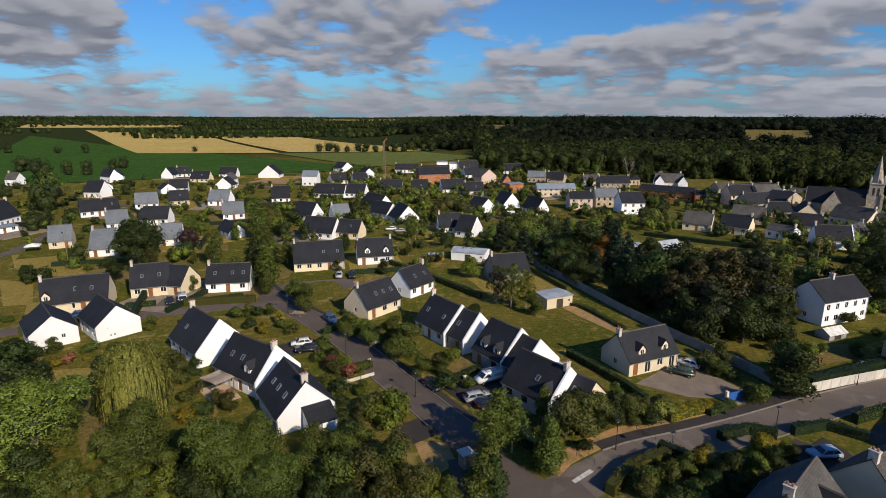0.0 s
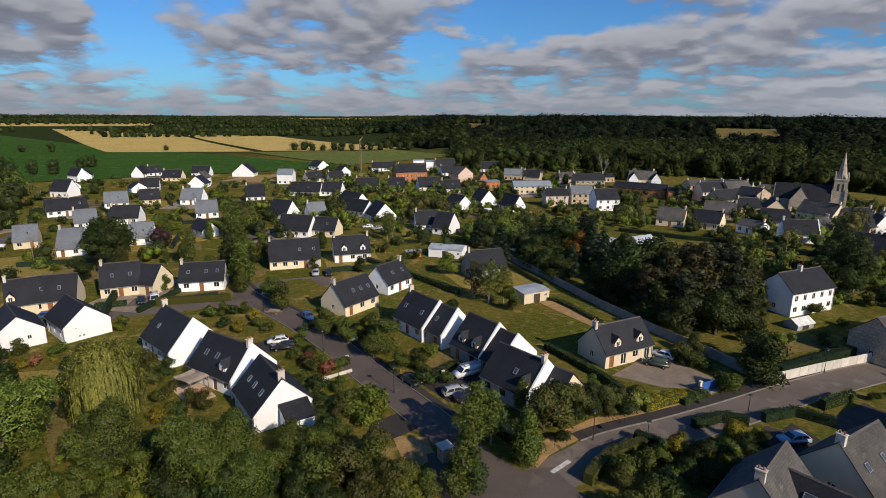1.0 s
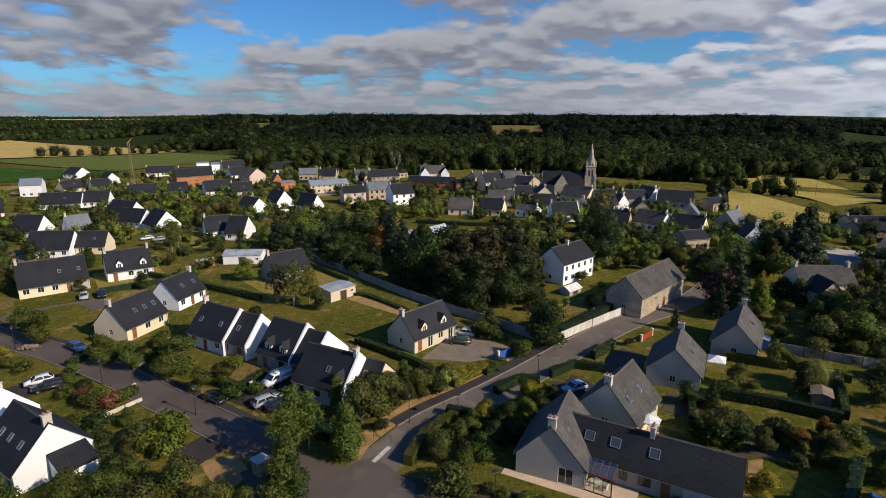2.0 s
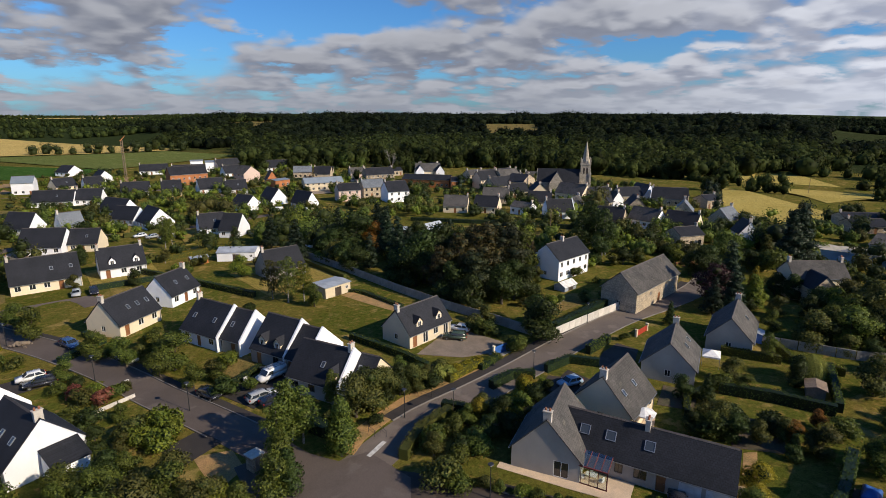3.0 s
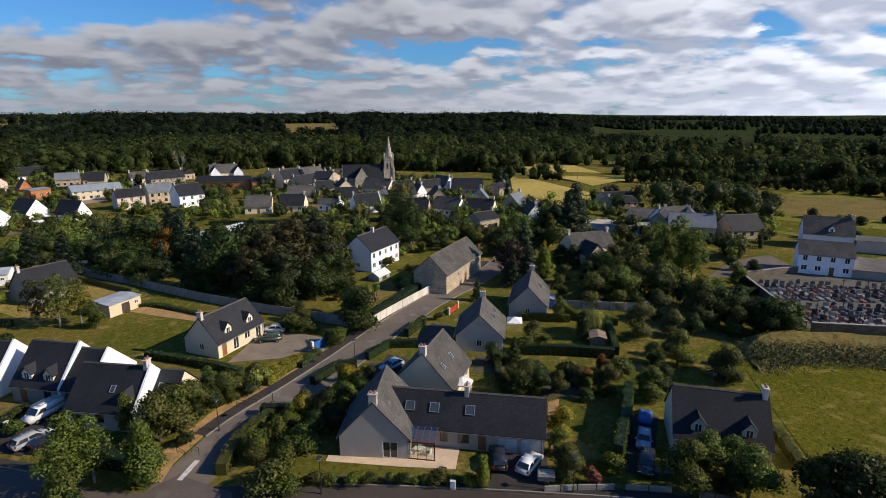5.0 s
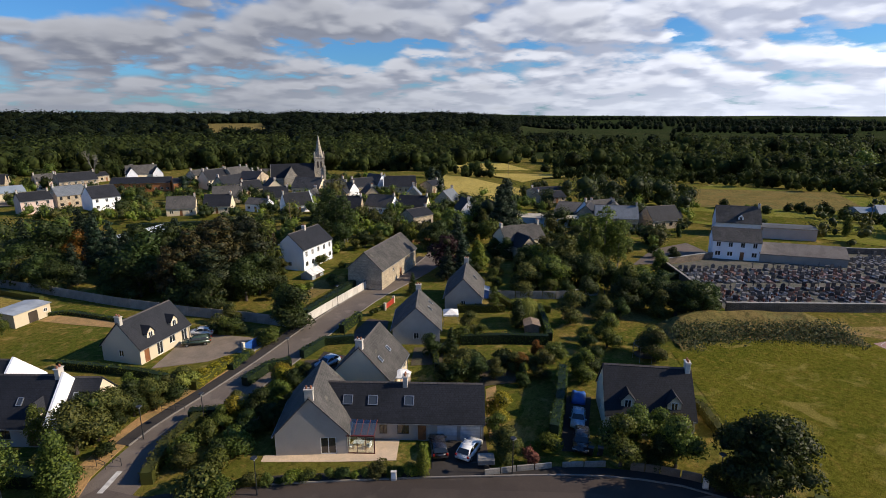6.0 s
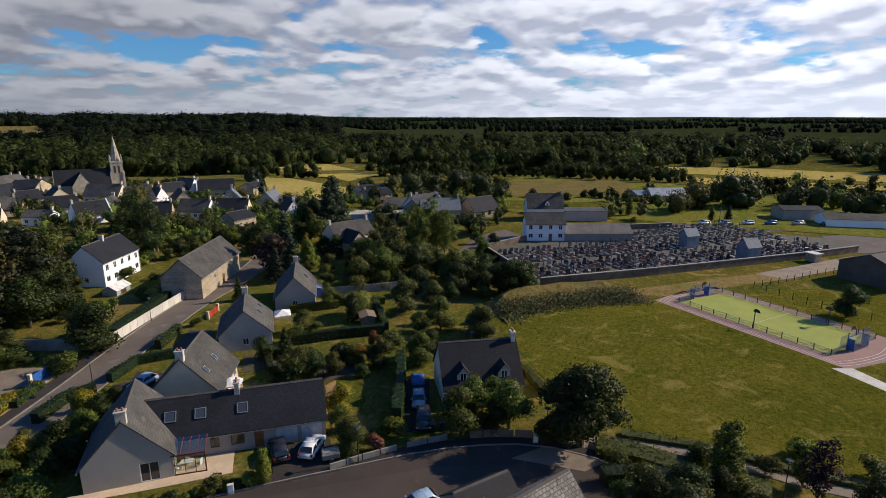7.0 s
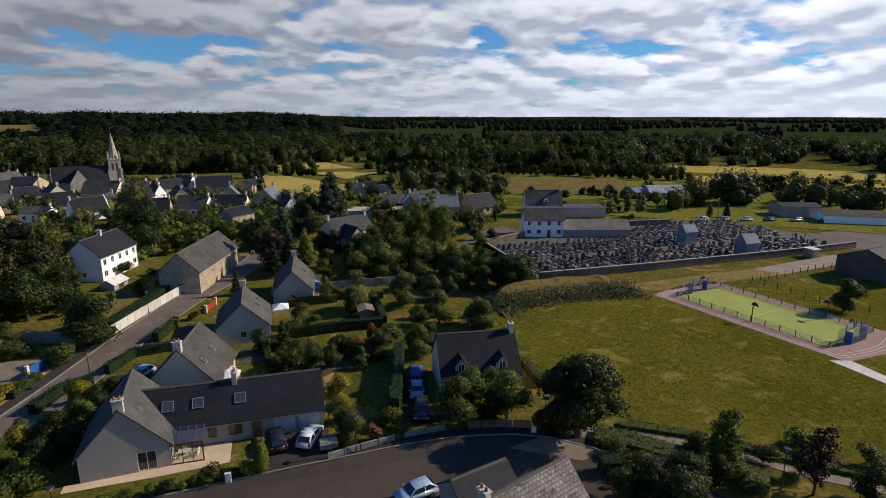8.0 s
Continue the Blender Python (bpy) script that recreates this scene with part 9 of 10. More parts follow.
def conservatory():
    """The glazed lean-to in the corner of the bungalow."""
    base = thing("conservatory", "dark red framed glass conservatory with white furniture inside", "conservatory", pose(35.75, 46.45, 0.07, 0, 0, -49))
    w, d, h0, h1 = 3.9, 2.5, 2.15, 2.75
    for x in (-w / 2, w / 2):
        part("corner_post", boxes((x - 0.06, x + 0.06, -d - 0.06, -d + 0.06, 0, h0)), trim_red, base)
    part("front_beam", boxes((-w / 2 - 0.06, w / 2 + 0.06, -d - 0.07, -d + 0.07, h0, h0 + 0.14)), trim_red, base)
    part("sill_beam", boxes((-w / 2, w / 2, -d - 0.05, -d + 0.05, 0, 0.1)), trim_red, base)
    for k in range(6):
        x = -w / 2 + w * k / 5
        bm = bmesh.new()
        tube(bm, (x, -d, h0 + 0.1), (x, 0, h1), 0.045, 0.045, 4)
        part("rafter", bm, trim_red, base)
    for k in range(1, 4):
        x = -w / 2 + w * k / 4
        part("mullion", boxes((x - 0.03, x + 0.03, -d - 0.03, -d + 0.03, 0.1, h0)), trim_red, base)
    clear = bpy.data.materials.new("clear_glass")
    clear.use_nodes = True
    t = clear.node_tree
    t.nodes.clear()
    mix = node(t, "ShaderNodeMixShader", {0: 0.16, 1: node(t, "ShaderNodeBsdfTransparent", {0: (0.85, 0.9, 0.9, 1)}).outputs[0], 2: node(t, "ShaderNodeBsdfGlossy", {"Color": (0.9, 0.9, 0.9, 1), "Roughness": 0.05}).outputs[0]})
    node(t, "ShaderNodeOutputMaterial", {0: mix.outputs[0]})
    for k in range(5):
        x0, x1 = -w / 2 + w * k / 5 + 0.05, -w / 2 + w * (k + 1) / 5 - 0.05
        bm = bmesh.new()
        slope = Matrix(((1, 0, 0, 0), (0, d, 0, -d), (0, h1 - h0 - 0.1, 1, h0 + 0.1), (0, 0, 0, 1)))
        box(bm, x0, x1, 0.0, 1.0, 0.0, 0.02, m=slope)
        part("roof_pane", bm, clear, base)
    for k in range(4):
        x0, x1 = -w / 2 + w * k / 4 + 0.04, -w / 2 + w * (k + 1) / 4 - 0.04
        part("front_pane", boxes((x0, x1, -d - 0.01, -d + 0.01, 0.1, h0)), clear, base)
    table = thing("garden_table", "white table inside the conservatory", "table", pose(34.7, 45.6, 0.07, 0, 0, -49))
    part("tabletop", boxes((-0.6, 0.6, -0.4, 0.4, 0.7, 0.74), bevel=0.01), trim_white, table)
    for a in (-0.5, 0.5):
        for b in (-0.3, 0.3):
            part("leg", boxes((a - 0.03, a + 0.03, b - 0.03, b + 0.03, 0, 0.7)), trim_white, table)
    for x, y, a in ((33.9, 46.2, 20), (35.4, 44.7, 200), (35.3, 46.0, 100)):
        seat = thing("armchair", "white wicker armchair inside the conservatory", "chair", pose(x, y, 0.07, 0, 0, a), "conservatory chairs")
        part("seat", boxes((-0.28, 0.28, -0.28, 0.28, 0.2, 0.42), bevel=0.04), trim_white, seat)
        part("backrest", boxes((-0.28, 0.28, 0.2, 0.3, 0.42, 0.9), bevel=0.04), trim_white, seat)


conservatory()


def trampoline(x, y):
    base = thing("trampoline", "round garden trampoline with safety net poles", "trampoline", pose(x, y, 0))
    bm = bmesh.new()
    tube(bm, (0, 0, 0.72), (0, 0, 0.78), 1.6, 1.6, 20)
    part("mat", bm, metal_dark, base)
    for k in range(6):
        a = k * math.tau / 6
        bm = bmesh.new()
        tube(bm, (1.75 * math.cos(a), 1.75 * math.sin(a), 0), (1.75 * math.cos(a), 1.75 * math.sin(a), 2.5), 0.035, 0.035, 6)
        part("net_pole", bm, metal_grey, base)
    bm = bmesh.new()
    for k in range(20):
        a, b = k * math.tau / 20, (k + 1) * math.tau / 20
        tube(bm, (1.75 * math.cos(a), 1.75 * math.sin(a), 2.5), (1.75 * math.cos(b), 1.75 * math.sin(b), 2.5), 0.03, 0.03, 5, False)
    part("top_ring", bm, metal_grey, base)


trampoline(80.0, 31.6)


def satellite_dish(x, y, z, turn):
    base = thing("satellite_dish", "small pale satellite dish on a wall arm", "dish", pose(x, y, z, 0, 0, turn))
    bm = bmesh.new()
    tube(bm, (0, 0, 0), (0, 0.25, 0.0), 0.12, 0.38, 12, False)
    tube(bm, (0, 0, -0.6), (0, 0, 0.0), 0.03, 0.03, 6)
    part("bowl", bm, trim_white, base)


satellite_dish(48.9, 4.4, 0.6, 60)


def rubble(x, y, r, material, label, count=60):
    rng = random.Random(int(x))
    bm = bmesh.new()
    for _ in range(count):
        a, d = rng.uniform(0, math.tau), r * rng.uniform(0, 1) ** 0.7
        s = rng.uniform(0.15, 0.5)
        m = Matrix.Translation((x + d * math.cos(a), y + d * math.sin(a), max(0.1, (1 - d / r) * r * 0.35))) @ Euler((rng.uniform(0, 3), rng.uniform(0, 3), rng.uniform(0, 3))).to_matrix().to_4x4() @ Matrix.Diagonal((s, s * rng.uniform(0.5, 1), s * rng.uniform(0.4, 0.8), 1))
        bmesh.ops.create_icosphere(bm, subdivisions=1, radius=1.0, matrix=m)
    tagged(part("rubble_heap", bm, material), label, "rubble", kind="stuff")


rubble(62.5, 101.0, 2.6, gravel, "heap of pale stones and earth in the garden")
rubble(104, 116, 5, soil, "heap of earth and stones beside the barn", 110)
rubble(113.5, 114.5, 3.2, terracotta, "heap of reddish building rubble behind the barn", 70)
rubble(-27.5, 113.2, 1.6, gravel, "stone rockery in the front garden", 30)
rubble(-40, 112, 2.0, gravel, "stone rockery beside the lane", 40)
rubble(29.0, 60.2, 1.2, gravel, "rockery stones under the shrubs", 24)


def tarpaulin(x, y, turn, L, W, h):
    """A blue sheet drawn over something low, sagging between its high points."""
    bm = bmesh.new()
    n, rows = 12, []
    for i in range(n + 1):
        row = []
        for k in range(n + 1):
            u, v = i / n * 2 - 1, k / n * 2 - 1
            edge = max(0.0, 1 - max(abs(u), abs(v)) ** 5)
            z = h * edge * (0.8 + 0.2 * math.cos(u * 5) * math.cos(v * 3)) + 0.03 * math.sin(9 * u + 5 * v)
            row.append(bm.verts.new((u * L / 2, v * W / 2, max(z, 0.02))))
        rows.append(row)
    for r, q in zip(rows, rows[1:]):
        for k in range(n):
            bm.faces.new((r[k], q[k], q[k + 1], r[k + 1]))
    ob = tagged(part("tarpaulin", bm, blue_paint, smooth=True, at=pose(x, y, 0.06, 0, 0, turn)), "crumpled blue tarpaulin over a parked load", "tarpaulin")
    solid_sheet = ob.modifiers.new("thickness", "SOLIDIFY")
    solid_sheet.thickness = 0.01


tarpaulin(62.0, 32.9, 28, 3.4, 1.9, 0.7)


# ---- the sports court ----
def court():
    origin, turn = (112.1, 1.8), 233.5
    m = pose(*origin, 0, 0, 0, turn)
    L, W = 27.5, 13.0
    # along +x from the far end, +y to the side away from the path
    base = thing("sports_court", "fenced multi-sport court with yellow-green turf", "sports court", m)
    part("turf", boxes((0, L, 0, W, -0.1, 0.06)), turf, base, "yellow-green artificial turf")
    for r in ((L / 2 - 0.04, L / 2 + 0.04, 0.1, W - 0.1), (0.1, L - 0.1, 0.1, 0.16), (0.1, L - 0.1, W - 0.16, W - 0.1)):
        part("court_line", boxes((*r, 0.06, 0.066)), white_paint, base)
    # low fence: posts and mesh panels
    mesh_post = bmesh.new()
    box(mesh_post, -0.05, 0.05, -0.05, 0.05, 0, 1.15)
    post_mesh = bpy.data.meshes.new("fence_post")
    mesh_post.to_mesh(post_mesh)
    mesh_post.free()
    post_mesh.materials.append(metal_dark)

    def grid(w, h, step):
        bm = bmesh.new()
        k = 0.0
        while k <= w + 1e-6:
            box(bm, k - 0.012, k + 0.012, -0.012, 0.012, 0.08, h)
            k += step
        for z in (0.1, h * 0.5, h):
            box(bm, 0, w, -0.018, 0.018, z - 0.02, z + 0.02)
        mesh = bpy.data.meshes.new("mesh_panel")
        bm.to_mesh(mesh)
        bm.free()
        mesh.materials.append(metal_grey)
        return mesh

    n = 11
    long_panel, short_panel = grid(L / n, 1.0, 0.16), grid(W / 6, 1.0, 0.16)
    for k in range(n + 1):
        for y in (0, W):
            piece("fence_post", post_mesh, base, at=pose(L * k / n, y, 0))
            if k < n:
                piece("mesh_panel", long_panel, base, "galvanised mesh fence panel", at=pose(L * k / n, y, 0))
    for x in (0, L):
        for k in range(6):
            if k in (2, 3):
                continue
            piece("mesh_panel", short_panel, base, at=pose(x, W * k / 6, 0, 0, 0, 90))
    tall = grid(W / 6, 2.6, 0.16)
    for x, s in ((0, -1), (L, 1)):
        # the goal recess at each end with blue frame and taller panels
        goal = part("goal_frame", boxes((x - 0.06, x + 0.06, W / 3 - 0.06, W / 3 + 0.06, 0, 2.9), (x - 0.06, x + 0.06, 2 * W / 3 - 0.06, 2 * W / 3 + 0.06, 0, 2.9), (x - 0.06, x + 0.06, W / 3, 2 * W / 3, 2.05, 2.17)), blue_paint, base, "blue steel goal frame")
        piece("back_panel", tall, goal, at=pose(x + s * 1.0, W / 3, 0, 0, 0, 90))
        piece("back_panel", tall, goal, at=pose(x + s * 1.0, W / 2, 0, 0, 0, 90))
        for k in (1, 4):
            piece("side_panel", tall, goal, at=pose(x, W * k / 6, 0, 0, 0, 90))
        for y in (W / 3, 2 * W / 3):
            part("goal_side", boxes((min(x, x + s), max(x, x + s), y - 0.03, y + 0.03, 0.1, 2.0)), blue_paint, goal)
    hoop_at = [(L * 0.55, 0.0, 1), (L * 0.74, W, -1), (0.0, W / 2, 2), (L, W / 2, 3)]
    for x, y, side in hoop_at:
        hoop = part("hoop_pole", boxes((x - 0.06, x + 0.06, y - 0.06, y + 0.06, 0 if side < 2 else 2.0, 3.0)), metal_dark, base)
        bm = bmesh.new()
        way = {1: (0, 1, 0), -1: (0, -1, 0), 2: (1, 0, 0), 3: (-1, 0, 0)}[side]
        c = Vector((x, y, 3.15)) + Vector(way) * 0.45
        q = Vector(way).to_track_quat("Z", "Y")
        ring = [c + q @ Vector((0.6 * math.cos(k * math.pi / 10 - 0), 0.6 * math.sin(k * math.pi / 10), 0)) for k in range(11)]
        up = Vector((0, 0, 1))
        cross = Vector(way).cross(up)
        ring = [c + cross * 0.62 * math.cos(k * math.pi / 10) + up * (0.62 * math.sin(k * math.pi / 10) - 0.3) for k in range(11)]
        a, b = [[bm.verts.new(p + Vector(way) * d) for p in ring] for d in (-0.03, 0.03)]
        bm.faces.new(a), bm.faces.new(b[::-1])
        for i in range(11):
            bm.faces.new((a[i], a[(i + 1) % 11], b[(i + 1) % 11], b[i]))
        bmesh.ops.recalc_face_normals(bm, faces=bm.faces)
        part("backboard", bm, metal_dark, hoop, "black half-round backboard")
        part("arm", boxes((min(x, c.x) - 0.03, max(x, c.x) + 0.03, min(y, c.y) - 0.03, max(y, c.y) + 0.03, 2.9, 2.98)), metal_dark, hoop)
    # the running track round it
    ring = [(-3.2, -3.0), (L + 4.0, -3.0), (L + 5.5, W * 0.5), (L + 4.0, W + 2.2), (-3.2, W + 2.2), (-4.4, W * 0.5)]
    outer = [tuple((m @ Vector((*p, 0))).xy) for p in ring]
    slab("running_track", outer, 0.055, track_pink, "pinkish worn running track round the court", "track")
    for off in (1.0, 1.6, 2.2):
        path = [tuple((m @ Vector((x, y, 0))).xy) for x, y in ((-1.2 - off, W + 0.6), (-1.6 - off, W / 2), (-0.6 - off, -0.2 - off * 0.7), (2, -0.5 - off), (L - 1, -0.5 - off), (L + 0.8 + off, -0.3 - off * 0.7), (L + 2.2 + off, W / 2), (L + 1.0 + off, W + 0.4))]
        bm = bmesh.new()
        strip(bm, smooth_line(path, 1.2), 0.04, -0.04, 0.0, 0.061)
        tagged(part("lane_line", bm, white_paint), "thin pale lane line on the track", "line", kind="structure")
    corner = [tuple((m @ Vector((x, y, 0))).xy) for x, y in ((L + 2.5, -4.6), (L + 10.0, -5.6), (L + 10.0, -3.4), (L + 4.0, -2.0))]
    slab("pavement", corner, 0.06, pale_concrete, "pale concrete ramp beside the track", "pavement")


court()


def paddock_fence(points, label):
    base = thing("fence", label, "fence")
    bm = bmesh.new()
    box(bm, -0.06, 0.06, -0.06, 0.06, -0.1, 1.5)
    mesh = bpy.data.meshes.new("post")
    bm.to_mesh(mesh)
    bm.free()
    mesh.materials.append(metal_dark)
    for a, b in zip(points, points[1:]):
        L = math.dist(a, b)
        n = max(1, round(L / 2.6))
        for k in range(n):
            piece("post", mesh, base, at=pose(a[0] + (b[0] - a[0]) * k / n, a[1] + (b[1] - a[1]) * k / n, 0))
        for z in (0.4, 0.9, 1.4):
            bm = bmesh.new()
            tube(bm, (*a, z), (*b, z), 0.006, 0.006, 4)
            part("wire", bm, metal_dark, base)


paddock_fence([(128.6, -12.0), (118, -24.8), (115.5, -32)], "dark post and wire fence beside the court")
paddock_fence([(128.6, -12.0), (145, -25.6), (152, -33)], "dark post and wire fence by the cemetery path")
paddock_fence([(96, 60), (103.4, 53), (110, 46)], "thin dark garden wire fence")

# ---- the cemetery ----
slab("cemetery_ground", [(112.6, 29.6), (175.2, -38.4), (193, -40), (189.6, 7.4), (168.8, 37.0), (135.9, 50.9)], 0.05, surface("cemetery_gravel", (0.095, 0.085, 0.07), 0.95, (0.06, 0.062, 0.04), 0.4, 12.0, 0.25, 0.5, 22.0), "brownish gravel ground of the cemetery", "gravel")


# brown stone, its colour made darker for the shade on the wall face
old_wall = surface("shade_darkened_wall_stone", (0.17, 0.13, 0.10), 0.95, (0.11, 0.09, 0.07), 0.5, 4.0, 0.3, 0.5, 6.0, bricks=(0.55, 0.3, 0.03, 0.2))


def low_wall(points, height, thick, label):
    bm = bmesh.new()
    strip(bm, points, thick / 2, -thick / 2, -0.3, height)
    base = tagged(part("wall_cemetery", bm, old_wall), label, "wall", kind="structure")
    bm = bmesh.new()
    strip(bm, points, thick / 2 + 0.06, -thick / 2 - 0.06, height, height + 0.12)
    part("coping", bm, concrete, base)


low_wall([(111.6, 29.2), (129.3, 9.0), (145, -7.8), (162.4, -26.2), (175.6, -39.0)], 1.7, 0.45, "long brown stone cemetery wall with concrete coping")
low_wall([(111.8, 30.2), (135.6, 51.4)], 1.6, 0.45, "short brown stone cemetery wall")
low_wall([(136.5, 51.2), (168.8, 37.4), (189.8, 7.6)], 1.6, 0.45, "back stone wall of the cemetery")

granites = [surface("pale_grey_granite", (0.27, 0.26, 0.25), 0.55, None, 1.5, 12.0, 0.15), surface("dark_polished_granite", (0.05, 0.05, 0.055), 0.3, None, 1.5, 12.0, 0.15), surface("reddish_granite", (0.20, 0.12, 0.10), 0.45, None, 1.5, 12.0, 0.15), surface("mid_grey_granite", (0.11, 0.105, 0.105), 0.5, None, 1.5, 12.0, 0.15)]


def grave_meshes(kind, material):
    bm = boxes((-0.6, 0.6, -1.15, 1.15, 0, 0.22), (-0.5, 0.5, -1.05, 1.05, 0.22, 0.36), bevel=0.02)
    slab_mesh = bpy.data.meshes.new("slab")
    bm.to_mesh(slab_mesh)
    bm.free()
    bm = bmesh.new()
    if kind == 0:
        box(bm, -0.5, 0.5, 0.9, 1.08, 0.3, 1.25, bevel=0.05)
    elif kind == 1:
        box(bm, -0.08, 0.08, 0.92, 1.06, 0.3, 1.75, bevel=0.02)
        box(bm, -0.36, 0.36, 0.93, 1.05, 1.2, 1.36, bevel=0.02)
    else:
        ring = [(-0.48, 0.3), (0.48, 0.3), (0.48, 0.95), (0.25, 1.2), (0, 1.28), (-0.25, 1.2), (-0.48, 0.95)]
        a, b = [[bm.verts.new((x, y, z)) for x, z in ring] for y in (0.9, 1.06)]
        bm.faces.new(a), bm.faces.new(b[::-1])
        for i in range(7):
            bm.faces.new((a[i], a[(i + 1) % 7], b[(i + 1) % 7], b[i]))
        bmesh.ops.recalc_face_normals(bm, faces=bm.faces)
    stone = bpy.data.meshes.new("headstone")
    bm.to_mesh(stone)
    bm.free()
    for q in (slab_mesh, stone):
        q.materials.append(material)
    return slab_mesh, stone


GRAVES = [[grave_meshes(kind, g) for g in granites] for kind in range(3)]
GRAVE_WORDS = ["pale grey granite grave", "dark polished granite grave", "reddish granite grave", "mid grey granite grave"]
pot_bm = bmesh.new()
tube(pot_bm, (0, 0, 0), (0, 0, 0.22), 0.11, 0.15, 8)
bmesh.ops.create_icosphere(pot_bm, subdivisions=1, radius=0.26, matrix=Matrix.Translation((0, 0, 0.36)))
pot_mesh = bpy.data.meshes.new("flower_pot")
pot_bm.to_mesh(pot_mesh)
pot_bm.free()
pot_mesh.materials.append(LEAVES["blossom"])
rnd = random.Random(21)
wall_way, deep_way = Vector((62.6, -67.2)).normalized(), Vector((67.2, 62.6)).normalized()
start = Vector((112.4, 29.6))
made, rest_bm = 0, bmesh.new()
for row in range(13):
    for k in range(54):
        p = start + wall_way * (2.6 + k * 1.62) + deep_way * (2.8 + row * 2.95 + (0.5 if k % 2 else 0))
        # keep to the ground between the walls, leave the paths free
        t = (k * 1.62) / 91
        depth = 2.8 + row * 2.95
        if depth > (30 if t < 0.35 else 30 + (t - 0.35) * 40) or k % 13 == 12 or row in (4, 9) or rnd.random() < 0.07:
            continue
        if any((p - Vector(c)).length < 3.4 for c in ((163.4, 1.8), (154.4, -12.2), (159.4, -26.8))):
            continue
        kind, tone = rnd.choice((0, 0, 1, 2, 2)), rnd.choice((0, 1, 1, 2, 3, 3))
        at = pose(p.x, p.y, 0.05, rnd.uniform(-1, 1), rnd.uniform(-1, 1), math.degrees(math.atan2(deep_way.y, deep_way.x)) - 90 + rnd.uniform(-2, 2)) @ Matrix.Diagonal((rnd.uniform(0.85, 1.1), rnd.uniform(0.9, 1.05), rnd.uniform(0.8, 1.3), 1))
        slab_mesh, stone = GRAVES[kind][tone]
        if made < 290:
            g = thing("grave", GRAVE_WORDS[tone] + (" with a stone cross" if kind == 1 else " with a headstone"), "grave", at, "graves in the cemetery")
            piece("slab", slab_mesh, g)
            piece("headstone", stone, g)
            if rnd.random() < 0.5:
                piece("flower_pot", pot_mesh, g, at=pose(rnd.uniform(-0.3, 0.3), rnd.uniform(-0.6, 0.5), 0.36))
            made += 1
        else:
            for q in (slab_mesh, stone):
                n = len(rest_bm.verts)
                rest_bm.from_mesh(q)
                rest_bm.verts.ensure_lookup_table()
                for v in rest_bm.verts[n:]:
                    v.co = at @ v.co
tagged(part("far_graves", rest_bm, granites[3]), "rows of grey graves at the back of the cemetery", "graves", kind="stuff")


def chapel(x, y, turn, w, d, h):
    base = thing("tomb_chapel", "small blue-grey stone tomb chapel with a pointed roof", "tomb", pose(x, y, 0.05, 0, 0, turn))
    pale = surface("blue_grey_stone", (0.21, 0.24, 0.28), 0.85, None, 0.6, 8.0, 0.15)
    bm = bmesh.new()
    ring = [(-w / 2, 0), (w / 2, 0), (w / 2, h), (0, h + w * 0.55), (-w / 2, h)]
    a, b = [[bm.verts.new((p, s * d / 2, q)) for p, q in ring] for s in (-1, 1)]
    bm.faces.new(a), bm.faces.new(b[::-1])
    for i in range(5):
        bm.faces.new((a[i], a[(i + 1) % 5], b[(i + 1) % 5], b[i]))
    bmesh.ops.recalc_face_normals(bm, faces=bm.faces)
    part("wall", bm, pale, base)
    for s in (-1, 1):
        bm = bmesh.new()
        k = w * 0.55 / (w / 2)
        box(bm, 0, 1, -d / 2 - 0.15, d / 2 + 0.15, 0, 0.12, m=Matrix(((s * (w / 2 + 0.2), 0, 0, 0), (0, 1, 0, 0), (-(w * 0.55 + 0.2 * k), 0, 1, h + w * 0.55), (0, 0, 0, 1))))
        bmesh.ops.recalc_face_normals(bm, faces=bm.faces)
        part("roof_slope", bm, pale, base)
    part("door", boxes((-0.5, 0.5, -d / 2 - 0.05, -d / 2, 0, 2.1)), trim_dark, base)
    cross = bmesh.new()
    box(cross, -0.07, 0.07, -d / 2 - 0.05, -d / 2 + 0.09, h + w * 0.55, h + w * 0.55 + 1.0)
    box(cross, -0.3, 0.3, -d / 2 - 0.04, -d / 2 + 0.08, h + w * 0.55 + 0.55, h + w * 0.55 + 0.69)
    part("cross", cross, pale, base)


chapel(163.4, 1.8, 43, 3.2, 4.0, 3.4)
chapel(154.4, -12.2, 43, 3.6, 4.2, 3.6)
bm = bmesh.new()
shelter = thing("shelter", "small shelter with a white roof at the cemetery gate", "shelter", pose(159.4, -26.8, 0.05, 0, 0, 43))
part("wall", boxes((-1.3, 1.3, -1.0, 1.0, 0, 2.1), bevel=0.02), WALLS["stone"], shelter)
part("roof", boxes((-1.6, 1.6, -1.3, 1.3, 2.1, 2.25), bevel=0.03), fabric_white, shelter)
bm.free()


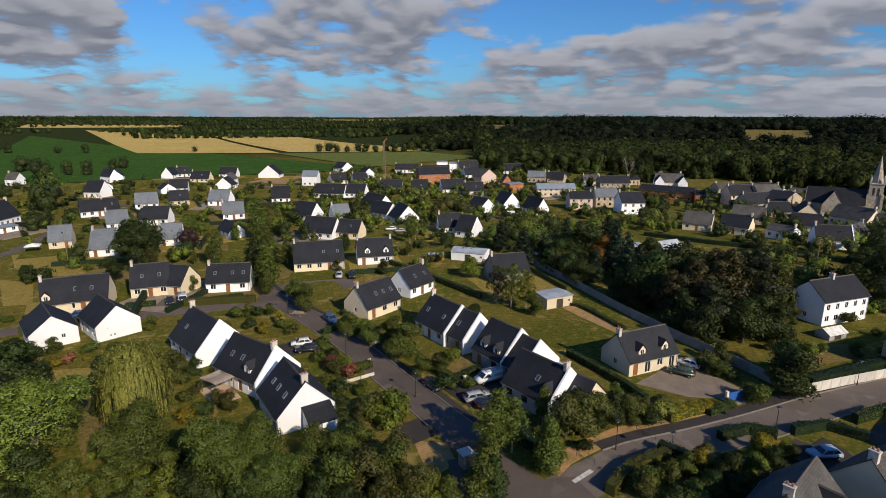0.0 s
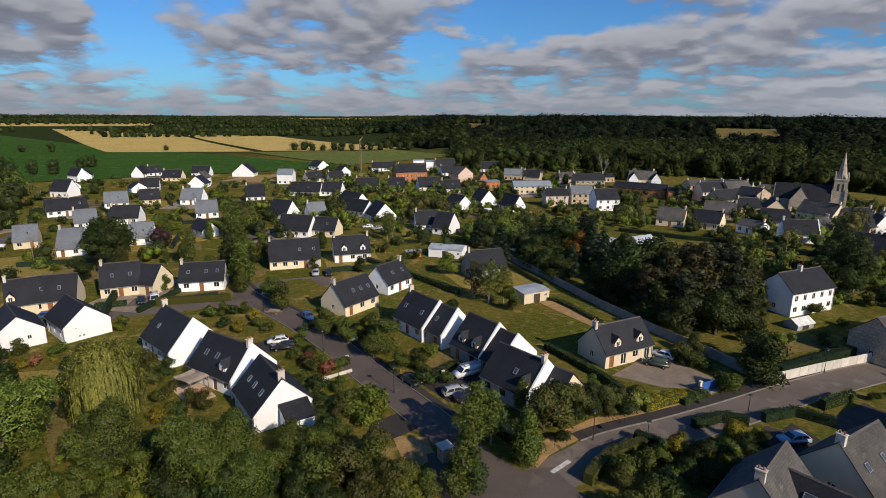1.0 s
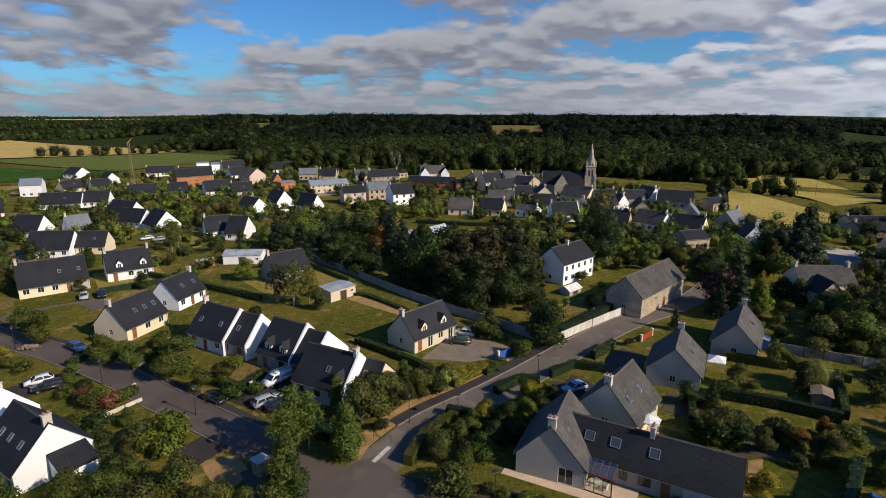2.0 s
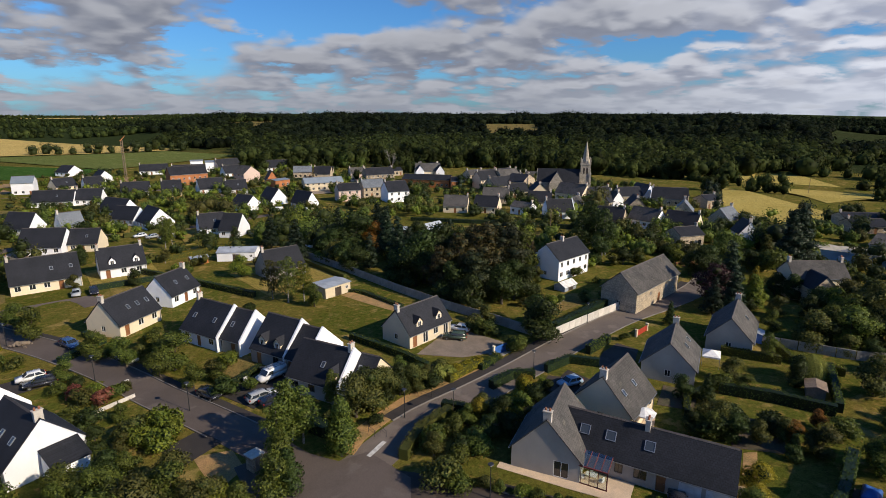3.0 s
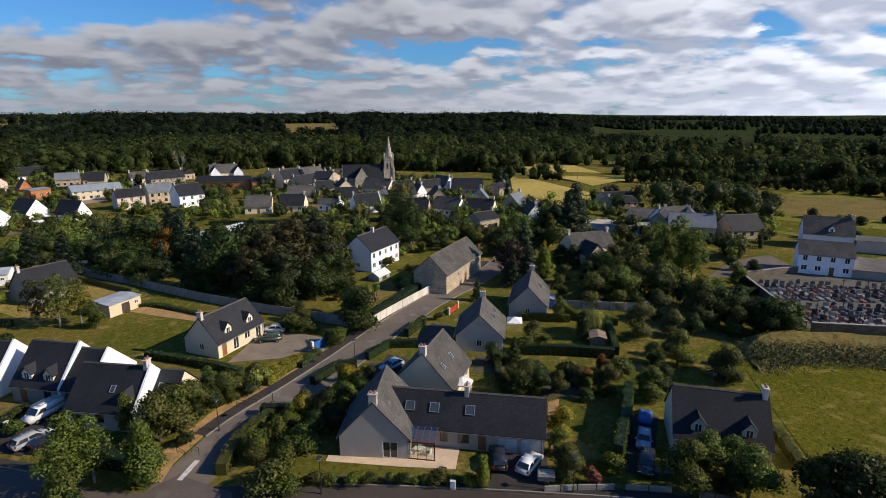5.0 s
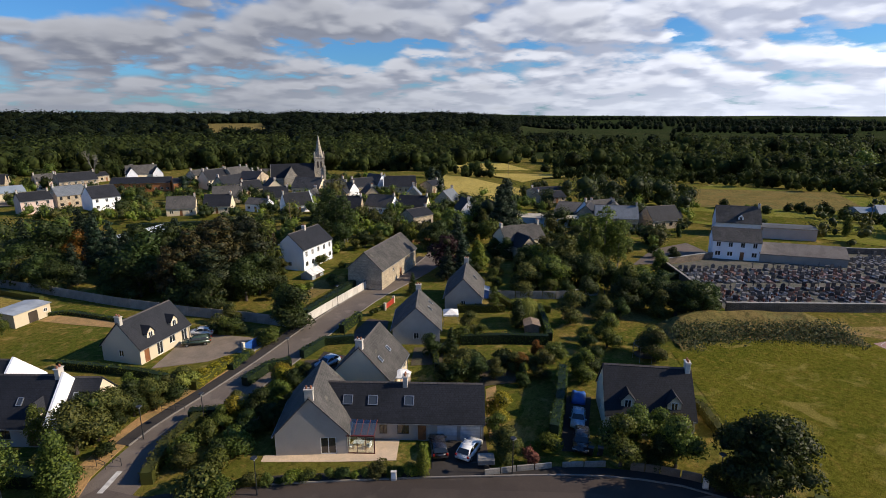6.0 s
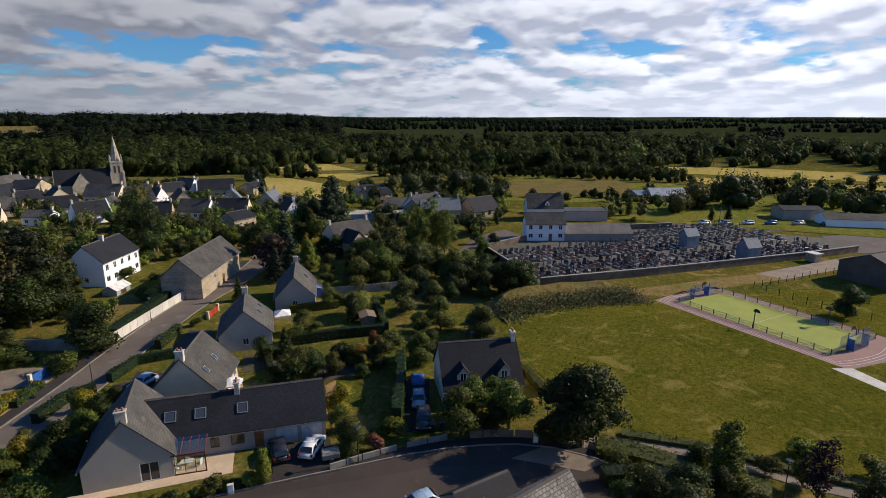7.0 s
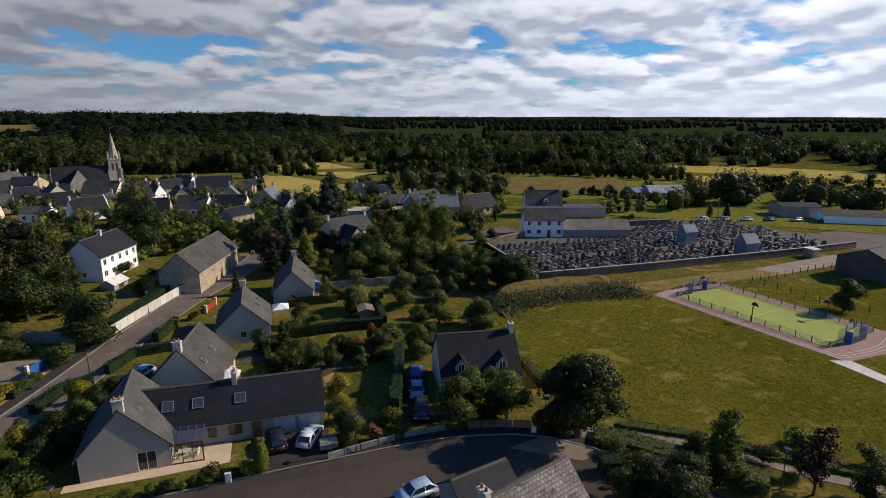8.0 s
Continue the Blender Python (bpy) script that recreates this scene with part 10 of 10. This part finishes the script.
# ---- the church ----
def church():
    x, y = 163.5, 239.0
    base = thing("church", "old grey stone church with a tall slender spire", "church", pose(x, y, 0, 0, 0, 148))
    old = surface("lichened_granite", (0.46, 0.40, 0.31), 0.92, (0.34, 0.30, 0.24), 0.4, 4.0, 0.3, 0.5, 5.0, bricks=(0.8, 0.45, 0.03, 0.16))
    # tower at the origin, nave along +x
    bm = bmesh.new()
    box(bm, -2.4, 2.4, -2.4, 2.4, -0.2, 15.0, bevel=0.05)
    tower = part("tower", bm, old, base, "square granite bell tower")
    part("cornice", boxes((-2.65, 2.65, -2.65, 2.65, 15.0, 15.5), bevel=0.08), old, tower)
    for s in (-1, 1):
        for t in (-1, 1):
            bm = bmesh.new()
            box(bm, s * 2.2 - 0.35, s * 2.2 + 0.35, t * 2.2 - 0.35, t * 2.2 + 0.35, 15.5, 16.8)
            tube(bm, (s * 2.2, t * 2.2, 16.8), (s * 2.2, t * 2.2, 18.6), 0.45, 0.04, 6)
            part("pinnacle", bm, old, tower)
            bm = bmesh.new()
            box(bm, s * 2.35 - 0.5, s * 2.35 + 0.5, t * 2.35 - 0.5, t * 2.35 + 0.5, -0.2, 11.0)
            part("buttress", bm, old, tower)
    for turn in (0, 90, 180, 270):
        bm = bmesh.new()
        for k in (-0.8, 0.8):
            box(bm, k - 0.4, k + 0.4, -2.46, -2.38, 10.5, 13.6, m=Matrix.Rotation(radians(turn), 4, "Z"))
        part("belfry_opening", bm, trim_dark, tower, "dark louvred belfry opening")
    bm = bmesh.new()
    tube(bm, (0, 0, 15.5), (0, 0, 26.6), 2.1, 0.08, 8)
    spire = part("spire", bm, old, base, "tall octagonal stone spire")
    bm = bmesh.new()
    box(bm, -0.06, 0.06, -0.06, 0.06, 26.6, 28.2)
    box(bm, -0.45, 0.45, -0.05, 0.05, 27.5, 27.65)
    part("cross", bm, metal_dark, spire)

    def gabled(name, x0, x1, w, h, top, turned=False):
        bm = bmesh.new()
        ring = [(-w / 2, -0.2), (w / 2, -0.2), (w / 2, h), (0, top), (-w / 2, h)]
        a, b = [[bm.verts.new((xx, p, q) if not turned else (14 + p, xx, q)) for p, q in ring] for xx in (x0, x1)]
        bm.faces.new(a), bm.faces.new(b[::-1])
        for i in range(5):
            bm.faces.new((a[i], a[(i + 1) % 5], b[(i + 1) % 5], b[i]))
        bmesh.ops.recalc_face_normals(bm, faces=bm.faces)
        body = part(name, bm, old, base)
        for s in (-1, 1):
            bm = bmesh.new()
            k = (top - h) / (w / 2)
            if not turned:
                box(bm, x0 + 0.3, x1 - 0.3, 0, 1, 0, 0.15, m=Matrix(((1, 0, 0, 0), (0, s * (w / 2 + 0.3), 0, 0), (0, -(top - h + 0.3 * k), 1, top + 0.02), (0, 0, 0, 1))))
            else:
                box(bm, 0, 1, x0 + 0.3, x1 - 0.3, 0, 0.15, m=Matrix(((s * (w / 2 + 0.3), 0, 0, 14), (0, 1, 0, 0), (-(top - h + 0.3 * k), 0, 1, top + 0.02), (0, 0, 0, 1))))
            bmesh.ops.recalc_face_normals(bm, faces=bm.faces)
            part("roof_slope", bm, ROOFS["slate"], body)
        return body

    nave = gabled("nave", 2.4, 24.0, 9.0, 6.5, 12.5)
    gabled("transept", -8.0, 8.0, 7.0, 6.0, 11.5, True)
    for k in range(5):
        for s in (-1, 1):
            bm = bmesh.new()
            ring = [(-0.5, 2.2), (0.5, 2.2), (0.5, 4.4), (0, 5.2), (-0.5, 4.4)]
            a, b = [[bm.verts.new((4.4 + 4.2 * k + p, yy, q)) for p, q in ring] for yy in (s * 4.46, s * 4.54)]
            bm.faces.new(a), bm.faces.new(b[::-1])
            for i in range(5):
                bm.faces.new((a[i], a[(i + 1) % 5], b[(i + 1) % 5], b[i]))
            bmesh.ops.recalc_face_normals(bm, faces=bm.faces)
            part("lancet_window", bm, glass, nave)


church()


# ---- poles, crane and the bare tree ----
def crane():
    base = thing("tower_crane", "slim building crane beside the new houses", "crane", pose(-67.4, 386.0, 0))
    bm = bmesh.new()
    for a in (-0.5, 0.5):
        for b in (-0.5, 0.5):
            tube(bm, (a, b, 0), (a, b, 24), 0.13, 0.13, 4)
    for k in range(16):
        z, s = k * 1.5, 1 if k % 2 else -1
        for b in (-0.5, 0.5):
            tube(bm, (-0.5 * s, b, z), (0.5 * s, b, z + 1.5), 0.07, 0.07, 4)
            tube(bm, (b, -0.5 * s, z), (b, 0.5 * s, z + 1.5), 0.07, 0.07, 4)
    part("mast", bm, timber, base)
    bm = bmesh.new()
    tube(bm, (0, 0, 24), (0.5, 10, 26), 0.3, 0.18, 4)
    tube(bm, (0, 0, 24), (-0.2, -3, 23.6), 0.3, 0.3, 4)
    part("jib", bm, orange_timber, base)


crane()


def pole(x, y, h):
    base = thing("utility_pole", "wooden utility pole with a cross arm", "pole", pose(x, y, land_height(x, y) - 0.2), "utility poles")
    bm = bmesh.new()
    tube(bm, (0, 0, 0), (0, 0, h), 0.14, 0.09, 7)
    part("post", bm, timber, base)
    part("cross_arm", boxes((-0.6, 0.6, -0.05, 0.05, h - 0.5, h - 0.38)), timber, base)


for x, y, h in ((285, 210, 9), (120, 62, 8), (190, -6, 8), (235, 20, 8), (100, 165, 8), (-120, 148, 8)):
    pole(x, y, h)


def bare_tree(x, y, h):
    rng = random.Random(3)
    base = thing("bare_tree", "leafless pale dead tree above the roofs", "tree", pose(x, y, 0))
    bm = bmesh.new()

    def grow(p, way, length, r, level):
        q = p + way * length
        tube(bm, p, q, r, r * 0.65, 5, False)
        if level == 0:
            return
        for _ in range(3):
            w = (way + Vector((rng.uniform(-0.6, 0.6), rng.uniform(-0.6, 0.6), rng.uniform(0.0, 0.4)))).normalized()
            grow(p.lerp(q, rng.uniform(0.6, 1.0)), w, length * rng.uniform(0.55, 0.75), r * 0.55, level - 1)

    grow(Vector((0, 0, 0)), Vector((0, 0, 1)), h * 0.38, 0.35, 5)
    part("limb_work", bm, birch_bark, base)


bare_tree(88, 335, 20)

# ---- lean-to of the white end house and garden walls ----
annex = thing("lean_to", "white lean-to with a dark slate roof on the end house", "lean-to", pose(-24.27, 67.66, 0, 0, 0, -53))
bm = bmesh.new()
ring = [(0.0, -0.1), (2.9, -0.1), (2.9, 1.9), (0.0, 3.2)]
a, b = [[bm.verts.new((p, s, q)) for p, q in ring] for s in (0.1, 4.0)]
bm.faces.new(a), bm.faces.new(b[::-1])
for i in range(4):
    bm.faces.new((a[i], a[(i + 1) % 4], b[(i + 1) % 4], b[i]))
bmesh.ops.recalc_face_normals(bm, faces=bm.faces)
part("wall", bm, WALLS["white"], annex)
bm = bmesh.new()
box(bm, 0, 1, -0.05, 4.15, 0, 0.14, m=Matrix(((3.15, 0, 0, 0), (0, 1, 0, 0), (-1.41, 0, 1, 3.24), (0, 0, 0, 1))))
part("roof", bm, ROOFS["slate"], annex)


def hay_bales():
    rng = random.Random(8)
    bm = bmesh.new()
    tube(bm, (-0.65, 0, 0.65), (0.65, 0, 0.65), 0.65, 0.65, 14)
    mesh = bpy.data.meshes.new("hay_bale")
    bm.to_mesh(mesh)
    bm.free()
    mesh.materials.append(surface("old_hay", (0.13, 0.10, 0.05), 0.95, None, 1.0, 8.0, 0.3))
    for _ in range(22):
        u, v = rng.random(), rng.random()
        p = (Vector((330, -95)).lerp(Vector((330, -10)), u)).lerp(Vector((480, -115)).lerp(Vector((395, 40)), u), v)
        ob = tagged(new("hay_bale", mesh), "weathered round hay bale lying in the pasture", "hay bale", "hay bales")
        ob.matrix_basis = pose(p.x, p.y, land_height(p.x, p.y) + 0.3, 0, 0, rng.uniform(0, 180))


hay_bales()

# the pale two-gabled house front of the street
for x, y, turn in ((100.8, 318.6, -13), (112.6, 316.0, -13)):
    house(x, y, turn - 90, 6.5, 5.0, 6.2, 9.6, wall="white", chimney="", far=True, storeys=2, label="gabled pale stone bay of the old street house")
house(116.0, 80.0, -113, 6.0, 5.0, 4.2, 6.8, wall="stone", chimney="", far=True, label="small gabled stone wing with slate roof")
